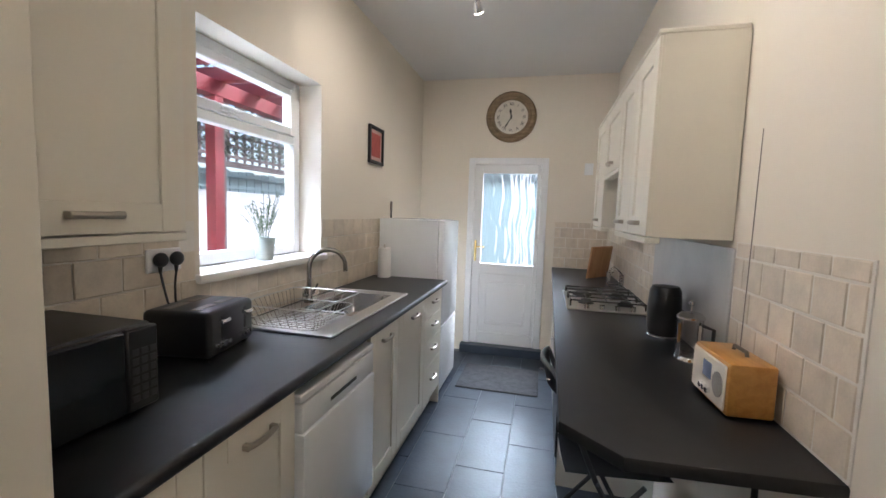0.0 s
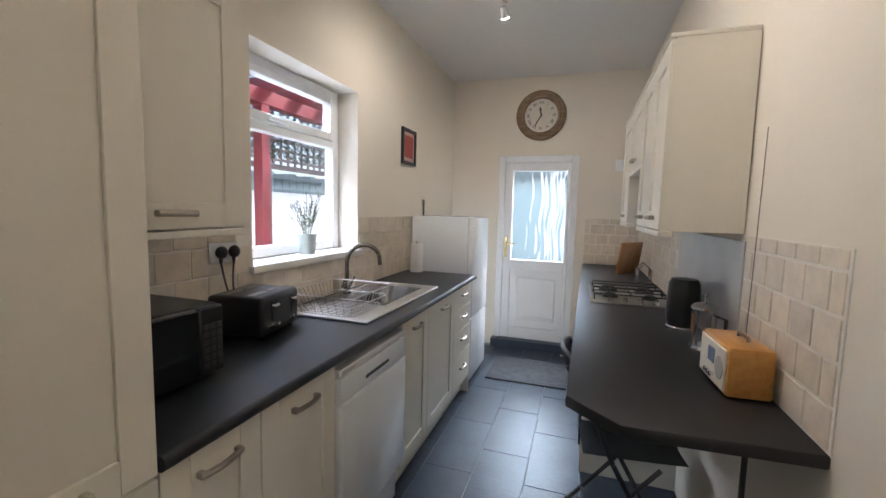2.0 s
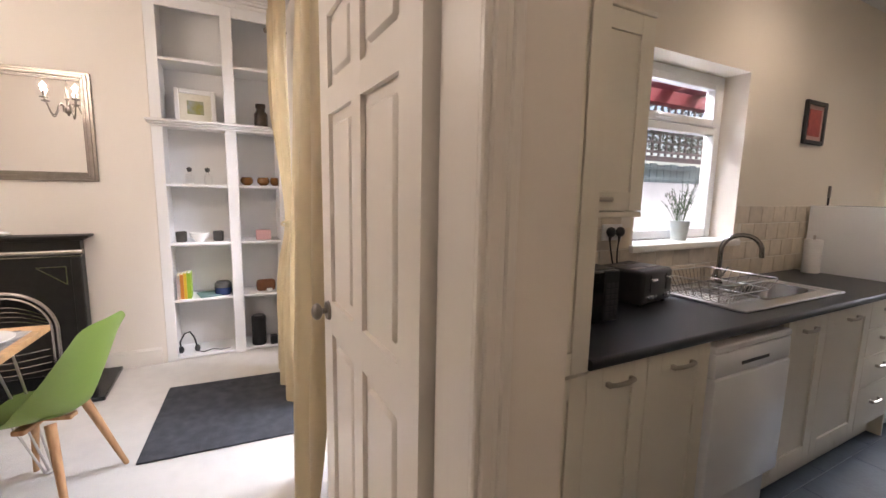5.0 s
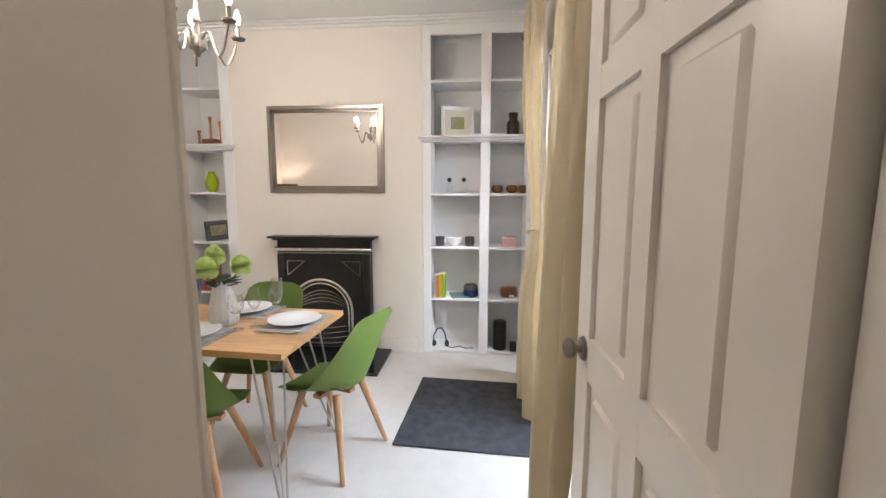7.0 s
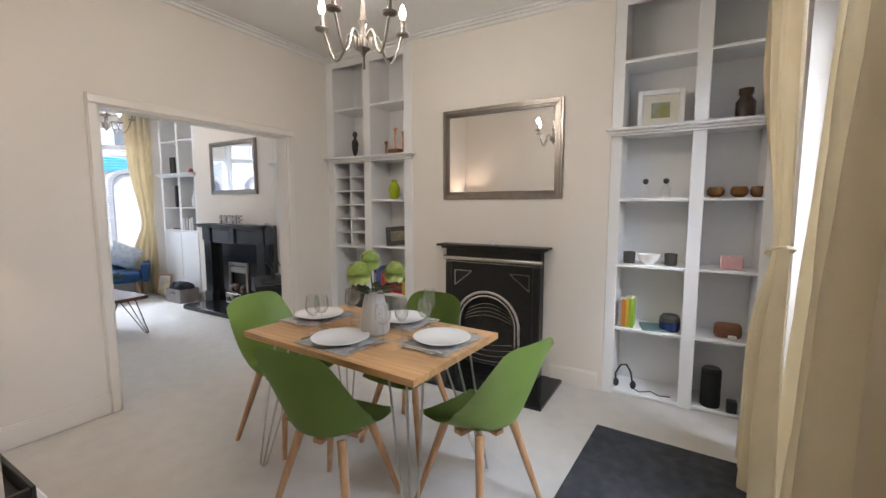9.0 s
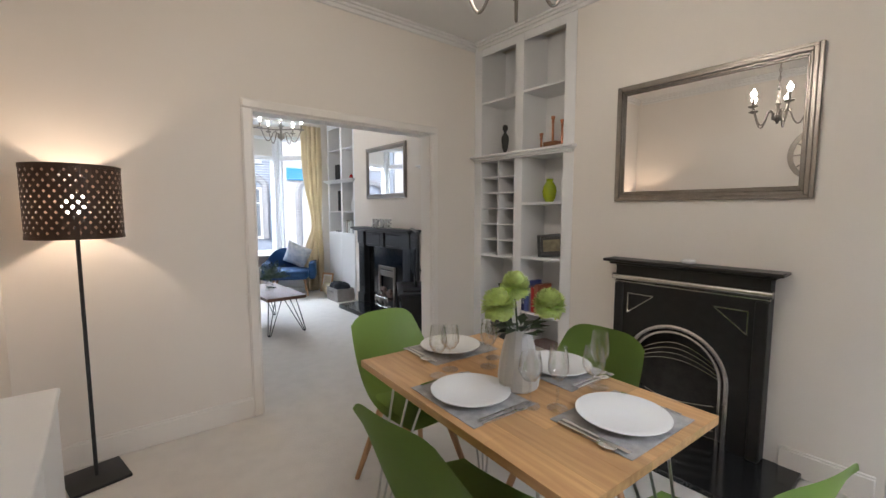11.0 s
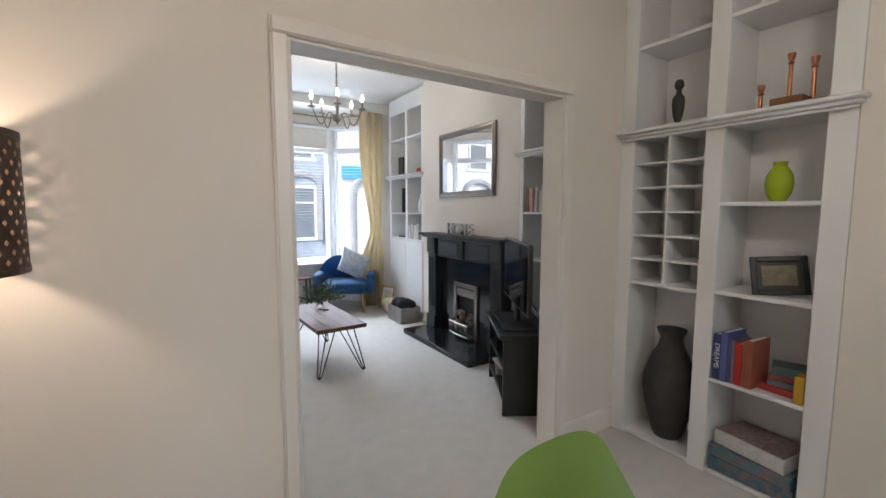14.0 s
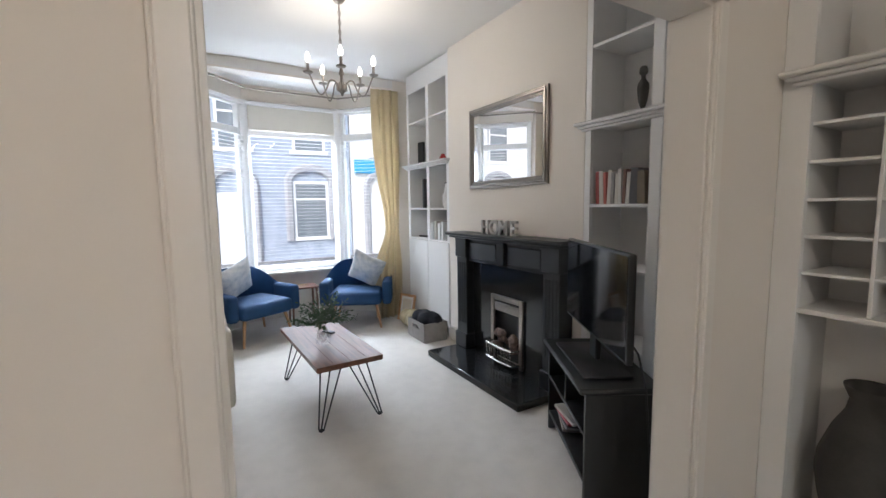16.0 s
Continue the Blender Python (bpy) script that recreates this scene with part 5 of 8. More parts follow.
framed(t, 0.23, 0.19, 0.02, 0.026, M_BLACKWOOD, mat("sepia_print", (0.20, 0.17, 0.09), 0.4, vary=0.25, scale=25), mat("dark_mount", (0.03, 0.03, 0.03), 0.5), 0.02)
y = -2.945
for w, h, d, c in ((0.034, 0.245, 0.17, (0.03, 0.04, 0.15)), (0.030, 0.262, 0.18, (0.10, 0.13, 0.36)), (0.010, 0.235, 0.16, (0.10, 0.11, 0.24)), (0.014, 0.225, 0.16, (0.22, 0.16, 0.20)), (0.030, 0.215, 0.16, (0.50, 0.02, 0.02)), (0.012, 0.235, 0.16, (0.30, 0.13, 0.05)), (0.030, 0.245, 0.17, (0.36, 0.10, 0.06))):
    bk = book(XS + 0.06, y + w / 2, 0.536, w, d, h, c, rz=-4)
    if c == (0.03, 0.04, 0.15):
        cu = bpy.data.curves.new("lettering", "FONT")
        cu.body, cu.size, cu.align_x, cu.align_y, cu.extrude = "DREAMS", 0.036, "CENTER", "CENTER", 0.0004
        cu.materials.append(M_CHINA)
        ob = new("lettering", cu)
        ob.parent = bk
        ob.matrix_basis = Matrix.Translation((d / 2 + 0.001, 0, h * 0.52)) @ pose(0, 0, 0, 0, 90, 0)
    y += w + 0.003
for k, (w, d, h, c, dy) in enumerate(((0.26, 0.13, 0.035, (0.38, 0.03, 0.03), 0.0), (0.20, 0.12, 0.03, (0.16, 0.17, 0.18), 0.01), (0.18, 0.11, 0.028, (0.30, 0.08, 0.07), 0.0), (0.21, 0.12, 0.045, (0.07, 0.12, 0.13), 0.015))):
    boxed("game_box", "small flat boxed game stacked on the shelf", "boxed game", XS + 0.03, -2.665 + dy, 0.536 + (0, 0.036, 0.067, 0.096)[k], w * 0.7, d, h, colour_mat("game_box_card", c), -5 + 7 * k, group="stacked games")
boxed("card_box", "yellow card box on the shelf edge", "box", XS + 0.11, -2.585, 0.536, 0.04, 0.06, 0.13, colour_mat("yellow_card", (0.55, 0.33, 0.02)))
M_PUZZLE = mat("busy_printed_lid", (0.20, 0.10, 0.11), 0.35, vary=0.3, scale=40, fine=120, tint=(0.33, 0.30, 0.28))
for z, h, w, d, c, rz in ((0.031, 0.075, 0.37, 0.27, (0.05, 0.15, 0.22), 2), (0.107, 0.06, 0.37, 0.27, (0.07, 0.20, 0.26), -3)):
    boxed("puzzle_box", "blue jigsaw box on the bottom shelf", "puzzle box", -3.318, -2.765, z, w, d, h, mat("blue_printed_lid", c, 0.35, vary=0.25, scale=30, fine=120, tint=(0.3, 0.16, 0.13)), rz, group="puzzle boxes")
t = thing("puzzle_box", "white jigsaw box with a printed lid", "puzzle box", pose(-3.318, -2.76, 0.169, 0, 0, -8), "puzzle boxes")
b = B()
box(b, -0.12, 0.12, -0.165, 0.165, 0, 0.075, 0.003)
part("box", b, mat("white_printed_card", (0.62, 0.61, 0.60), 0.5, vary=0.1, scale=40), t)
b = B()
box(b, -0.112, 0.112, -0.157, 0.157, 0.0755, 0.078)
part("lid_print", b, M_PUZZLE, t, "busy printed lid picture")
turned("floor_vase", "tall charcoal ceramic vase in the alcove", "vase", [(0.075, 0), (0.09, 0.03), (0.135, 0.20), (0.150, 0.30), (0.145, 0.38), (0.110, 0.49), (0.072, 0.57), (0.062, 0.62), (0.082, 0.665), (0.083, 0.675), (0.070, 0.67), (0.050, 0.63), (0.0, 0.62)], M_DARKVASE, pose(-3.325, -3.255, 0.031))

# right alcove things
t = thing("photo_frame", "white wooden picture frame with a small landscape", "picture frame", pose(-3.36, -0.435, 2.085, 0, -7, 8))
framed(t, 0.30, 0.29, 0.022, 0.035, M_SHELF, mat("small_landscape_print", (0.26, 0.25, 0.06), 0.4, vary=0.3, scale=18, tint=(0.30, 0.33, 0.35)), M_PAPER, 0.055)
turned("brown_jar", "dark brown glazed bottle on the shelf", "bottle", [(0.05, 0), (0.056, 0.02), (0.056, 0.14), (0.035, 0.17), (0.035, 0.185), (0.042, 0.19), (0.042, 0.225), (0.0, 0.226)], mat("brown_glaze", (0.045, 0.028, 0.018), 0.18, vary=0.2, scale=20), pose(XS, 0.06, 1.936))
for k in range(2):
    t = thing("glass_bottle", "small clear bottle with a dark stopper", "bottle", pose(XS + 0.05, -0.50 + 0.13 * k, 1.461), "small bottles")
    b = B()
    lathe(b, [(0.028, 0), (0.03, 0.01), (0.03, 0.07), (0.012, 0.09), (0.012, 0.105)], seg=16)
    part("bottle", b, M_WINEGLASS, t)
    b = B()
    lathe(b, [(0.010, 0.10), (0.018, 0.112), (0.02, 0.13), (0.0, 0.142)], seg=14)
    part("stopper", b, M_DARKVASE, t)
for y, s in ((-0.075, 1.0), (0.055, 1.0), (0.15, 0.8)):
    turned("amber_bowl", "small round amber glass tealight bowl", "bowl", [(0.025 * s, 0), (0.048 * s, 0.02), (0.052 * s, 0.045), (0.04 * s, 0.07), (0.034 * s, 0.07), (0.0, 0.02)], mat("amber_glaze", (0.16, 0.065, 0.012), 0.15, vary=0.1), pose(XS + 0.06, y, 1.461), "amber bowls")
for y in (-0.585, -0.315):
    turned("smoked_tumbler", "smoked glass candle tumbler on the shelf", "tumbler", [(0.036, 0), (0.04, 0.01), (0.042, 0.085), (0.038, 0.085), (0.034, 0.01), (0.0, 0.01)], mat("smoked_glass", (0.06, 0.055, 0.05), 0.12, vary=0.1), pose(XS + 0.06, y, 0.986), "tumblers")
turned("white_bowl", "small white china bowl on the shelf", "bowl", [(0.03, 0), (0.035, 0.008), (0.065, 0.04), (0.075, 0.075), (0.071, 0.075), (0.055, 0.03), (0.0, 0.014)], M_CHINA, pose(XS + 0.06, -0.455, 0.986))
boxed("pink_box", "small dusty pink keepsake box", "box", XS + 0.05, 0.04, 0.986, 0.12, 0.09, 0.085, M_PINK)
y = -0.635
for w, h, c in ((0.022, 0.2, (0.35, 0.30, 0.28)), (0.024, 0.205, (0.45, 0.16, 0.03)), (0.02, 0.215, (0.55, 0.36, 0.03)), (0.03, 0.215, (0.22, 0.36, 0.03))):
    book(XS + 0.05, y + w / 2, 0.516, w, 0.15, h, c)
    y += w + 0.002
boxed("magazine", "thin magazine lying on the shelf", "magazine", XS + 0.04, -0.41, 0.516, 0.16, 0.2, 0.012, colour_mat("magazine_cover", (0.13, 0.22, 0.23)), 12, 0.002)
t = thing("trinket_pot", "dark blue lidded pot on the shelf", "pot", pose(XS + 0.05, -0.30, 0.516))
b = B()
lathe(b, [(0.06, 0), (0.068, 0.02), (0.068, 0.065), (0.0, 0.066)], seg=20)
part("pot", b, colour_mat("navy_glaze", (0.015, 0.03, 0.11), 0.25), t)
b = B()
lathe(b, [(0.066, 0.067), (0.066, 0.095), (0.05, 0.115), (0.0, 0.118)], seg=20)
part("lid", b, M_DARKVASE, t)
t = thing("leather_bag", "small brown leather purse on the shelf", "purse", pose(XS + 0.05, 0.045, 0.516))
b = B()
box(b, -0.04, 0.04, -0.08, 0.08, 0, 0.105, 0.03, 3)
part("bag", b, colour_mat("tan_leather", (0.17, 0.065, 0.025), 0.5), t)
b = B()
box(b, 0.035, 0.06, 0.0, 0.05, 0, 0.03, 0.006)
part("tag", b, M_CHINA, t)
t = thing("smart_speaker", "black cylindrical speaker on the bottom shelf", "speaker", pose(XS + 0.07, -0.03, 0.031))
b = B()
lathe(b, [(0.058, 0), (0.06, 0.01), (0.06, 0.255), (0.052, 0.265), (0.0, 0.266)], seg=26)
part("body", b, mat("black_speaker_cloth", (0.012, 0.012, 0.013), 0.85, vary=0.2, scale=200, bump=0.05), t)
b = B()
lathe(b, [(0.05, 0.266), (0.048, 0.27), (0.0, 0.27)], seg=26)
part("top", b, M_BLACK, t)
boxed("router", "small black box beside the speaker", "router", XS + 0.12, 0.09, 0.031, 0.06, 0.06, 0.08, M_BLACK)
t = thing("headphones", "black headset and cable on the bottom shelf", "headphones", pose(XS + 0.06, -0.57, 0.031))
b = B()
tube(b, [(0, -0.07, 0.02), (0, -0.075, 0.10), (0, -0.04, 0.17), (0, 0.0, 0.18), (0, 0.03, 0.13), (0.01, 0.05, 0.04)], 0.007)
part("band", b, M_BLACK, t)
for y in (-0.07, 0.05):
    b = B()
    ball(b, (0, y, 0.03), 0.032, 0.7, 0.7, 1)
    part("ear_pad", b, M_BLACK, t)
b = B()
tube(b, [(0.01, 0.05, 0.008), (0.05, 0.10, 0.006), (0.0, 0.17, 0.006), (0.05, 0.23, 0.006), (0.03, 0.30, 0.006)], 0.004, 6)
part("cable", b, M_BLACK, t)


def wall_mirror(label, face, y0, y1, z0, z1):
    t = thing("wall_mirror", label, "mirror", pose(face, (y0 + y1) / 2, (z0 + z1) / 2), "framed mirrors")
    w, h = (y1 - y0) / 2, (z1 - z0) / 2
    b = B()
    for ins, d, fw in ((0.0, 0.024, 0.022), (0.018, 0.034, 0.022), (0.040, 0.026, 0.014), (0.052, 0.018, 0.012)):
        a, c = w - ins, h - ins
        box(b, 0.001, d, -a, -a + fw, -c, c, 0.004)
        box(b, 0.001, d, a - fw, a, -c, c, 0.004)
        box(b, 0.001, d - 0.0005, -a + fw, a - fw, -c, -c + fw, 0.004)
        box(b, 0.001, d - 0.0005, -a + fw, a - fw, c - fw, c, 0.004)
    part("frame", b, M_SILVERFRAME, t, "aged silver stepped frame")
    b = B()
    box(b, 0.002, 0.012, -w + 0.06, w - 0.06, -h + 0.06, h - 0.06, 0.0)
    part("mirror_glass", b, M_MIRROR, t)
    return t


wall_mirror("wide silver-framed mirror above the iron fireplace", BREAST, -2.118, -1.066, 1.463, 2.224)
wall_mirror("wide silver-framed mirror above the black fireplace", LBREAST, -6.088, -5.062, 1.565, 2.283)

# iron fireplace
t = thing("iron_fireplace", "black cast-iron fireplace with a polished arch", "fireplace", pose(BREAST, -1.62, 0))
b = B()
box(b, 0.0, 0.155, -0.49, 0.49, 1.062, 1.082, 0.006)
box(b, 0.0, 0.13, -0.455, 0.455, 1.044, 1.062, 0.006)
part("mantelshelf", b, M_IRON, t)
b = B()
CY, CZ, R = -0.03, 0.40, 0.275
N = 24
arch = [(CY + R * math.cos(math.pi * k / N), CZ + R * math.sin(math.pi * k / N)) for k in range(N + 1)]
inner = [(CY + R, 0.03)] + arch + [(CY - R, 0.03)]
outer = [(0.425, 0.03)] + [(0.425 - 0.85 * k / N, 1.044) for k in range(N + 1)] + [(-0.425, 0.03)]
ring = [[b.verts.new((x, *p)) for p in line] for x, line in ((0.085, inner), (0.085, outer), (0.0, outer), (0.0, inner))]
for r0, r1 in zip(ring, ring[1:] + ring[:1]):
    for k in range(len(inner) - 1):
        b.faces.new((r0[k], r0[k + 1], r1[k + 1], r1[k]))
bmesh.ops.recalc_face_normals(b, faces=b.faces)
part("surround", b, M_IRON, t, "", 30)
b = B()
cyl(b, (0.098, -0.44, 0.962), (0.098, 0.44, 0.962), 0.021, seg=14)
box(b, 0.08, 0.10, -0.43, 0.43, 0.925, 0.936, 0.003)
part("rail", b, M_POLISHED, t, "polished half-round moulding")
for py in (-0.425, 0.365):
    b = B()
    box(b, 0.086, 0.105, py, py + 0.06, 0.03, 0.92, 0.006)
    part("pilaster", b, M_IRON, t)
for r, rr in ((R + 0.012, 0.016), (R - 0.022, 0.010)):
    b = B()
    tube(b, [(0.09, CY - r, 0.03), (0.09, CY - r, 0.2)] + [(0.09, CY - r * math.cos(math.pi * k / N), CZ + r * math.sin(math.pi * k / N)) for k in range(N + 1)] + [(0.09, CY + r, 0.2), (0.09, CY + r, 0.03)], rr, 8)
    part("arch_band", b, M_POLISHED, t, "polished iron arch band")
b = B()
box(b, 0.002, 0.006, CY - R - 0.01, CY + R + 0.01, 0.03, 0.70)
part("fireback", b, mat("sooty_fireback", (0.045, 0.043, 0.042), 0.8, vary=0.25, scale=12), t)
for k, (z, bow) in enumerate(((0.10, 0.06), (0.15, 0.07), (0.20, 0.08), (0.25, 0.085))):
    b = B()
    tube(b, [(0.05 + bow * math.sin(math.pi * i / 12), CY - 0.22 + 0.44 * i / 12, z) for i in range(13)], 0.006, 6)
    part("grate_bar", b, M_POLISHED, t)
b = B()
for k in range(4):
    tube(b, [(0.06, CY - 0.24 + 0.48 * i / 14, CZ + 0.02 + 0.10 * math.sin(math.pi * i / 14) * (0.6 + 0.14 * k) + 0.02 * k) for i in range(15)], 0.004, 5)
part("hood_moulding", b, M_POLISHED, t)
for s in (-1, 1):
    b = B()
    y0 = s * 0.335
    tri = [(0.090, y0, 0.855), (0.090, y0 - s * 0.165, 0.855), (0.090, y0, 0.725)]
    for p0, p1 in zip(tri, tri[1:] + tri[:1]):
        cyl(b, p0, p1, 0.0055, seg=6)
    part("spandrel", b, M_POLISHED, t, "polished triangular corner moulding")
b = B()
box(b, 0.005, 0.56, -0.57, 0.595, 0.001, 0.03, 0.004)
part("hearth", b, M_GRANITE, t, "black stone hearth slab")
turned("trinket_dish", "small white patterned dish on the mantelshelf", "dish", [(0.03, 0), (0.06, 0.012), (0.07, 0.03), (0.055, 0.045), (0.03, 0.05), (0.0, 0.052)], M_CHINA, pose(BREAST + 0.08, -1.60, 1.083) @ Matrix.Scale(0.6, 4))

# table
TM = pose(-1.548, -1.615, 0, 0, 0, -3.3)
t = thing("dining_table", "oak-topped dining table on steel hairpin legs", "dining table", TM)
b = B()
box(b, -0.35, 0.35, -0.555, 0.555, 0.722, 0.7265)
top = part("tabletop", b, M_TABLEWOOD, t)
staves = 7
for k in range(staves):
    w = 0.71 / staves
    cuts = [-0.56] + sorted(random.uniform(-0.4, 0.4) for _ in range(2)) + [0.56]
    for a, c in zip(cuts, cuts[1:]):
        b = B()
        box(b, -0.355 + w * k, -0.355 + w * (k + 1), a, c, 0.7268, 0.755, 0.0006)
        part("stave", b, M_TABLEWOOD, top)
def hairpin(t, x, y, sx, sy, top_z, r=0.0055, material=None, spread=0.05):
    b = B()
    cx, cy = x + sx * 0.05, y + sy * 0.05
    for a, c in ((-1, 1), (1, -1), (0, 0)):
        px, py = x - sx * 0.07 + (a * 0.055), y - sy * 0.07 + (c * 0.055)
        tube(b, [(px, py, top_z), (cx + a * 0.012, cy + c * 0.012, 0.012)], r, 7)
    ball(b, (cx, cy, 0.011), 0.011, 1.5, 1.5, 1)
    box(b, x - sx * 0.07 - 0.07, x - sx * 0.07 + 0.07, y - sy * 0.07 - 0.07, y - sy * 0.07 + 0.07, top_z - 0.005, top_z, 0.001)
    part("leg", b, material or M_STEEL, t, "steel hairpin leg")
for sx in (-1, 1):
    for sy in (-1, 1):
        hairpin(t, sx * 0.26, sy * 0.46, sx, sy, 0.7215)


def tulip_chair(m):
    t = thing("dining_chair", "moss green moulded chair on splayed beech legs", "chair", m, "chairs round the dining table")
    b = B()
    nu, nv = 15, 22
    rows = []
    for j in range(nv):
        v = j / (nv - 1)
        row = []
        for i in range(nu):
            u = i / (nu - 1) * 2 - 1
            if v < 0.5:                       # seat, from its front edge to the back
                s = v / 0.5
                half = 0.20 + 0.035 * s
                y = 0.22 - 0.40 * s + 0.105 * abs(u) ** 2 * s ** 3
                z = 0.445 - 0.03 * math.sin(math.pi * min(1, s * 0.9)) + 0.10 * abs(u) ** 2.6 * (0.12 + 0.88 * s ** 1.5) - 0.03 * (1 - s) ** 4
            else:                             # back
                s = (v - 0.5) / 0.5
                half = 0.235 - 0.038 * s ** 1.6
                y = -0.18 - 0.055 * math.sin(s * 1.5) - 0.075 * s + 0.105 * abs(u) ** 2 * (1 - s * 0.7)
                z = 0.4357 + 0.10 * abs(u) ** 2.6 * (1 - s) ** 1.5 + 0.415 * s ** 1.1 - 0.05 * abs(u) ** 5 * s ** 4
            row.append((u * half * (1 - 0.12 * (max(0, 0.25 - v) / 0.25) ** 2 * abs(u)), y, z))
        rows.append(row)
    sheet(b, rows)
    bmesh.ops.solidify(b, geom=b.faces, thickness=0.011)
    part("shell", b, M_GREEN, t, "moulded green seat shell", 70)
    b = B()
    sheet(b, [[(0.165 * (i / 6 * 2 - 1), 0.17 - 0.32 * j / 6, 0.447 + 0.012 * math.sin(math.pi * j / 6) - 0.022 * math.sin(math.pi * min(1, j / 6 * 0.95)) + 0.028 * abs(i / 6 * 2 - 1) ** 2.6 * j / 6) for i in range(7)] for j in range(7)])
    bmesh.ops.solidify(b, geom=b.faces, thickness=0.02)
    part("seat_pad", b, M_GREEN, t, "padded green seat cushion", 70)
    for sx in (-1, 1):
        for sy in (-1, 1):
            b = B()
            cyl(b, (sx * 0.215, sy * 0.205 - 0.01, 0.0), (sx * 0.11, sy * 0.105 - 0.01, 0.415), 0.012, 0.021, 12)
            part("leg", b, M_BEECH, t)
    b = B()
    box(b, -0.14, 0.14, -0.035, 0.015, 0.385, 0.408, 0.004)
    box(b, -0.025, 0.025, -0.14, 0.12, 0.3855, 0.4075, 0.004)
    part("cross_brace", b, M_BEECH, t)
    return t


ch = tulip_chair(pose(-1.25, -1.565, 0.0, 0, 0, 97))
copy_thing(ch, pose(-1.62, -1.03, 0, 0, 0, 163))
copy_thing(ch, pose(-1.57, -2.29, 0, 0, 0, 2))
copy_thing(ch, pose(-1.90, -1.62, 0, 0, 0, -92))

# place settings
TZ = 0.756
def plate(x, y, r):
    t = thing("dinner_plate", "round white china dinner plate on a placemat", "plate", pose(x, y, TZ + 0.0035), "place settings")
    b = B()
    lathe(b, [(0.075, 0.0), (0.08, 0.004), (r * 0.72, 0.009), (r, 0.022), (r + 0.002, 0.024), (r - 0.002, 0.025), (r * 0.72, 0.0125), (0.0, 0.010)], seg=40)
    part("plate", b, M_CHINA, t)
    b = B()
    tube(b, [(r * math.cos(2 * math.pi * k / 40), r * math.sin(2 * math.pi * k / 40), 0.0235) for k in range(40)], 0.0018, 6, True)
    part("rim", b, M_CHINA, t)
def placemat(x, y, rz):
    b = B()
    box(b, -0.178, 0.178, -0.135, 0.135, 0, 0.003, 0.001)
    ob = solid("placemat", b, M_NAPKIN, "grey woven placemat on the table", "placemat", "place settings")
    ob.matrix_world = pose(x, y, TZ, 0, 0, rz)
def cutlery(x, y, rz, kind):
    t = thing(kind, "stainless steel table %s beside a plate" % kind, kind, pose(x, y, TZ + 0.004, 0, 0, rz), "cutlery")
    b = B()
    tube(b, [(-0.10, 0, 0.003), (-0.03, 0, 0.004), (0.03, 0, 0.004)], lambda u: 0.005 - 0.002 * u, 6)
    part("handle", b, M_CHROME, t)
    b = B()
    if kind == "knife":
        box(b, 0.03, 0.12, -0.008, 0.006, 0.003, 0.005, 0.0008)
    elif kind == "fork":
        for dy in (-0.006, -0.002, 0.002, 0.006):
            box(b, 0.05, 0.10, dy - 0.001, dy + 0.001, 0.004, 0.006)
        box(b, 0.03, 0.055, -0.008, 0.008, 0.003, 0.006, 0.001)
    else:
        ball(b, (0.06, 0, 0.006), 0.02, 1.5, 1, 0.22)
    part({"knife": "blade", "fork": "tines", "spoon": "bowl"}[kind], b, M_CHROME, t)
for px, py, rz in ((-1.355, -1.635, 87), (-1.605, -1.215, -3), (-1.62, -2.06, -3), (-1.80, -1.60, 87)):
    placemat(px, py, rz)
    plate(px, py, 0.138)
    m = Matrix.Rotation(radians(rz), 4, "Z")
    for off, kind in ((-0.165, "fork"), (0.158, "knife"), (0.178, "spoon")):
        v = m @ Vector((off, 0, 0))
        cutlery(px + v.x, py + v.y, rz + 90, kind)
def wine_glass(x, y, h=0.2, r=0.036):
    t = thing("wine_glass", "clear stemmed wine glass on the table", "wine glass", pose(x, y, TZ), "wine glasses")
    b = B()
    lathe(b, [(0.0, 0.0005), (0.034, 0.0005), (0.034, 0.003), (0.006, 0.008), (0.0045, 0.015)], seg=22, cap=False)
    part("foot", b, M_WINEGLASS, t)
    b = B()
    lathe(b, [(0.0045, 0.0152), (0.0042, 0.06), (0.0046, h * 0.44)], seg=12)
    part("stem", b, M_WINEGLASS, t)
    b = B()
    z = h * 0.44
    lathe(b, [(0.0, z + 0.0005), (r * 0.55, z + 0.010), (r * 0.95, z + 0.035), (r, z + 0.055), (r * 0.80, h), (r * 0.80 - 0.0014, h), (r - 0.0014, z + 0.055), (r * 0.93, z + 0.036), (r * 0.5, z + 0.012), (0.0, z + 0.004)], seg=24, cap=False)
    part("bowl", b, M_WINEGLASS, t)
for x, y, h, r in ((-1.378, -1.846, 0.20, 0.036), (-1.455, -1.865, 0.185, 0.038), (-1.60, -1.79, 0.20, 0.036), (-1.69, -1.85, 0.185, 0.038), (-1.456, -1.455, 0.185, 0.040), (-1.513, -1.387, 0.21, 0.034), (-1.662, -1.35, 0.185, 0.038), (-1.768, -1.39, 0.21, 0.034)):
    wine_glass(x, y, h, r)
t = thing("flower_vase", "grey stoneware vase of lime green chrysanthemums", "vase of flowers", pose(-1.54, -1.577, TZ))
b = B()
prof = [(0.078, 0), (0.098, 0.012), (0.103, 0.04), (0.094, 0.10), (0.074, 0.17), (0.057, 0.222), (0.053, 0.22), (0.058, 0.18), (0.0, 0.15)]
lathe(b, [(r * 0.74, z) for r, z in prof], seg=14)
part("vase", b, M_STONEVASE, t, "faceted grey stoneware vase", 12)
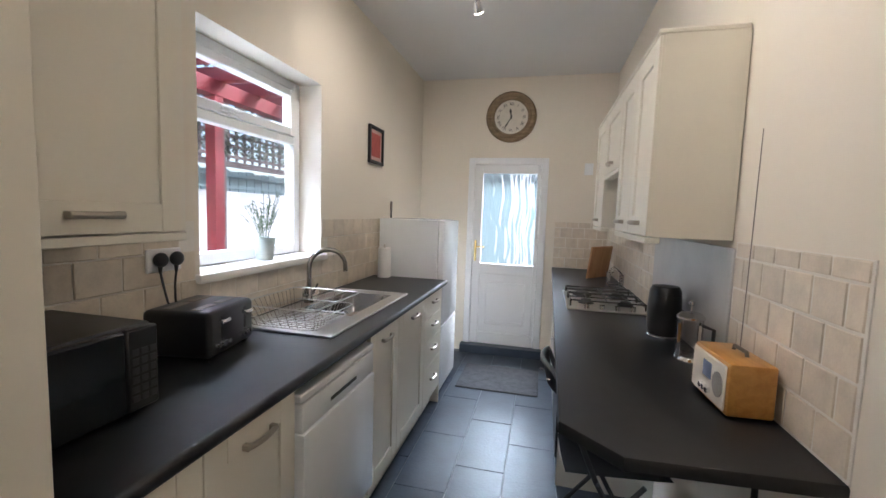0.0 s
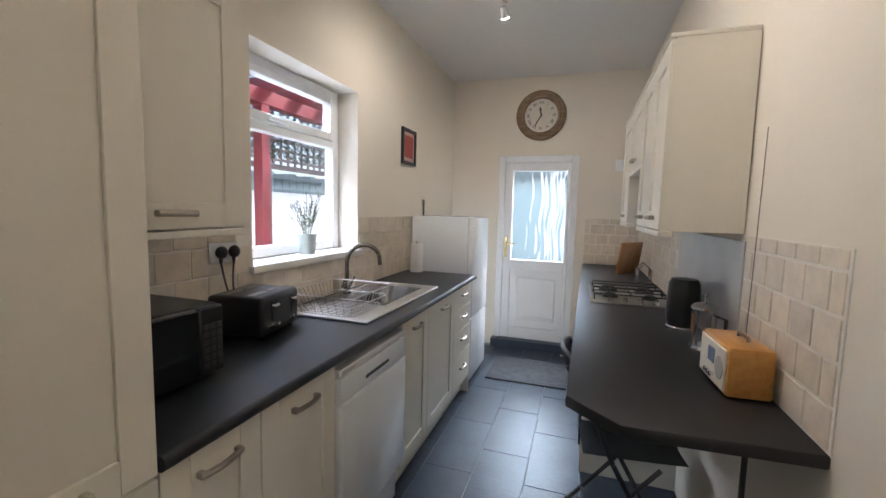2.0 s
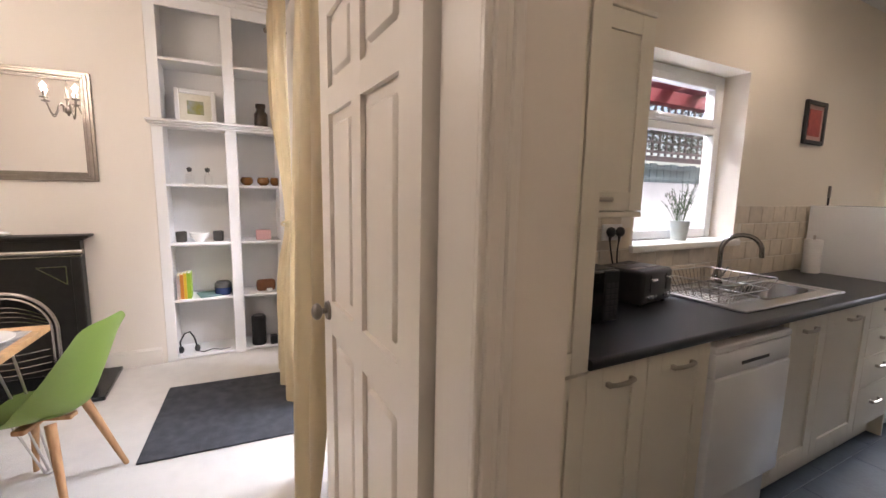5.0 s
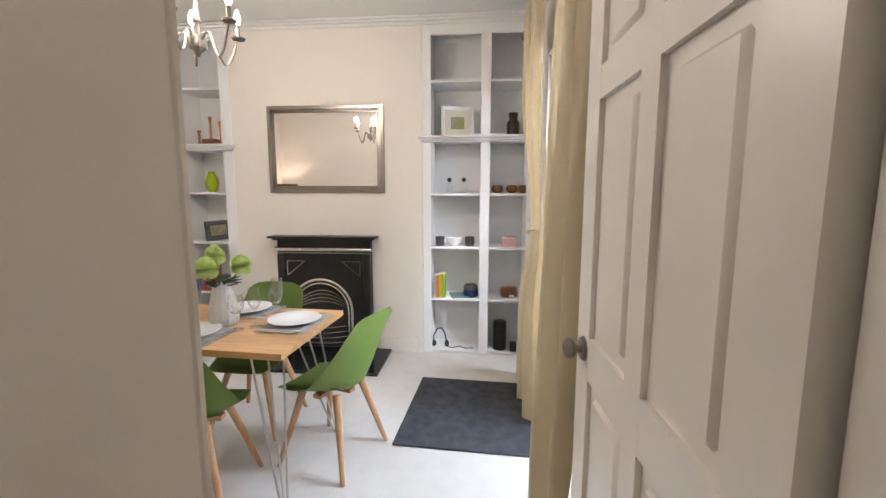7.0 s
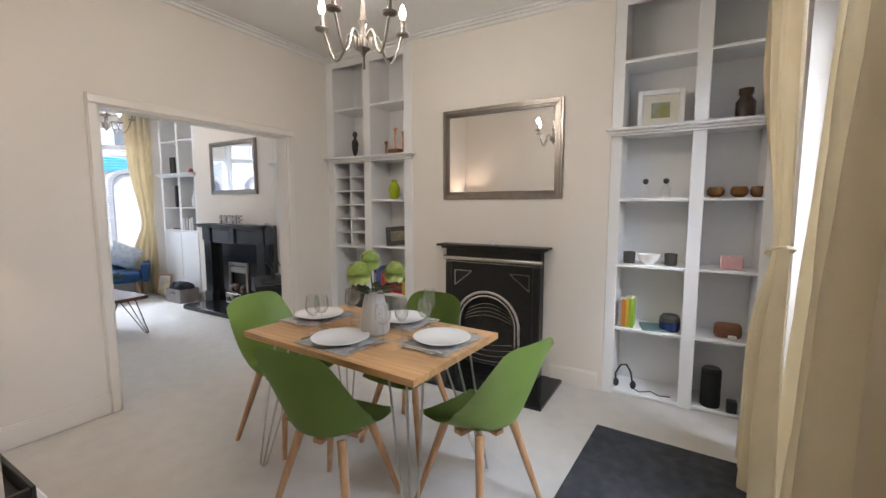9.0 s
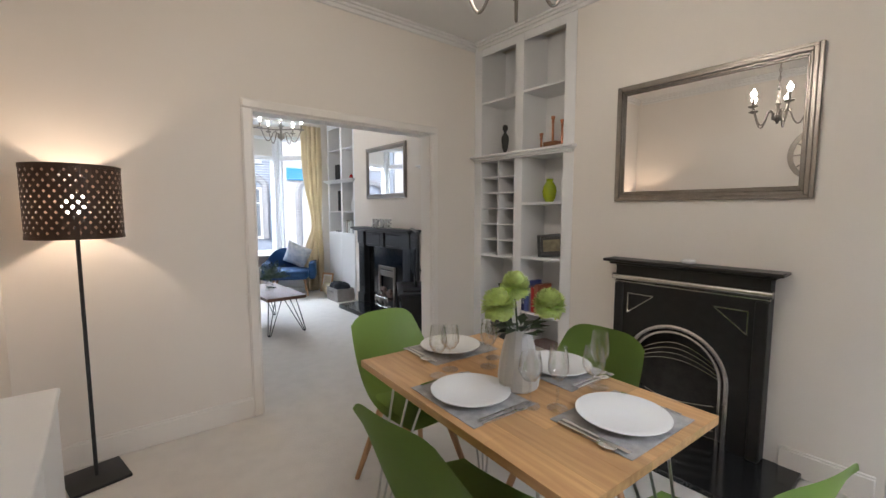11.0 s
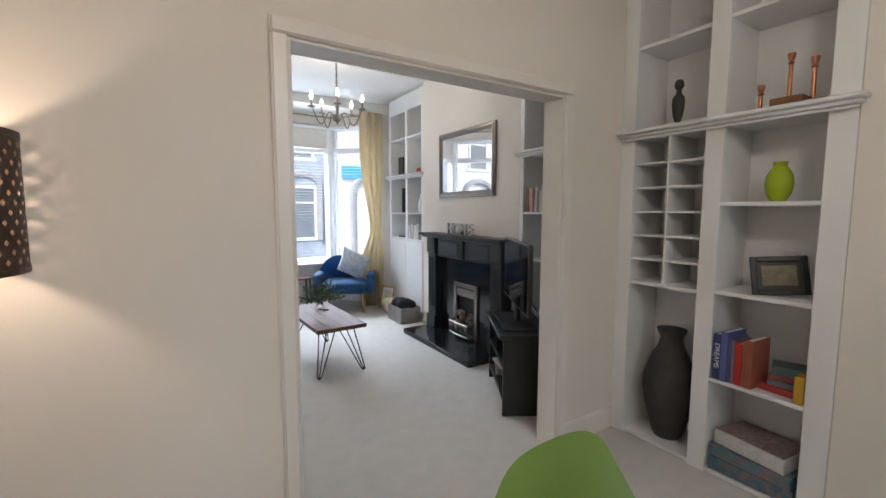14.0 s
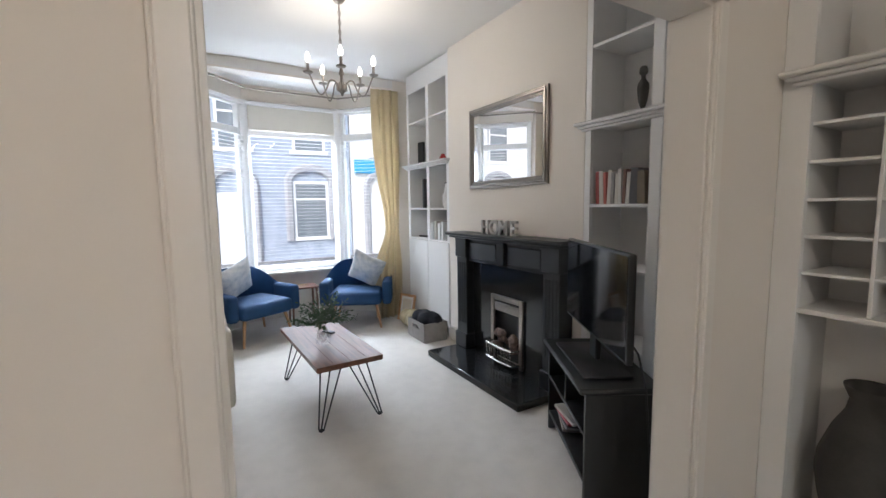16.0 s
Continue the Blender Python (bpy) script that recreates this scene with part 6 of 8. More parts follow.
heads = [(0.095, -0.013, 0.318, 0.064), (-0.024, -0.044, 0.366, 0.058), (-0.118, 0.041, 0.300, 0.062)]
for hx, hy, hz, hr in heads:
    b = B()
    tube(b, [(hx * 0.15, hy * 0.15, 0.16), (hx * 0.5, hy * 0.5, 0.24), (hx, hy, hz - 0.03)], 0.004, 6)
    part("stem", b, M_STEM, t)
    b = B()
    rnd = random.Random(int(hz * 1000))
    for k in range(300):
        g = k / 300
        ph, th = math.acos(1 - 1.72 * g), k * 2.39996
        d = Vector((math.sin(ph) * math.cos(th), math.sin(ph) * math.sin(th), math.cos(ph)))
        base = Vector((hx, hy, hz)) + d * hr * 0.30
        ln = hr * (0.52 + 0.16 * rnd.random())
        curl = (d * 0.35 + Vector((0, 0, 0.75 - 1.1 * g)) + Vector((rnd.uniform(-0.3, 0.3), rnd.uniform(-0.3, 0.3), 0))).normalized()
        side = d.cross(Vector((0, 0, 1)))
        side = (side if side.length > 0.01 else Vector((1, 0, 0))).normalized() * hr * rnd.uniform(0.11, 0.15)
        p1, p2, p3 = base + d * ln * 0.45, base + d * ln * 0.82, base + d * ln * 0.9 + curl * ln * 0.22
        cup = (curl - d * 0.2) * hr * 0.05
        left = [b.verts.new(base - side * 0.3), b.verts.new(p1 - side * 0.85 + cup), b.verts.new(p2 - side + cup * 1.6), b.verts.new(p3 - side * 0.5 + cup)]
        mid = [b.verts.new(base), b.verts.new(p1 - cup * 0.6), b.verts.new(p2 - cup * 0.6), b.verts.new(p3)]
        right = [b.verts.new(base + side * 0.3), b.verts.new(p1 + side * 0.85 + cup), b.verts.new(p2 + side + cup * 1.6), b.verts.new(p3 + side * 0.5 + cup)]
        for l0, l1 in ((left, mid), (mid, right)):
            for q in range(3):
                b.faces.new((l0[q], l1[q], l1[q + 1], l0[q + 1]))
    ball(b, (hx, hy, hz), hr * 0.42, seg=10, rings=7)
    part("flower_head", b, M_PETAL, t, "lime green chrysanthemum head", 180)
b = B()
for k in range(16):
    a = k * 2.4
    d = Vector((math.cos(a), math.sin(a), random.uniform(0.1, 0.9))).normalized()
    c = Vector((0.03 * math.cos(a), 0.03 * math.sin(a), 0.20 + 0.03 * random.random()))
    s = d.cross(Vector((0, 0, 1))).normalized() * 0.022
    L = random.uniform(0.07, 0.11)
    v = [b.verts.new(c), b.verts.new(c + d * L * 0.45 + s), b.verts.new(c + d * L + Vector((0, 0, -0.02))), b.verts.new(c + d * L * 0.45 - s)]
    b.faces.new(v)
part("leaves", b, M_STEM, t, "dark green leaves")


def chandelier(m, radius, arms, drop, label, watts, turn):
    t = thing("chandelier", label, "chandelier", m, "chandeliers")
    b = B()
    lathe(b, [(0.0, 0.0), (0.008, 0.004), (0.012, 0.02), (0.03, 0.035), (0.036, 0.06), (0.03, 0.085), (0.014, 0.10), (0.012, 0.15), (0.022, 0.165), (0.014, 0.185), (0.010, 0.26), (0.016, 0.275), (0.0, 0.285)], seg=18)
    part("column", b, M_PEWTER, t)
    for k in range(8):
        a = 2 * math.pi * k / 8
        b = B()
        cyl(b, (0.036 * math.cos(a), 0.036 * math.sin(a), 0.04), (0.038 * math.cos(a), 0.038 * math.sin(a), 0.095), 0.007, 0.005, 8)
        part("crown_rib", b, M_PEWTER, t)
    for k in range(arms):
        a = 2 * math.pi * k / arms + turn
        c, s = math.cos(a), math.sin(a)
        b = B()
        pts = []
        for i in range(25):
            u = i / 24
            r = 0.025 + (radius - 0.025) * u
            z = 0.055 + 0.035 * math.sin(math.pi * min(1, u / 0.42)) - 0.085 * math.sin(math.pi * min(1, max(0, u - 0.30) / 0.66)) ** 1.2 + 0.062 * max(0, (u - 0.55) / 0.45) ** 1.7
            pts.append((c * r, s * r, z + 0.02))
        tube(b, pts, 0.0060, 8)
        z = pts[-1][2]
        lathe(b, [(0.006, z - 0.008), (0.031, z), (0.036, z + 0.009), (0.030, z + 0.013), (0.012, z + 0.015)], (c * radius, s * radius, 0), 16)
        arm = part("arm", b, M_PEWTER, t)
        b = B()
        cyl(b, (c * radius, s * radius, z + 0.01), (c * radius, s * radius, z + 0.075), 0.0105, seg=12)
        part("candle_tube", b, M_PEWTER, arm)
        b = B()
        lathe(b, [(0.008, z + 0.075), (0.0165, z + 0.095), (0.017, z + 0.108), (0.010, z + 0.135), (0.002, z + 0.150), (0.0, z + 0.150)], (c * radius, s * radius, 0), 14)
        part("bulb", b, M_CANDLE, arm, "lit candle bulb").visible_shadow = False
        p = m @ Vector((c * radius, s * radius, z + 0.11))
        bulb_lamp("candle_light", p, watts / arms, (1.0, 0.86, 0.68), 0.02)
    b = B()
    tube(b, [(0, 0, 0.28), (0, 0, drop - 0.03)], 0.0035, 6)
    for k in range(int((drop - 0.33) / 0.034)):
        z = 0.30 + 0.034 * k
        ring_pts = [((0.010 * math.cos(q)) if k % 2 else 0, 0 if k % 2 else 0.010 * math.cos(q), z + 0.02 * math.sin(q)) for q in [2 * math.pi * i / 10 for i in range(10)]]
        tube(b, ring_pts, 0.0025, 5, True)
    part("chain", b, M_PEWTER, t)
    b = B()
    lathe(b, [(0.012, drop - 0.045), (0.03, drop - 0.04), (0.05, drop - 0.012), (0.052, drop - 0.001), (0.0, drop - 0.001)], seg=22)
    part("ceiling_rose", b, M_PEWTER, t)
    return t


M_CANDLE = glow_mat("lit_candle_bulb", (1.0, 0.93, 0.82), 11)
chandelier(pose(-1.53, -1.61, 2.115), 0.205, 5, DC - 2.115, "pewter five-arm chandelier with lit candle bulbs", 23, 0.07)
chandelier(pose(-2.17, -6.0, 2.26), 0.25, 5, LC - 2.26, "pewter five-arm chandelier hung in the living room", 15, 0.01)

# floor lamp
t = thing("floor_lamp", "black floor lamp with a pierced drum shade", "floor lamp", pose(-0.285, -3.36, 0))
b = B()
box(b, -0.125, 0.125, -0.125, 0.125, 0.0, 0.02, 0.006, 2, pose(0, 0, 0, 0, 0, 12))
part("base", b, M_BLACKMATT, t)
b = B()
cyl(b, (0, 0, 0.02), (0, 0, 1.36), 0.009, seg=12)
part("pole", b, M_BLACKMATT, t)
M_SHADE = bpy.data.materials.new("pierced_bronze_shade")
M_SHADE.use_nodes = True
_b = M_SHADE.node_tree.nodes["Principled BSDF"]
_b.inputs["Base Color"].default_value, _b.inputs["Roughness"].default_value, _b.inputs["Metallic"].default_value = (0.060, 0.034, 0.022, 1), 0.5, 0.2
b = B()
SR_, Z0, Z1 = 0.19, 1.275, 1.612
for z in (Z0, Z1):
    lathe(b, [(SR_ - 0.002, z - 0.008), (SR_ + 0.002, z - 0.008), (SR_ + 0.002, z + 0.008), (SR_ - 0.002, z + 0.008), (SR_ - 0.002, z - 0.008)], seg=48, cap=False)
n_round, n_up, hole = 30, 7, 0.34
def on_drum(i, j):
    a = math.pi * i / n_round
    return Vector((SR_ * math.cos(a), SR_ * math.sin(a), Z0 + (Z1 - Z0) * j / (2 * n_up)))
for i in range(2 * n_round):
    for j in range(2 * n_up + 1):
        if (i + j) % 2:
            rim = [(i - 1, j), (i, j - 1), (i + 1, j), (i, j + 1)]
            rim = [(p, min(2 * n_up, max(0, q))) for p, q in rim]
            edge = [on_drum(*p) for p in rim]
            cut = [on_drum(i + (p - i) * hole, j + (q - j) * hole) for p, q in rim]
            vo, vi = [b.verts.new(p) for p in edge], [b.verts.new(p) for p in cut]
            for k in range(4):
                if (edge[k] - edge[(k + 1) % 4]).length > 1e-4 and (cut[k] - cut[(k + 1) % 4]).length > 1e-4:
                    b.faces.new((vo[k], vo[(k + 1) % 4], vi[(k + 1) % 4], vi[k]))
bmesh.ops.remove_doubles(b, verts=b.verts, dist=2e-4)
part("shade", b, M_SHADE, t, "bronze lattice drum shade", 0)
b = B()
tube(b, [(0.10, -0.06, 0.012), (0.17, -0.11, 0.006), (0.21, -0.02, 0.006), (0.17, 0.10, 0.006), (0.24, 0.16, 0.006)], 0.0035, 6)
part("flex", b, M_BLACK, t, "thin black mains flex")
b = B()
cyl(b, (0, 0, 1.355), (0, 0, 1.40), 0.018)
part("bulb_holder", b, M_BLACKMATT, t)
b = B()
# glowing ball oversized, so its shape stands in for the bulb's glare
ball(b, (0, 0, 1.435), 0.052, 1, 1, 1.12)
part("bulb", b, glow_mat("warm_lit_bulb", (1.0, 0.80, 0.58), 28), t, "warm lit bulb enlarged for its glare").visible_shadow = False
for k in range(3):
    b = B()
    a = 2.1 * k
    tube(b, [(0.015 * math.cos(a), 0.015 * math.sin(a), 1.36), (SR_ * math.cos(a), SR_ * math.sin(a), Z0 + 0.002)], 0.002, 5)
    part("spoke", b, M_BLACKMATT, t)
bulb_lamp("floor_lamp_light", (-0.285, -3.36, 1.435), 3.4, (1.0, 0.62, 0.35), 0.03)

# console, clock on the inner wall, rug
t = thing("console_cabinet", "low white console cabinet along the wall", "console", pose(-0.10, -1.90, 0))
b = B()
box(b, -0.105, 0.108, -0.745, 0.745, 0.06, 0.725, 0.003)
part("body", b, M_SHELF, t)
b = B()
box(b, -0.13, 0.11, -0.765, 0.765, 0.7255, 0.75, 0.005)
part("top", b, M_SHELF, t)
for k in range(3):
    b = B()
    box(b, -0.122, -0.106, -0.735 + 0.49 * k, -0.255 + 0.49 * k, 0.08, 0.715, 0.003)
    part("door", b, M_SHELF, t)
b = B()
box(b, -0.085, 0.105, -0.73, 0.73, 0.0, 0.06)
part("plinth", b, M_SHELF, t)
t = thing("wooden_tray", "dark tray on the white console", "tray", pose(-0.13, -1.56, 0.751))
b = B()
box(b, -0.07, 0.07, -0.12, 0.12, 0, 0.008, 0.002)
part("base", b, M_BLACKWOOD, t)
b = B()
for x0, x1, y0, y1 in ((-0.08, -0.07, -0.13, 0.13), (0.07, 0.08, -0.13, 0.13), (-0.07, 0.07, -0.13, -0.12), (-0.07, 0.07, 0.12, 0.13)):
    box(b, x0, x1, y0, y1, 0, 0.04, 0.002)
part("rim", b, M_BLACKWOOD, t)
t = thing("wall_clock", "large skeleton wall clock with a grey metal ring", "clock", pose(DX1, -1.55, 2.0, 90, 0, -90))
b = B()
lathe(b, [(0.25, 0.004), (0.30, 0.004), (0.30, 0.016), (0.25, 0.016), (0.25, 0.004)], seg=48, cap=False)
lathe(b, [(0.13, 0.004), (0.15, 0.004), (0.15, 0.016), (0.13, 0.016), (0.13, 0.004)], seg=36, cap=False)
part("ring", b, M_PEWTER, t)
for k in range(12):
    b = B()
    a = k * math.pi / 6
    tube(b, [(0.145 * math.cos(a), 0.145 * math.sin(a), 0.010), (0.255 * math.cos(a), 0.255 * math.sin(a), 0.010)], 0.008, 6)
    part("numeral_bar", b, M_PEWTER, t)
for a, ln in ((1.1, 0.14), (2.6, 0.21)):
    b = B()
    tube(b, [(0, 0, 0.02), (ln * math.cos(a), ln * math.sin(a), 0.02)], 0.006, 6)
    part("hand", b, M_BLACKMATT, t)
b = B()
cyl(b, (0, 0, 0.004), (0, 0, 0.024), 0.02)
part("hub", b, M_PEWTER, t)
b = B()
box(b, -2.60, -1.685, -0.69, 0.125, 0.0005, 0.012, 0.005)
bmesh.ops.rotate(b, verts=b.verts, cent=(-2.14, -0.28, 0), matrix=Matrix.Rotation(radians(-3.5), 3, "Z"))
solid("floor_mat", b, M_DOORMAT, "charcoal mottled mat in front of the garden window", "floor mat")


# garden window and curtains
gw = thing("window_garden", "tall white garden window behind gold curtains", "window", pose(0, 0, 0), kind="structure")
b = B()
fy0, fy1 = DY1 + 0.12, DY1 + 0.18
for x0, x1, z0, z1 in ((GX0, GX0 + 0.07, 0, GZ1), (GX1 - 0.07, GX1, 0, GZ1), (GX0 + 0.07, GX1 - 0.07, 0, 0.10), (GX0 + 0.07, GX1 - 0.07, GZ1 - 0.07, GZ1), ((GX0 + GX1) / 2 - 0.05, (GX0 + GX1) / 2 + 0.05, 0.10, GZ1 - 0.07)):
    box(b, x0, x1, fy0, fy1, z0, z1, 0.006)
part("window_frame", b, M_UPVC, gw)
for x0, x1 in ((GX0 + 0.06, (GX0 + GX1) / 2 - 0.04), ((GX0 + GX1) / 2 + 0.04, GX1 - 0.06)):
    b = B()
    box(b, x0, x1, fy0 + 0.025, fy0 + 0.031, 0.09, GZ1 - 0.06)
    part("pane", b, M_GLASS, gw).visible_shadow = False
b = B()
box(b, GX0 + 0.001, GX1 - 0.001, DY1 - 0.002, DY1 + 0.26, -0.05, 0.004)
part("window_sill", b, M_GLOSS, gw)


def curtain(name, label, span, y, z_top, folds, depth, tie=None, group="curtains", seed=1, lean=0.0, flare=0.0, drift=0.25, pull=0.0):
    """A hung curtain along a rail from span[0] to span[1]; tie: (height, share kept, towards); flare: how far its first edge spreads at the hem."""
    rnd = random.Random(seed)
    t = thing(name, label, "curtain", pose(0, 0, 0), group)
    b = B()
    n, rows = folds * 14, 60
    ph = [rnd.uniform(-1, 1) for _ in range(6)]
    grid = []
    for j in range(rows + 1):
        v = j / rows
        z = z_top * (1 - v) + 0.012
        row = []
        for i in range(n + 1):
            u = i / n
            k = u * folds + drift * math.sin(2.3 * v + ph[0] * 3 + 2.5 * u) + 0.12 * math.sin(7 * u + ph[1] * 5)
            broad = math.sin(2 * math.pi * k)
            fold = 0.72 * broad + 0.28 * math.sin(2 * math.pi * 1.63 * k + 2.2 * v + ph[2] * 3)
            x = span[0] + (span[1] - span[0]) * u - flare * (1 - u) ** 2 * v ** 1.6
            keep, pinch = 1.0, 0.0
            if tie:
                q = z - tie[0]
                pinch = math.exp(-(q / (0.62 if q > 0 else 0.30)) ** 2)
                keep = 1 - (1 - tie[1]) * pinch
                x = tie[2] + (x - tie[2]) * keep
            amp = depth * (0.45 + 0.55 * v) * (1 - 0.55 * pinch)
            crease = 0.0045 * math.sin(2 * math.pi * (2.2 * u * folds / 3 + 2.6 * v) + ph[3] * 4) * math.sin(5 * v + ph[4] * 3 + 4 * u)
            row.append((x + 0.010 * math.cos(2 * math.pi * k), y + amp * fold + crease + lean * v + pull * pinch, z))
        grid.append(row)
    sheet(b, grid)
    bmesh.ops.solidify(b, geom=b.faces, thickness=0.004)
    part("cloth", b, M_CURTAIN, t, "", 80)
    return t


cl = curtain("curtain", "gold satin curtain tied back beside the shelves", (-2.72, -2.02), 0.098, 2.68, 5, 0.062, (1.22, 0.42, -2.30), seed=3, lean=0.02, pull=0.035)
b = B()
tube(b, [(-2.33 + 0.155 * math.cos(a), 0.145 + 0.045 * math.sin(a), 1.20 + 0.03 * math.cos(a)) for a in [2 * math.pi * k / 20 for k in range(20)]], 0.008, 8, True)
part("tieback", b, M_CURTAIN, cl, "gold satin tieback")
curtain("curtain", "gold satin curtain hanging full length by the door", (-1.24, -0.67), 0.085, 2.72, 3, 0.058, seed=8, lean=-0.055, flare=0.05, drift=0.4)
t = thing("curtain_pole", "slim metal curtain pole above the garden window", "curtain pole", pose(0, 0, 0))
b = B()
cyl(b, (-3.12, 0.115, 2.72), (-0.65, 0.115, 2.72), 0.012)
part("pole", b, M_PEWTER, t)
for x in (-3.13, -0.64):
    b = B()
    ball(b, (x, 0.115, 2.72), 0.025)
    part("finial", b, M_PEWTER, t)
for x in (-3.05, -0.75):
    b = B()
    tube(b, [(x, 0.115, 2.71), (x, 0.20, 2.705), (x, DY1, 2.70)], 0.007)
    part("bracket", b, M_PEWTER, t)


# unseen small ceiling light, added in the lobby to brighten the near walls
t = thing("ceiling_light", "unseen small opal glass dome light added on the lobby ceiling", "ceiling light", pose(0.78, -0.35, DC))
b = B()
cyl(b, (0, 0, -0.02), (0, 0, -0.001), 0.11, seg=28)
part("base", b, M_CHROME, t)
b = B()
lathe(b, [(0.10, -0.02), (0.098, -0.05), (0.07, -0.085), (0.0, -0.10)], seg=28)
part("dome", b, glow_mat("lit_opal_glass", (1.0, 0.86, 0.70), 4.0), t, "lit opal glass dome").visible_shadow = False
bulb_lamp("lobby_fill_light", (0.78, -0.35, DC - 0.13), 2.3, (1.0, 0.89, 0.76), 0.06)


# ---- living room ----
SF = shelving("alcove_shelving", "white built-in shelving with a cupboard below", pose(0, 0, 0), LBREAST, LX0, [(-7.48, -7.43), (-6.99, -6.93), (-6.55, -6.50)],
              [(-7.43, -6.99, (1.04, 1.39, 1.885, 2.40)), (-6.93, -6.55, (1.04, 1.39, 1.885, 2.40))], 1.895, (-7.50, -6.47), 2.74, 2.95)
for y0, y1 in ((-7.43, -6.97), (-6.965, -6.505)):
    b = B()
    box(b, LBREAST - 0.022, LBREAST + 0.012, y0, y1, 0.10, 1.018, 0.004)
    part("cupboard_door", b, M_SHELF, SF)
SN = shelving("alcove_shelving", "white built-in alcove shelving behind the television", pose(0, 0, 0), LBREAST, LX0, [(-4.738, -4.69), (-4.27, -4.20), (-3.76, -3.70)],
              [(-4.69, -4.27, (0.03, 0.50, 1.0, 1.41, 1.93, 2.43)), (-4.20, -3.76, (0.03, 0.50, 1.0, 1.41, 1.93, 2.43))], 1.94, (-4.78, -3.695), 2.80, 2.95)
XL = -3.58
turned("ornamental_urn", "dark metal footed urn ornament on the shelf", "ornament", [(r * 0.78, z) for r, z in urn], M_DARKVASE, pose(XL + 0.05, -4.40, 1.931))
rb = random.Random(5)
y = -4.66
for k, c in enumerate(((0.30, 0.05, 0.05), (0.55, 0.52, 0.48), (0.45, 0.12, 0.10), (0.6, 0.58, 0.55), (0.25, 0.24, 0.24), (0.58, 0.55, 0.5), (0.62, 0.6, 0.58), (0.2, 0.1, 0.08), (0.5, 0.48, 0.45), (0.09, 0.09, 0.10), (0.18, 0.14, 0.10))):
    w = rb.uniform(0.018, 0.03) if k < 9 else 0.05
    book(XL + 0.06, y + w / 2, 1.411, w, 0.15, rb.uniform(0.19, 0.22), c, tilt=rb.uniform(-3, 3))
    y += w + 0.004
for yy, z, h, w, c in ((-7.26, 1.886, 0.28, 0.11, (0.02, 0.02, 0.02)), (-7.06, 1.391, 0.33, 0.03, (0.04, 0.04, 0.045)), (-7.15, 1.041, 0.26, 0.30, (0.02, 0.02, 0.025))):
    boxed("box_file", "dark upright file or frame on the shelf", "box file", XL + 0.08, yy, z, w, 0.03 if w > 0.1 else 0.2, h if z > 1.2 else 0.02, colour_mat("dark_card", c), 8)
turned("white_vase", "small pale vase on the far shelf", "vase", [(0.035, 0), (0.045, 0.03), (0.05, 0.12), (0.03, 0.18), (0.018, 0.24), (0.02, 0.26), (0.0, 0.26)], M_CHINA, pose(XL + 0.08, -6.68, 1.391))
turned("dark_bottle", "dark glass bottle on the far shelf", "bottle", [(0.035, 0), (0.037, 0.15), (0.014, 0.22), (0.014, 0.28), (0.0, 0.28)], M_DARKVASE, pose(XL + 0.02, -6.80, 1.391))
for k, c in enumerate(((0.6, 0.6, 0.6), (0.5, 0.45, 0.4), (0.7, 0.7, 0.68), (0.66, 0.66, 0.66))):
    book(XL + 0.08, -6.88 + 0.075 * k, 1.041, 0.045, 0.16, 0.18 + 0.02 * (k % 2), c)
turned("red_ornament", "small red ornament on the far shelf", "ornament", [(0.03, 0), (0.04, 0.03), (0.02, 0.08), (0.0, 0.09)], colour_mat("red_glaze", (0.4, 0.03, 0.03), 0.2), pose(XL + 0.1, -6.72, 1.886))

# black fireplace
t = thing("wooden_fireplace", "black painted fireplace surround with a gas fire", "fireplace", pose(LBREAST, -5.48, 0))
b = B()
box(b, 0.0, 0.225, -0.745, 0.745, 1.135, 1.165, 0.008)
box(b, 0.0, 0.195, -0.71, 0.71, 1.112, 1.135, 0.006)
part("mantelshelf", b, M_BLACKWOOD, t)
for s in (-1, 1):
    b = B()
    y0, y1 = sorted((s * 0.50, s * 0.665))
    box(b, 0.0, 0.135, y0, y1, 0.06, 1.112, 0.004)
    for k in range(4):
        box(b, 0.135, 0.142, y0 + 0.02 + 0.034 * k, y0 + 0.04 + 0.034 * k, 0.30, 0.88, 0.003)
    box(b, 0.0, 0.155, y0 - 0.01, y1 + 0.01, 0.06, 0.20, 0.005)
    box(b, 0.0, 0.15, y0 - 0.008, y1 + 0.008, 0.93, 1.111, 0.005)
    part("pilaster", b, M_BLACKWOOD, t)
b = B()
box(b, 0.0, 0.11, -0.50, 0.50, 0.90, 1.111, 0.003)
box(b, 0.11, 0.122, -0.46, -0.08, 0.93, 1.08, 0.005)
box(b, 0.11, 0.122, 0.08, 0.46, 0.93, 1.08, 0.005)
box(b, 0.11, 0.14, -0.05, 0.05, 0.91, 1.11, 0.006)
part("frieze", b, M_BLACKWOOD, t)
b = B()
box(b, 0.0, 0.05, -0.50, -0.21, 0.06, 0.90)
box(b, 0.0, 0.05, 0.21, 0.50, 0.06, 0.90)
box(b, 0.0, 0.05, -0.21, 0.21, 0.64, 0.90)
part("back_panel", b, M_GRANITE, t, "polished black stone panel")
b = B()
box(b, 0.05, 0.075, -0.21, -0.165, 0.06, 0.64, 0.004)
box(b, 0.05, 0.075, 0.165, 0.21, 0.06, 0.64, 0.004)
box(b, 0.05, 0.075, -0.165, 0.165, 0.595, 0.64, 0.004)
part("fire_frame", b, M_PEWTER, t, "dark metal fire frame")
b = B()
box(b, 0.045, 0.07, -0.165, 0.165, 0.50, 0.58, 0.01, 2)
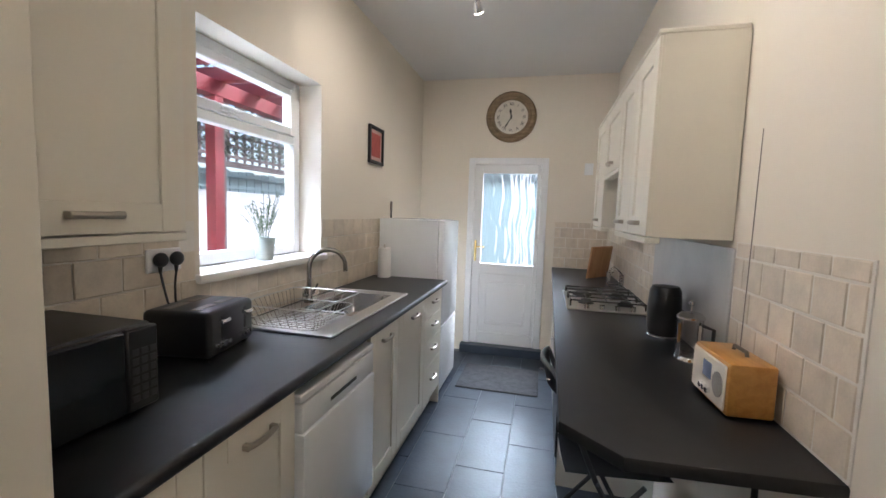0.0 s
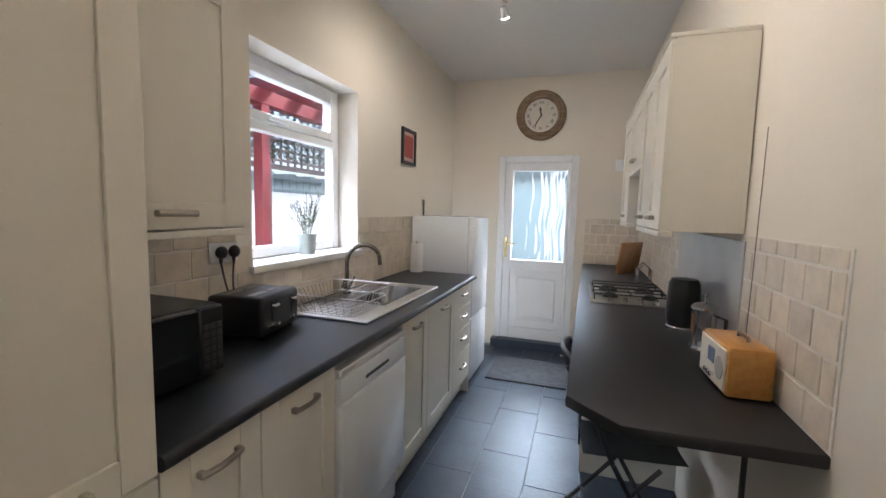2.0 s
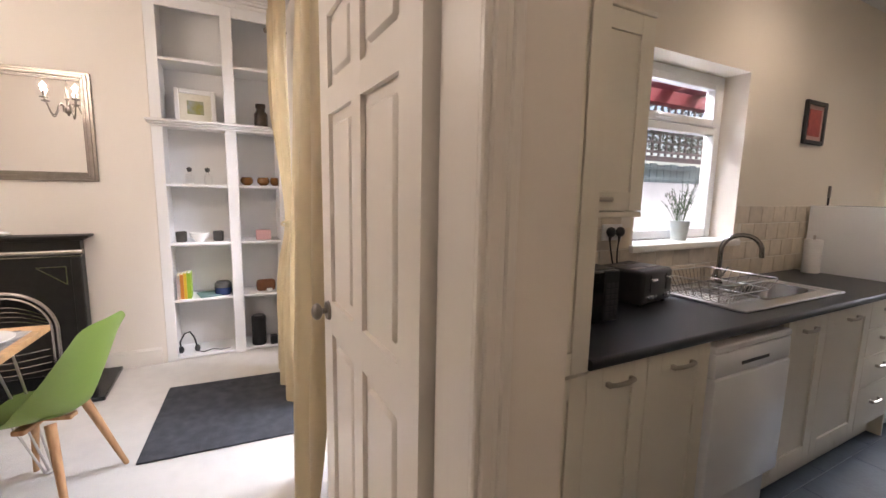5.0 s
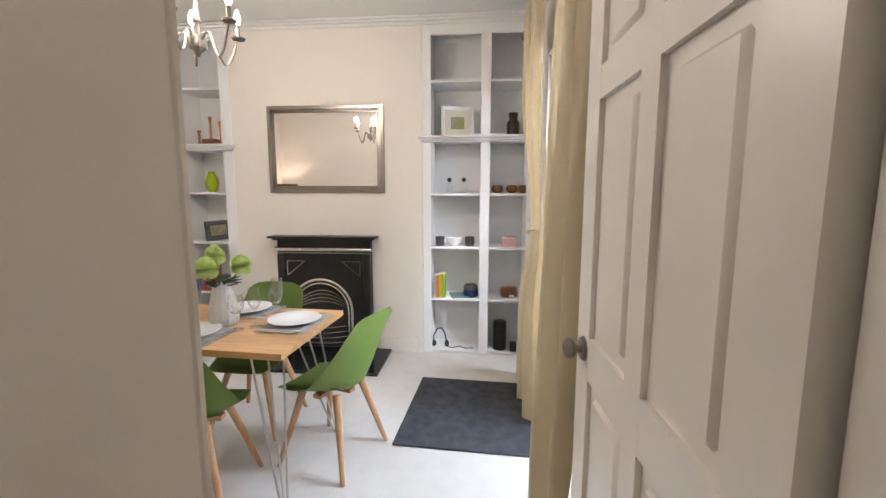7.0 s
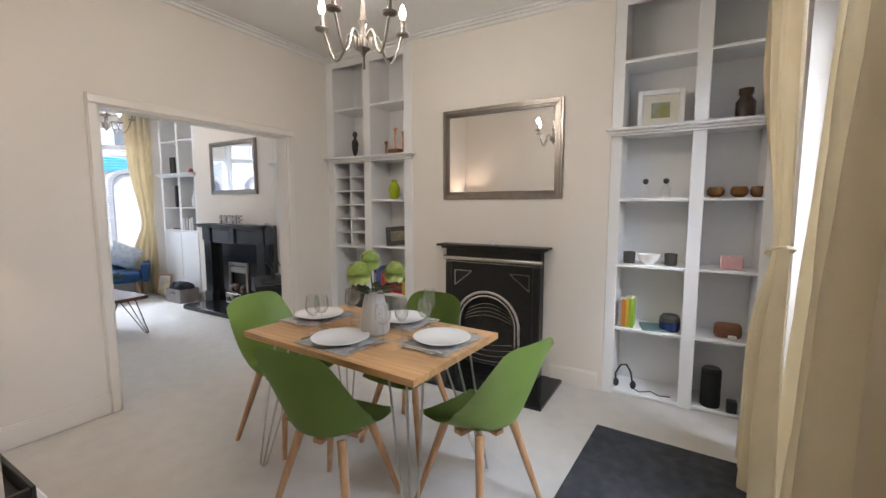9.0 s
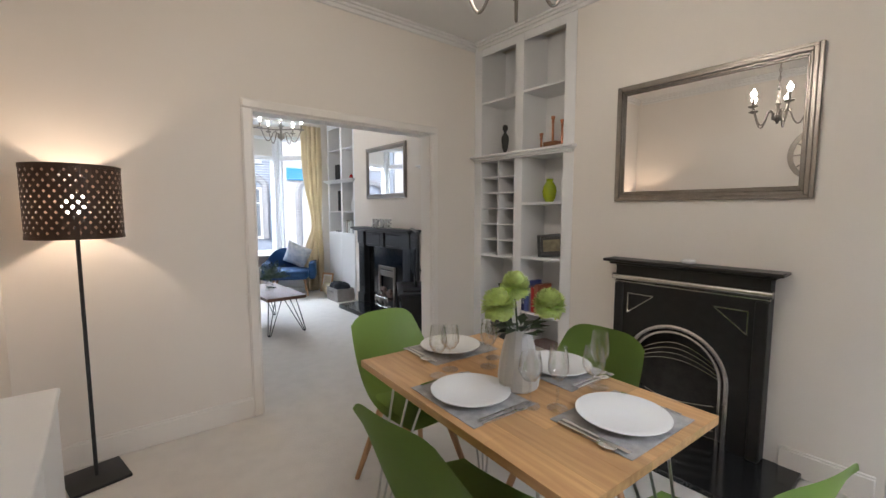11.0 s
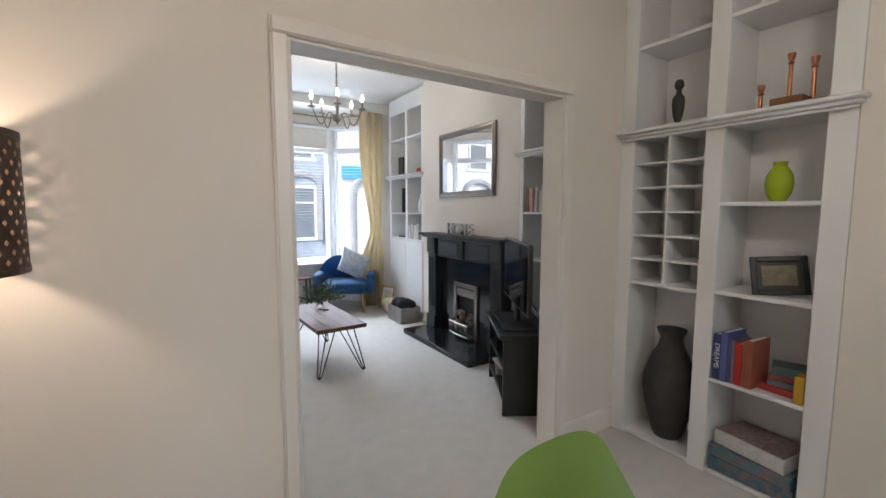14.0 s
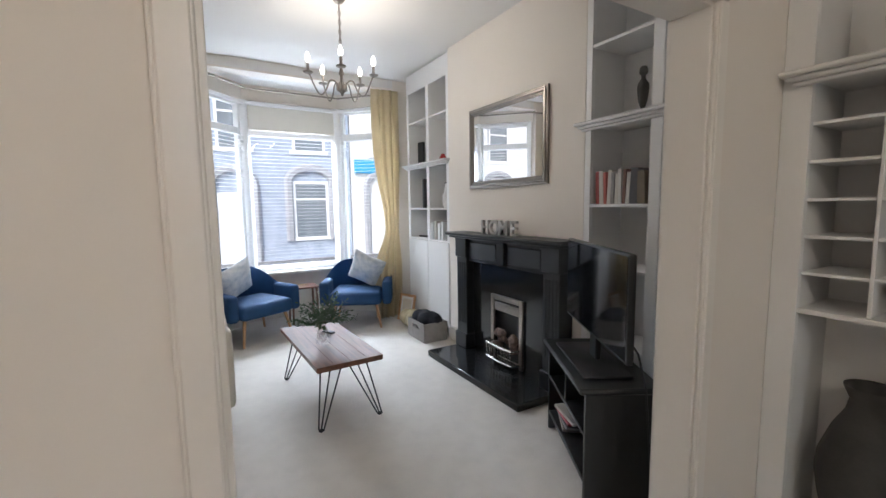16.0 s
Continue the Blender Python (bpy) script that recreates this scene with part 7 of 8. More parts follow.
part("canopy", b, M_PEWTER, t, "dull metal canopy")
b = B()
box(b, 0.002, 0.008, -0.2, 0.2, 0.07, 0.63)
part("fireback", b, M_BLACKMATT, t)
rk = random.Random(3)
b = B()
for k in range(16):
    ball(b, (0.05 + rk.uniform(-0.02, 0.05), rk.uniform(-0.13, 0.13), 0.20 + rk.uniform(0, 0.13)), rk.uniform(0.025, 0.042), 1, rk.uniform(0.8, 1.4), rk.uniform(0.7, 1.0), 8, 6)
part("coals", b, mat("ceramic_coals", (0.16, 0.11, 0.09), 0.9, vary=0.3, scale=30, bump=0.08), t)
for k in range(9):
    b = B()
    y = -0.16 + 0.04 * k
    tube(b, [(0.10, y, 0.09), (0.15, y, 0.12), (0.155, y, 0.22)], 0.007, 6)
    part("grate_bar", b, M_POLISHED, t)
for z, w in ((0.225, 0.011), (0.10, 0.012)):
    b = B()
    tube(b, [(0.08, -0.18, z), (0.15, -0.165, z), (0.165, 0, z), (0.15, 0.165, z), (0.08, 0.18, z)], w, 8)
    part("grate_rail", b, M_POLISHED, t)
b = B()
box(b, 0.002, 0.47, -0.665, 0.625, 0.001, 0.06, 0.006)
part("hearth", b, M_GRANITE, t, "black granite hearth")
M_LETTER = mat("pale_silver_letters", (0.46, 0.44, 0.41), 0.35, 0.5, vary=0.05, bump=0.004)
for k, ch_ in enumerate("HOME"):
    cu = bpy.data.curves.new("letter", "FONT")
    cu.body, cu.size, cu.align_x, cu.extrude, cu.bevel_depth, cu.offset = ch_, 0.17, "CENTER", 0.014, 0.001, 0.0015
    cu.materials.append(M_LETTER)
    ob = new("letter_ornament", cu)
    ob.matrix_world = pose(LBREAST + 0.10, -5.72 + 0.125 * k, 1.166, 90, 0, 90)
    tagged(ob, "freestanding silver letter %s on the mantelshelf" % ch_, "letter ornament", "letters on the mantelshelf")

# television and stand
TVM = pose(-2.965, -4.235, 0, 0, 0, math.degrees(math.atan2(0.83, 0.5)) - 90)
t = thing("tv_stand", "low black wooden television stand with open shelves", "tv stand", TVM)
def bx(name, x0, x1, y0, y1, z0, z1, bev=0.004):
    b = B()
    box(b, x0, x1, y0, y1, z0, z1, bev)
    return part(name, b, M_BLACKWOOD, t)
bx("top", -0.19, 0.20, -0.37, 0.37, 0.545, 0.575, 0.008)
bx("side_panel", -0.17, 0.17, -0.355, -0.33, 0.0, 0.545)
bx("side_panel", -0.17, 0.17, 0.33, 0.355, 0.0, 0.545)
bx("shelf", -0.17, 0.17, -0.33, 0.33, 0.10, 0.125)
bx("shelf", -0.17, 0.17, -0.33, 0.33, 0.33, 0.35)
bx("back", -0.172, -0.160, -0.33, 0.33, 0.125, 0.545)
bx("divider", -0.16, 0.165, -0.01, 0.01, 0.35, 0.545)
bx("plinth", 0.12, 0.14, -0.33, 0.33, 0.04, 0.10)
for k, c in enumerate(((0.30, 0.28, 0.26), (0.12, 0.12, 0.13), (0.32, 0.03, 0.05), (0.4, 0.38, 0.35))):
    ob = boxed("magazine", "magazine in the open television stand", "magazine", 0, 0, 0, 0.24, 0.22, 0.02, colour_mat("magazine_cover", c), group="magazines")
    ob.matrix_world = TVM @ pose(0.03, -0.17 + 0.03 * (k % 2), 0.126 + 0.021 * k, 0, 0, 6 * k - 8)
t = thing("television", "flat black television on a pedestal stand", "television", TVM @ pose(0.02, 0.0, 0.576))
b = B()
box(b, -0.022, 0.012, -0.45, 0.45, 0.14, 0.625, 0.008, 2)
part("casing", b, M_BLACK, t)
b = B()
box(b, 0.012, 0.0145, -0.438, 0.438, 0.156, 0.613)
part("screen", b, mat("dark_tv_glass", (0.008, 0.009, 0.011), 0.06, vary=0.0, bump=0.0), t)
b = B()
box(b, -0.11, 0.13, -0.26, 0.26, 0.0, 0.014, 0.006, 2)
part("foot", b, M_BLACK, t)
b = B()
box(b, -0.03, 0.0, -0.05, 0.05, 0.014, 0.16, 0.006)
part("neck", b, M_BLACK, t)
b = B()
tube(b, [(-0.03, 0.3, 0.25), (-0.08, 0.36, 0.16), (-0.1, 0.40, 0.02), (-0.12, 0.42, -0.3), (-0.14, 0.42, -0.56)], 0.005, 6)
part("cable", b, M_BLACK, t)

# coffee table
t = thing("coffee_table", "dark wood coffee table on black hairpin legs", "coffee table", pose(-1.92, -5.81, 0, 0, 0, 2.5))
b = B()
box(b, -0.216, 0.216, -0.516, 0.516, 0.398, 0.404)
top = part("tabletop", b, M_BROWNWOOD, t)
for k in range(4):
    b = B()
    box(b, -0.22 + 0.11 * k, -0.11 + 0.11 * k, -0.52, 0.52, 0.4042, 0.433, 0.0012)
    part("plank", b, M_BROWNWOOD, top)
for sx in (-1, 1):
    for sy in (-1, 1):
        hairpin(t, sx * 0.15, sy * 0.43, sx, sy, 0.3975, 0.005, M_BLACKMATT)
t = thing("posy_vase", "small glass bud vase with a green fern posy", "vase of flowers", pose(-1.87, -5.70, 0.434) @ Matrix.Scale(1.4, 4))
b = B()
lathe(b, [(0.03, 0), (0.036, 0.02), (0.034, 0.06), (0.02, 0.10), (0.018, 0.12), (0.024, 0.13), (0.022, 0.13), (0.016, 0.12), (0.018, 0.1), (0.03, 0.05), (0.0, 0.008)], seg=18, cap=False)
part("vase", b, M_WINEGLASS, t)
b = B()
rf = random.Random(9)
for k in range(60):
    a, el = rf.uniform(0, 6.28), rf.uniform(0.1, 1.2)
    d = Vector((math.cos(a) * math.cos(el), math.sin(a) * math.cos(el), math.sin(el)))
    L = rf.uniform(0.10, 0.17)
    c = Vector((0, 0, 0.11))
    e = c + d * L
    tube(b, [c, c + d * L * 0.6 + Vector((0, 0, 0.01)), e], 0.001, 4)
    for q in range(9):
        f = 0.35 + 0.65 * q / 8
        p = c + d * L * f
        s = d.cross(Vector((rf.uniform(-1, 1), rf.uniform(-1, 1), 1))).normalized() * rf.choice((-1, 1))
        l_ = (s + d * 0.7).normalized() * 0.03
        w = d.cross(l_).normalized() * 0.005
        b.faces.new([b.verts.new(p), b.verts.new(p + l_ * 0.5 + w), b.verts.new(p + l_), b.verts.new(p + l_ * 0.5 - w)])
part("fern", b, mat("fern_green", (0.06, 0.115, 0.05), 0.55, vary=0.2, scale=40), t)
boxed("remote_control", "small black remote control on the coffee table", "remote control", -1.98, -5.98, 0.434, 0.11, 0.04, 0.015, M_BLACK, 30)


# blue armchairs
def armchair(m, label):
    t = thing("armchair", label, "armchair", m, "blue armchairs")
    b = B()
    box(b, -0.28, 0.28, -0.24, 0.31, 0.25, 0.395, 0.05, 4)
    part("seat", b, M_BLUE, t)
    b = B()
    rows = []
    for j in range(10):
        v = j / 9
        row = []
        for i in range(25):
            a = radians(-4 + 188 * i / 24)
            wing = abs(i / 24 * 2 - 1)
            top = 0.685 - 0.185 * min(1, max(0, wing - 0.30) / 0.5) ** 1.4
            r1, r2 = 0.335 + 0.05 * v, 0.30 + 0.05 * v
            row.append((r1 * math.cos(a), -0.02 - r2 * math.sin(a) * 0.98, 0.24 + (top - 0.24) * v))
        rows.append(row)
    sheet(b, rows)
    bmesh.ops.solidify(b, geom=b.faces, thickness=-0.055)
    bmesh.ops.bevel(b, geom=[e for e in b.edges if len(e.link_faces) == 2 and e.calc_face_angle(0) > 0.9], offset=0.018, segments=2, affect="EDGES", profile=0.5)
    part("back_shell", b, M_BLUE, t, "curved blue back and arms", 60)
    for sx in (-1, 1):
        b = B()
        xs = sorted((sx * 0.285, sx * 0.385))
        box(b, xs[0], xs[1], -0.06, 0.28, 0.25, 0.51, 0.035, 3)
        part("arm", b, M_BLUE, t, "padded blue arm", 60)
    for sx in (-1, 1):
        for sy in (-1, 1):
            b = B()
            cyl(b, (sx * 0.27, 0.03 + sy * 0.25, 0.0), (sx * 0.21, 0.03 + sy * 0.19, 0.29), 0.011, 0.019, 12)
            part("leg", b, M_BEECH, t)
    return t
def cushion(m):
    b = B()
    n = 14
    for s in (-1, 1):
        sheet(b, [[(0.21 * (i / n * 2 - 1) * (1 - 0.06 * (1 - abs(j / n * 2 - 1))), s * 0.065 * max(0, (1 - (i / n * 2 - 1) ** 4) * (1 - (j / n * 2 - 1) ** 4)) ** 0.6, 0.21 * (j / n * 2 - 1) * (1 - 0.06 * (1 - abs(i / n * 2 - 1)))) for i in range(n + 1)] for j in range(n + 1)])
    bmesh.ops.remove_doubles(b, verts=b.verts, dist=1e-4)
    ob = solid("cushion", b, M_LEAFPRINT, "white cushion with a faint blue leaf print", "cushion", "printed cushions", smooth=80)
    ob.matrix_world = m
M_LEAFPRINT = mat("white_leaf_print_cotton", (0.74, 0.76, 0.78), 0.9, vary=0.2, scale=16, fine=260, bump=0.05, tint=(0.40, 0.47, 0.55))
armchair(pose(-1.60, -7.72, 0, 0, 0, 26) @ Matrix.Scale(1.08, 4), "blue velvet armchair in the bay on wooden legs")
armchair(pose(-2.80, -7.66, 0, 0, 0, -26) @ Matrix.Scale(1.08, 4), "blue velvet armchair beside the curtain on wooden legs")
cushion(pose(-1.46, -7.74, 0.64, -20, 22, 34))
cushion(pose(-2.93, -7.70, 0.64, -20, -24, -36))
t = thing("side_table", "small wooden side table between the armchairs", "side table", pose(-2.22, -8.05, 0))
b = B()
box(b, -0.17, 0.17, -0.14, 0.14, 0.43, 0.45, 0.004)
part("top", b, M_BROWNWOOD, t)
for sx in (-1, 1):
    for sy in (-1, 1):
        b = B()
        cyl(b, (sx * 0.15, sy * 0.12, 0), (sx * 0.14, sy * 0.11, 0.43), 0.012, 0.014)
        part("leg", b, M_BROWNWOOD, t)

# sofa edge
t = thing("sofa", "cream fabric sofa along the wall", "sofa", pose(-0.80, -6.75, 0))
M_SOFA = mat("cream_sofa_fabric", (0.66, 0.61, 0.53), 0.9, vary=0.05, scale=10, fine=300, bump=0.05)
for nm, x0, x1, y0, y1, z0, z1 in (("base", -0.48, 0.42, -0.82, 0.82, 0.08, 0.40), ("arm", -0.50, 0.42, -0.98, -0.82, 0.08, 0.62), ("arm", -0.50, 0.42, 0.82, 0.98, 0.08, 0.62), ("back", 0.42, 0.62, -0.98, 0.98, 0.08, 0.82), ("seat_cushion", -0.50, 0.40, -0.81, -0.005, 0.402, 0.53), ("seat_cushion", -0.50, 0.40, 0.005, 0.81, 0.402, 0.53)):
    b = B()
    box(b, x0, x1, y0, y1, z0, z1, 0.04, 3)
    part(nm, b, M_SOFA, t)
for x in (-0.42, 0.55):
    for y in (-0.9, 0.9):
        b = B()
        cyl(b, (x, y, 0), (x, y, 0.10), 0.025)
        part("foot", b, M_BLACKWOOD, t)

# basket and framed picture by the cupboard
t = thing("storage_basket", "grey fabric basket holding dark blankets", "basket", pose(-3.22, -6.66, 0))
b = B()
M_FELT = mat("grey_felt", (0.27, 0.25, 0.24), 0.95, vary=0.08, scale=20, fine=250, bump=0.05)
for x0, x1, y0, y1 in ((-0.14, -0.125, -0.19, 0.19), (0.125, 0.14, -0.19, 0.19), (-0.125, 0.125, -0.19, -0.175), (-0.125, 0.125, 0.175, 0.19)):
    box(b, x0, x1, y0, y1, 0, 0.20, 0.004)
box(b, -0.125, 0.125, -0.175, 0.175, 0, 0.012)
part("basket", b, M_FELT, t)
b = B()
tube(b, [(0.142, -0.06, 0.13), (0.155, -0.04, 0.17), (0.155, 0.04, 0.17), (0.142, 0.06, 0.13)], 0.008)
part("handle", b, M_FELT, t)
b = B()
for k in range(7):
    ball(b, (rk.uniform(-0.05, 0.05), -0.10 + 0.035 * k, 0.20 + rk.uniform(0, 0.03)), 0.085, 1, 1, 0.9, 12, 8)
ob = solid("blanket", b, mat("navy_wool", (0.014, 0.016, 0.025), 0.95, vary=0.2, scale=30, bump=0.08), "dark folded wool blanket in the basket", "blanket")
ob.location = (-3.22, -6.66, 0)
b = B()
for k in range(6):
    ball(b, (rk.uniform(-0.03, 0.03), -0.08 + 0.03 * k, 0.10 + rk.uniform(0, 0.06)), 0.09, 1, 1, 1, 12, 8)
ob = solid("cream_throw", b, mat("cream_wool", (0.60, 0.52, 0.36), 0.95, vary=0.12, scale=30, bump=0.08), "cream wool throw piled beside the basket", "throw")
ob.location = (-3.22, -7.03, 0)
t = thing("photo_frame", "wooden picture frame leaning by the cupboard", "picture frame", pose(-3.30, -7.33, 0.175, 0, -12, 20))
framed(t, 0.26, 0.33, 0.02, 0.03, M_BOARD, M_PAPER, M_SHELF, 0.03)

# bay
SZ, HZ = 0.61, 2.70
A, Bp, C, D = (-3.36, -7.80), (-2.83, -8.37), (-1.69, -8.37), (-1.10, -7.80)
bay = thing("window_bay", "white three-sided bay window with venetian blinds", "window", pose(0, 0, 0), kind="structure")
for p, q in ((A, Bp), (Bp, C), (C, D)):
    P, Q = Vector((*p, 0)), Vector((*q, 0))
    L = (Q - P).length
    m = Matrix.Translation(P) @ Matrix.Rotation(math.atan2(Q.y - P.y, Q.x - P.x), 4, "Z")
    def put(name, boxes, material, label="", shadow=True):
        b = B()
        for bb in boxes:
            box(b, *bb, 0.005 if material is not M_GLASS else 0)
        ob = part(name, b, material, bay, label)
        ob.matrix_basis = m
        if not shadow:
            ob.visible_shadow = False
        return ob
    put("window_frame", [(0.0, 0.07, -0.09, -0.02, SZ, HZ), (L - 0.07, L, -0.09, -0.02, SZ, HZ), (0.07, L - 0.07, -0.09, -0.02, SZ, SZ + 0.07), (0.07, L - 0.07, -0.09, -0.02, HZ - 0.07, HZ), (0.07, L - 0.07, -0.09, -0.02, 2.29, 2.37)], M_UPVC)
    put("pane", [(0.06, L - 0.06, -0.058, -0.052, SZ + 0.06, 2.30)], M_GLASS, shadow=False)
    put("pane", [(0.06, L - 0.06, -0.058, -0.052, 2.36, HZ - 0.06)], M_GLASS, shadow=False)
    put("apron_wall", [(-0.02, L + 0.02, -0.25, -0.001, 0.0, SZ - 0.03)], M_WHITE_WALL, "warm white wall under the bay window")
    put("head_wall", [(-0.02, L + 0.02, -0.25, -0.001, HZ + 0.001, LC)], M_WHITE_WALL)
    put("window_sill", [(-0.05, L + 0.05, -0.12, 0.13, SZ - 0.029, SZ + 0.001)], M_GLOSS)
    bl = put("blind_headrail", [(0.03, L - 0.03, 0.0, 0.045, HZ - 0.06, HZ - 0.02)], M_UPVC, "white venetian blind headrail")
    slat = bpy.data.meshes.new("slat")
    b = B()
    box(b, 0.035, L - 0.035, -0.012, 0.012, -0.0006, 0.0006)
    b.to_mesh(slat)
    b.free()
    slat.materials.append(M_UPVC)
    if p == Bp:
        put("roller_blind", [(0.05, L - 0.05, -0.012, -0.009, 2.36, HZ - 0.03)], M_LINING, "white roller blind over the top light")
    for k in range(38):
        ob = new("slat", slat)
        ob.parent = bl
        ob.matrix_basis = pose(0, 0.022, SZ + 0.05 + 0.0435 * k, 4, 0, 0)
for p in (Bp, C):
    b = B()
    cyl(b, (p[0], p[1] - 0.03, SZ), (p[0], p[1] - 0.03, HZ), 0.055, seg=10)
    part("corner_post", b, M_UPVC, bay)
b = B()
prism(b, [A, Bp, C, D, (D[0], LY0 + 0.001), (A[0], LY0 + 0.001)], LC - 0.10, LC - 0.002)
part("bay_soffit", b, M_CEILING, bay)
b = B()
tube(b, [(-3.40, -7.68, 2.80), (-3.28, -7.70, 2.80), (-2.80, -8.22, 2.80), (-1.72, -8.22, 2.80), (-1.22, -7.70, 2.80), (-1.0, -7.66, 2.80)], 0.011, 8)
solid("bay_curtain_rail", b, M_PEWTER, "slim bent metal curtain rail round the bay", "curtain rail")
curtain("curtain", "gold satin curtain gathered beside the bay", (-3.36, -3.02), -7.60, 2.80, 4, 0.045, (1.15, 0.50, -3.30), seed=5)
curtain("curtain", "gold satin curtain on the sofa side of the bay", (-1.05, -0.75), -7.60, 2.80, 4, 0.045, (1.15, 0.50, -0.82), seed=6)


# ---- outside ----
b = B()
box(b, -80, 80, -90, 60, -0.65, -0.22)
M_GROUND = mat("wet_grey_paving", (0.20, 0.20, 0.20), 0.7, vary=0.15, scale=3, fine=40, bump=0.05)
structure("ground", b, M_GROUND, "grey paved ground around the house", "ground")
b = B()
box(b, -60, 60, -14.2, -10.6, -0.219, -0.16, 0.02)
structure("road", b, mat("street_asphalt", (0.055, 0.055, 0.056), 0.85, vary=0.15, scale=4, fine=60, bump=0.06), "grey asphalt street in front of the house", "road")
M_BRICK = mat("pale_blue_grey_painted_brick", (0.40, 0.46, 0.56), 0.85, vary=0.10, scale=5, fine=30, bump=0.08)
M_RENDERW = mat("white_render", (0.80, 0.80, 0.79), 0.85, vary=0.04, scale=2, bump=0.03)
M_STONE = mat("grey_stone_trim", (0.42, 0.43, 0.46), 0.8, vary=0.1, scale=5)
M_DARKGLASS = mat("dark_window_glass", (0.22, 0.25, 0.28), 0.08, vary=0.05, bump=0.0)
M_ROOF = mat("slate_roof", (0.12, 0.12, 0.13), 0.7, vary=0.2, scale=6, bump=0.05)


def terrace_house(x, wall_mat, label, sign=None):
    """A two-storey terraced house facing +y, 4.6 m wide."""
    t = thing("terraced_house", label, "house", pose(x, -16.5, -0.22), "terrace across the street")
    b = B()
    box(b, -2.3, 2.3, -7.0, 0, 0, 5.6)
    part("wall", b, wall_mat, t)
    b = B()
    prism(b, [(-7.2, 5.6), (0.25, 5.6), (-3.5, 8.0)], -2.3, 2.3, "x")
    roof = part("roof", b, M_ROOF, t)
    for wx, z0, w, h, arch in ((-1.0, 0.7, 1.1, 1.75, True), (-1.0, 3.4, 1.0, 1.5, False), (1.15, 3.4, 0.9, 1.5, False)):
        b = B()
        box(b, wx - w / 2 - 0.09, wx + w / 2 + 0.09, 0.0, 0.05, z0 - 0.12, z0, 0.01)
        box(b, wx - w / 2, wx - w / 2 + 0.08, 0.0, 0.04, z0, z0 + h)
        box(b, wx + w / 2 - 0.08, wx + w / 2, 0.0, 0.04, z0, z0 + h)
        box(b, wx - w / 2 + 0.08, wx + w / 2 - 0.08, 0.0, 0.04, z0 + h - 0.08, z0 + h)
        box(b, wx - w / 2 + 0.08, wx + w / 2 - 0.08, 0.0, 0.04, z0 + h * 0.66, z0 + h * 0.66 + 0.06)
        wi = part("window", b, M_UPVC, t)
        b = B()
        box(b, wx - w / 2 + 0.08, wx + w / 2 - 0.08, 0.0, 0.02, z0, z0 + h - 0.08)
        part("pane", b, M_DARKGLASS, wi)
        if arch:
            b = B()
            tube(b, [(wx - w / 2 - 0.12, 0.03, z0 - 0.1), (wx - w / 2 - 0.12, 0.03, z0 + h)] + [(wx - (w / 2 + 0.12) * math.cos(math.pi * k / 12), 0.03, z0 + h + 0.42 * math.sin(math.pi * k / 12)) for k in range(1, 12)] + [(wx + w / 2 + 0.12, 0.03, z0 + h), (wx + w / 2 + 0.12, 0.03, z0 - 0.1)], 0.13, 6)
            part("window_arch", b, M_STONE, t, "grey stone arch")
    b = B()
    tube(b, [(0.62, 0.03, 0), (0.62, 0.03, 2.3)] + [(1.2 - 0.58 * math.cos(math.pi * k / 12), 0.03, 2.3 + 0.5 * math.sin(math.pi * k / 12)) for k in range(1, 12)] + [(1.78, 0.03, 2.3), (1.78, 0.03, 0)], 0.12, 6)
    part("door_arch", b, M_STONE, t, "grey stone arch")
    b = B()
    box(b, 0.74, 1.66, 0.0, 0.04, 0.0, 2.1, 0.01)
    part("door", b, M_UPVC, t)
    b = B()
    box(b, -2.3, 2.3, 0.0, 0.25, 5.45, 5.6, 0.02)
    part("gutter", b, M_BLACKMATT, t)
    if sign:
        b = B()
        box(b, -2.2, 2.2, 0.02, 0.12, 2.75, 3.2, 0.02)
        part("shop_sign", b, sign, t, "plain sky blue shop sign")
    return t


M_SIGN = colour_mat("sky_blue_sign", (0.05, 0.42, 0.75), 0.5)
terrace_house(-3.3, M_BRICK, "pale blue-grey painted brick house with arched stone openings")
terrace_house(-7.95, M_RENDERW, "white rendered terraced shop with a blue sign", M_SIGN)
for k, hx in enumerate((1.35, 6.0, -12.6, -17.25, 10.65, 15.3)):
    terrace_house(hx, M_RENDERW if k % 2 else M_BRICK, "white rendered terraced house" + " across the street" if k % 2 else "pale blue-grey painted brick house across the street")

# side return: pergola, boundary wall, lattice
YR = 6.6
b = B()
box(b, -3.25, -3.05, 0.55, 12.0, -0.22, 1.62, 0.01)
solid("boundary_wall", b, M_RENDERW, "white painted boundary wall beside the yard", "wall", kind="structure")
t = thing("garden_fence", "pale blue-green timber fence rail on the wall", "fence", pose(-3.10, 0, 1.62))
M_TEAL = mat("faded_teal_paint", (0.30, 0.39, 0.40), 0.7, vary=0.12, scale=6)
for k in range(52):
    b = B()
    box(b, -0.012, 0.012, 0.7 + 0.145 * k, 0.835 + 0.145 * k, 0.0, 0.24 + 0.01 * (k % 3), 0.003)
    part("board", b, M_TEAL, t)
for z in (0.05, 0.19):
    b = B()
    box(b, 0.012, 0.04, 0.7, 8.2, z - 0.02, z + 0.02, 0.003)
    part("rail", b, M_TEAL, t)
t = thing("pergola", "red painted timber pergola over the yard", "pergola", pose(0, 0, -0.22))
for x, y in ((-2.40, 3.62), (-2.40, 6.3), (-2.40, 1.1)):
    b = B()
    box(b, x - 0.055, x + 0.055, y - 0.055, y + 0.055, 0, 2.66, 0.005)
    part("post", b, M_RED, t)
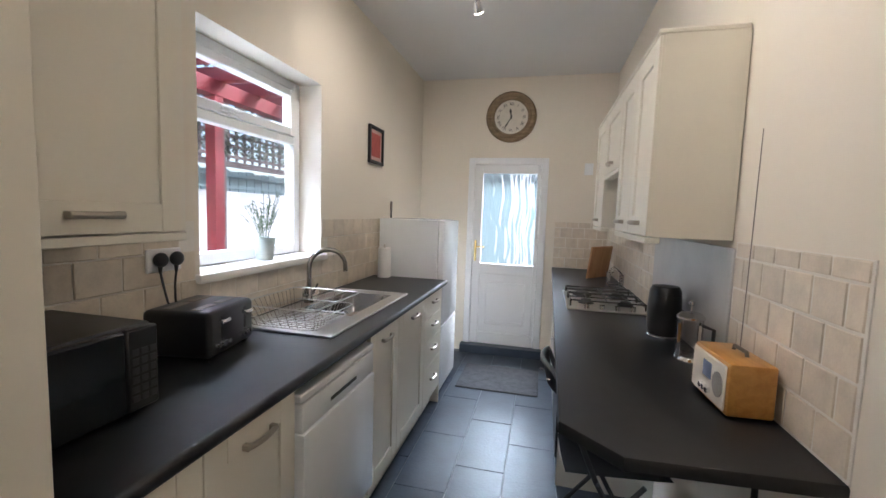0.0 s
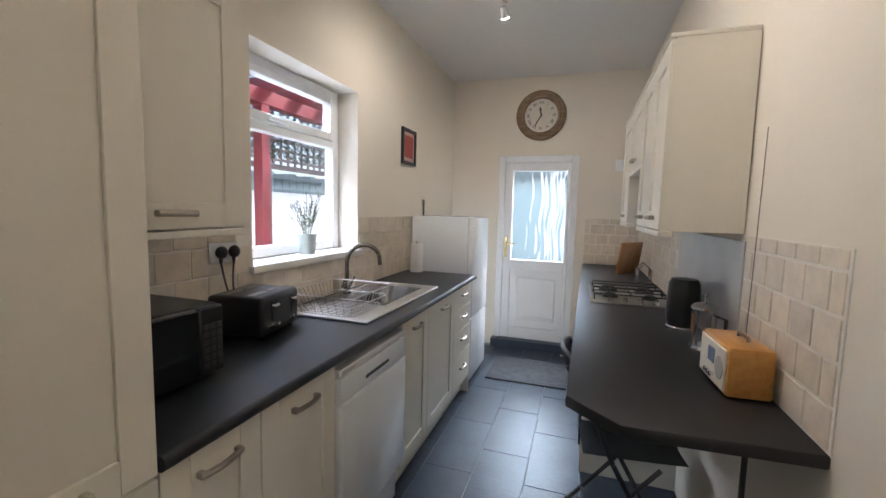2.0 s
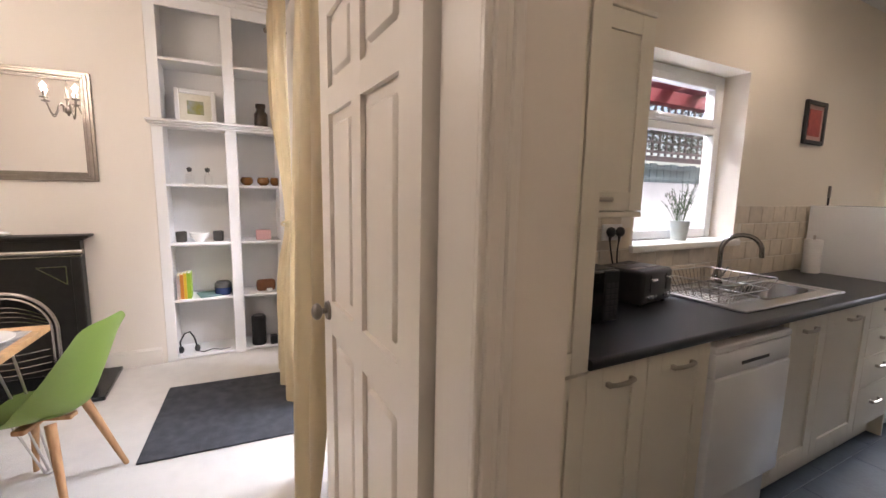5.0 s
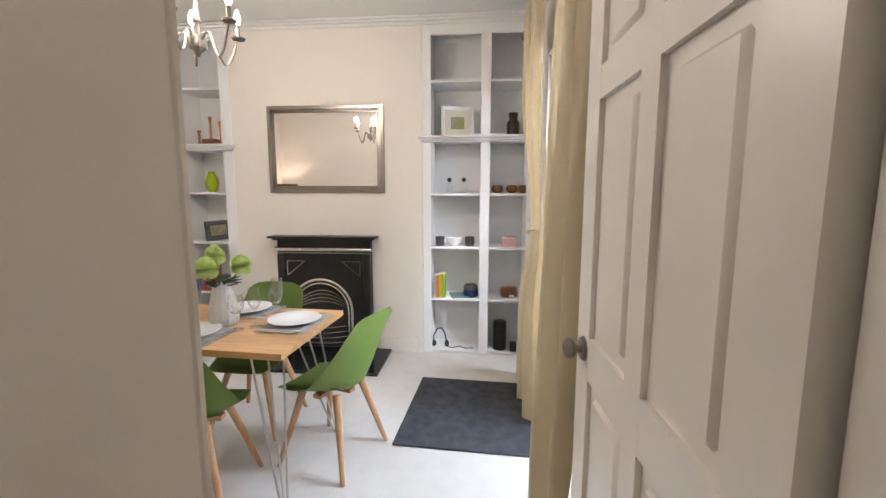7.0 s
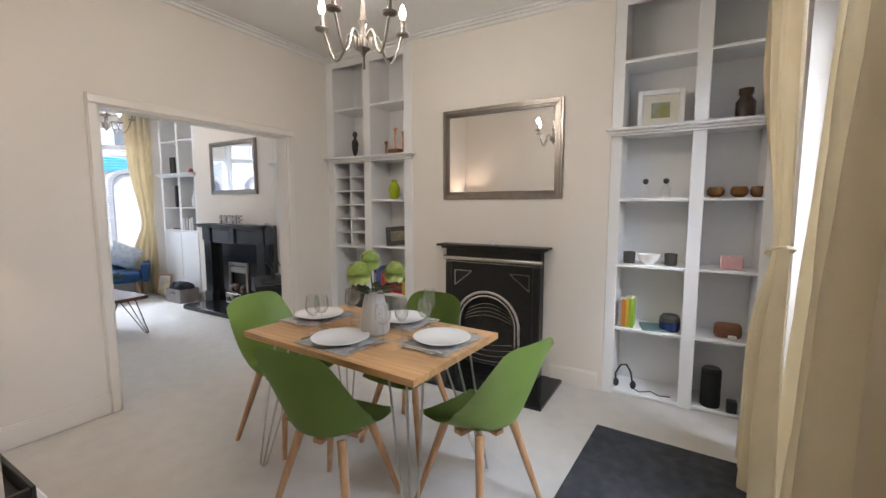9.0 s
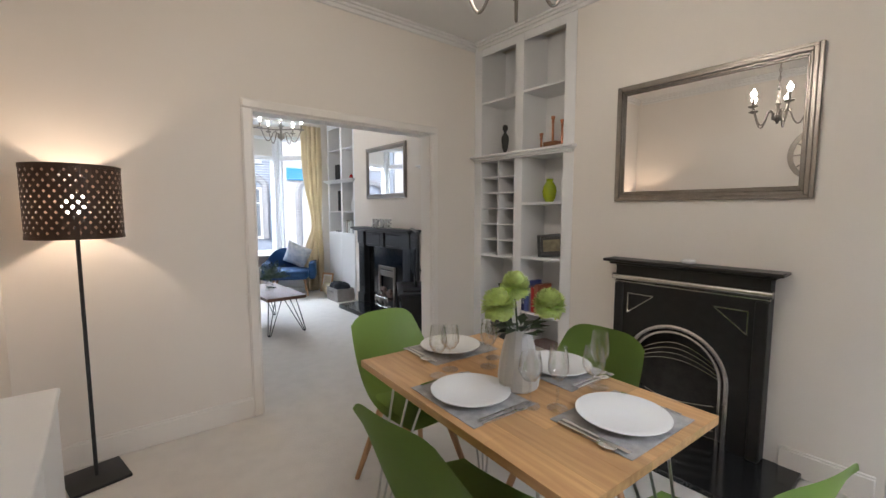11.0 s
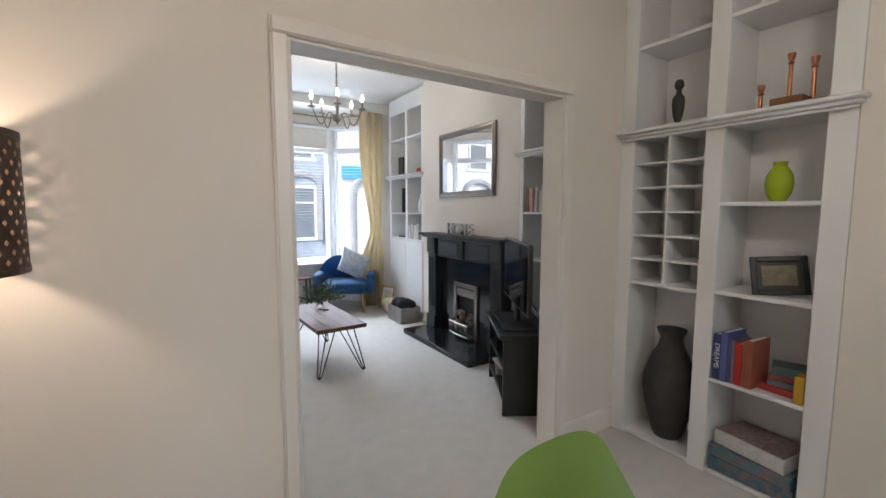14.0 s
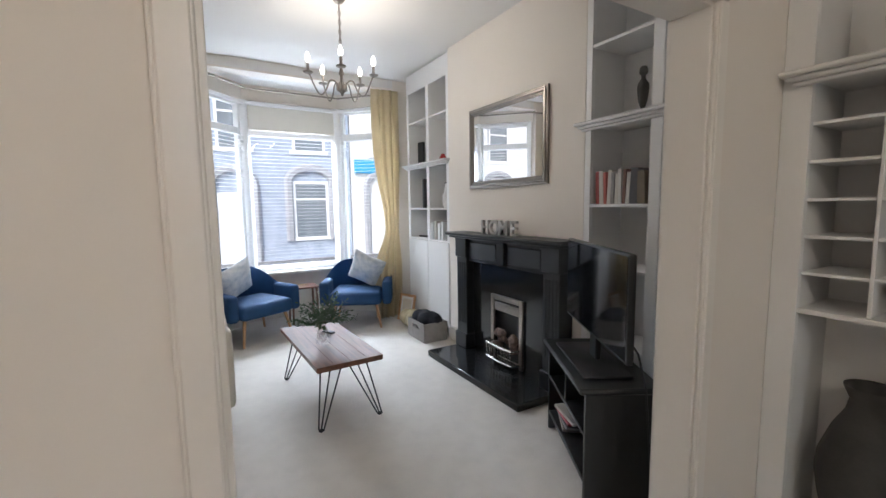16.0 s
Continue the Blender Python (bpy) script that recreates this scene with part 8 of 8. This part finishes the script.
b = B()
box(b, -2.46, -2.34, 0.7, 6.9, 2.66, 2.80, 0.005)
part("beam", b, M_RED, t)
for k in range(13):
    b = B()
    y = 0.8 + 0.48 * k
    box(b, -3.0, -1.1, y - 0.045, y + 0.045, 2.80, 2.93, 0.004)
    part("rafter", b, M_RED, t)
t = thing("lattice_panel", "dark timber lattice panel hung with foliage", "lattice", pose(-2.66, 0, 0))
M_LAT = mat("grey_brown_lattice", (0.16, 0.125, 0.12), 0.8, vary=0.2, scale=20)
for k in range(46):
    b = B()
    y = 1.2 + 0.125 * k
    box(b, -0.008, 0.008, y, y + 0.03, 1.92, 2.66)
    part("upright", b, M_LAT, t)
for k in range(7):
    b = B()
    box(b, 0.0082, 0.02, 1.2, 6.85, 1.95 + 0.11 * k, 1.98 + 0.11 * k)
    part("cross_slat", b, M_LAT, t)
b = B()
box(b, -0.05, -0.02, 0.8, 7.2, 1.86, 1.92, 0.003)
part("rail", b, M_LAT, t)
for py in (1.3, 4.0, 6.8):
    b = B()
    box(b, -0.03, 0.03, py - 0.03, py + 0.03, -0.22, 2.66, 0.003)
    part("post", b, M_LAT, t)
b = B()
rl = random.Random(12)
for k in range(7000):
    c = Vector((-2.66 + rl.gauss(0, 0.06), rl.uniform(1.2, 6.9), 1.98 + abs(rl.gauss(0.22, 0.2))))
    d = Vector((rl.uniform(-1, 1), rl.uniform(-1, 1), rl.uniform(-0.6, 0.6))).normalized() * rl.uniform(0.02, 0.05)
    s = d.orthogonal().normalized() * 0.014
    b.faces.new([b.verts.new(c), b.verts.new(c + d * 0.5 + s), b.verts.new(c + d), b.verts.new(c + d * 0.5 - s)])
for k in range(5000):
    c = Vector((rl.uniform(-3.0, -1.2), rl.uniform(0.9, 6.6), 2.73 + abs(rl.gauss(0, 0.05))))
    d = Vector((rl.uniform(-1, 1), rl.uniform(-1, 1), rl.uniform(-0.5, 0.5))).normalized() * rl.uniform(0.03, 0.07)
    s = d.orthogonal().normalized() * 0.02
    b.faces.new([b.verts.new(c), b.verts.new(c + d * 0.5 + s), b.verts.new(c + d), b.verts.new(c + d * 0.5 - s)])
solid("climbing_plant", b, mat("ivy_green", (0.17, 0.20, 0.15), 0.6, vary=0.3, scale=20), "sparse climbing plant through the lattice", "climber", kind="stuff", smooth=None)
b = B()
box(b, -3.3, 2.2, 7.4, 7.55, -0.22, 2.3, 0.01)
solid("yard_wall", b, M_TEAL, "pale teal timber yard wall behind the house", "wall", kind="structure")
b = B()
box(b, -3.4, 2.4, 7.2, 7.7, 2.3, 2.42, 0.01)
solid("yard_wall_coping", b, M_ROOF, "dark coping along the yard wall", "coping", kind="structure")
# made-up white block: puts the bright streak into the wavy door glass
b = B()
box(b, 0.06, 0.34, 7.22, 7.40, -0.22, 2.28, 0.01)
solid("yard_streak_block", b, M_RENDERW, "white block added behind the door glass for its bright streak", "pier", kind="structure")
b = B()
cyl(b, (-3.2, 7.34, 2.12), (2.2, 7.34, 2.12), 0.06)
structure("yard_gutter", b, M_BLACKMATT, "black gutter under the yard wall coping", "gutter")
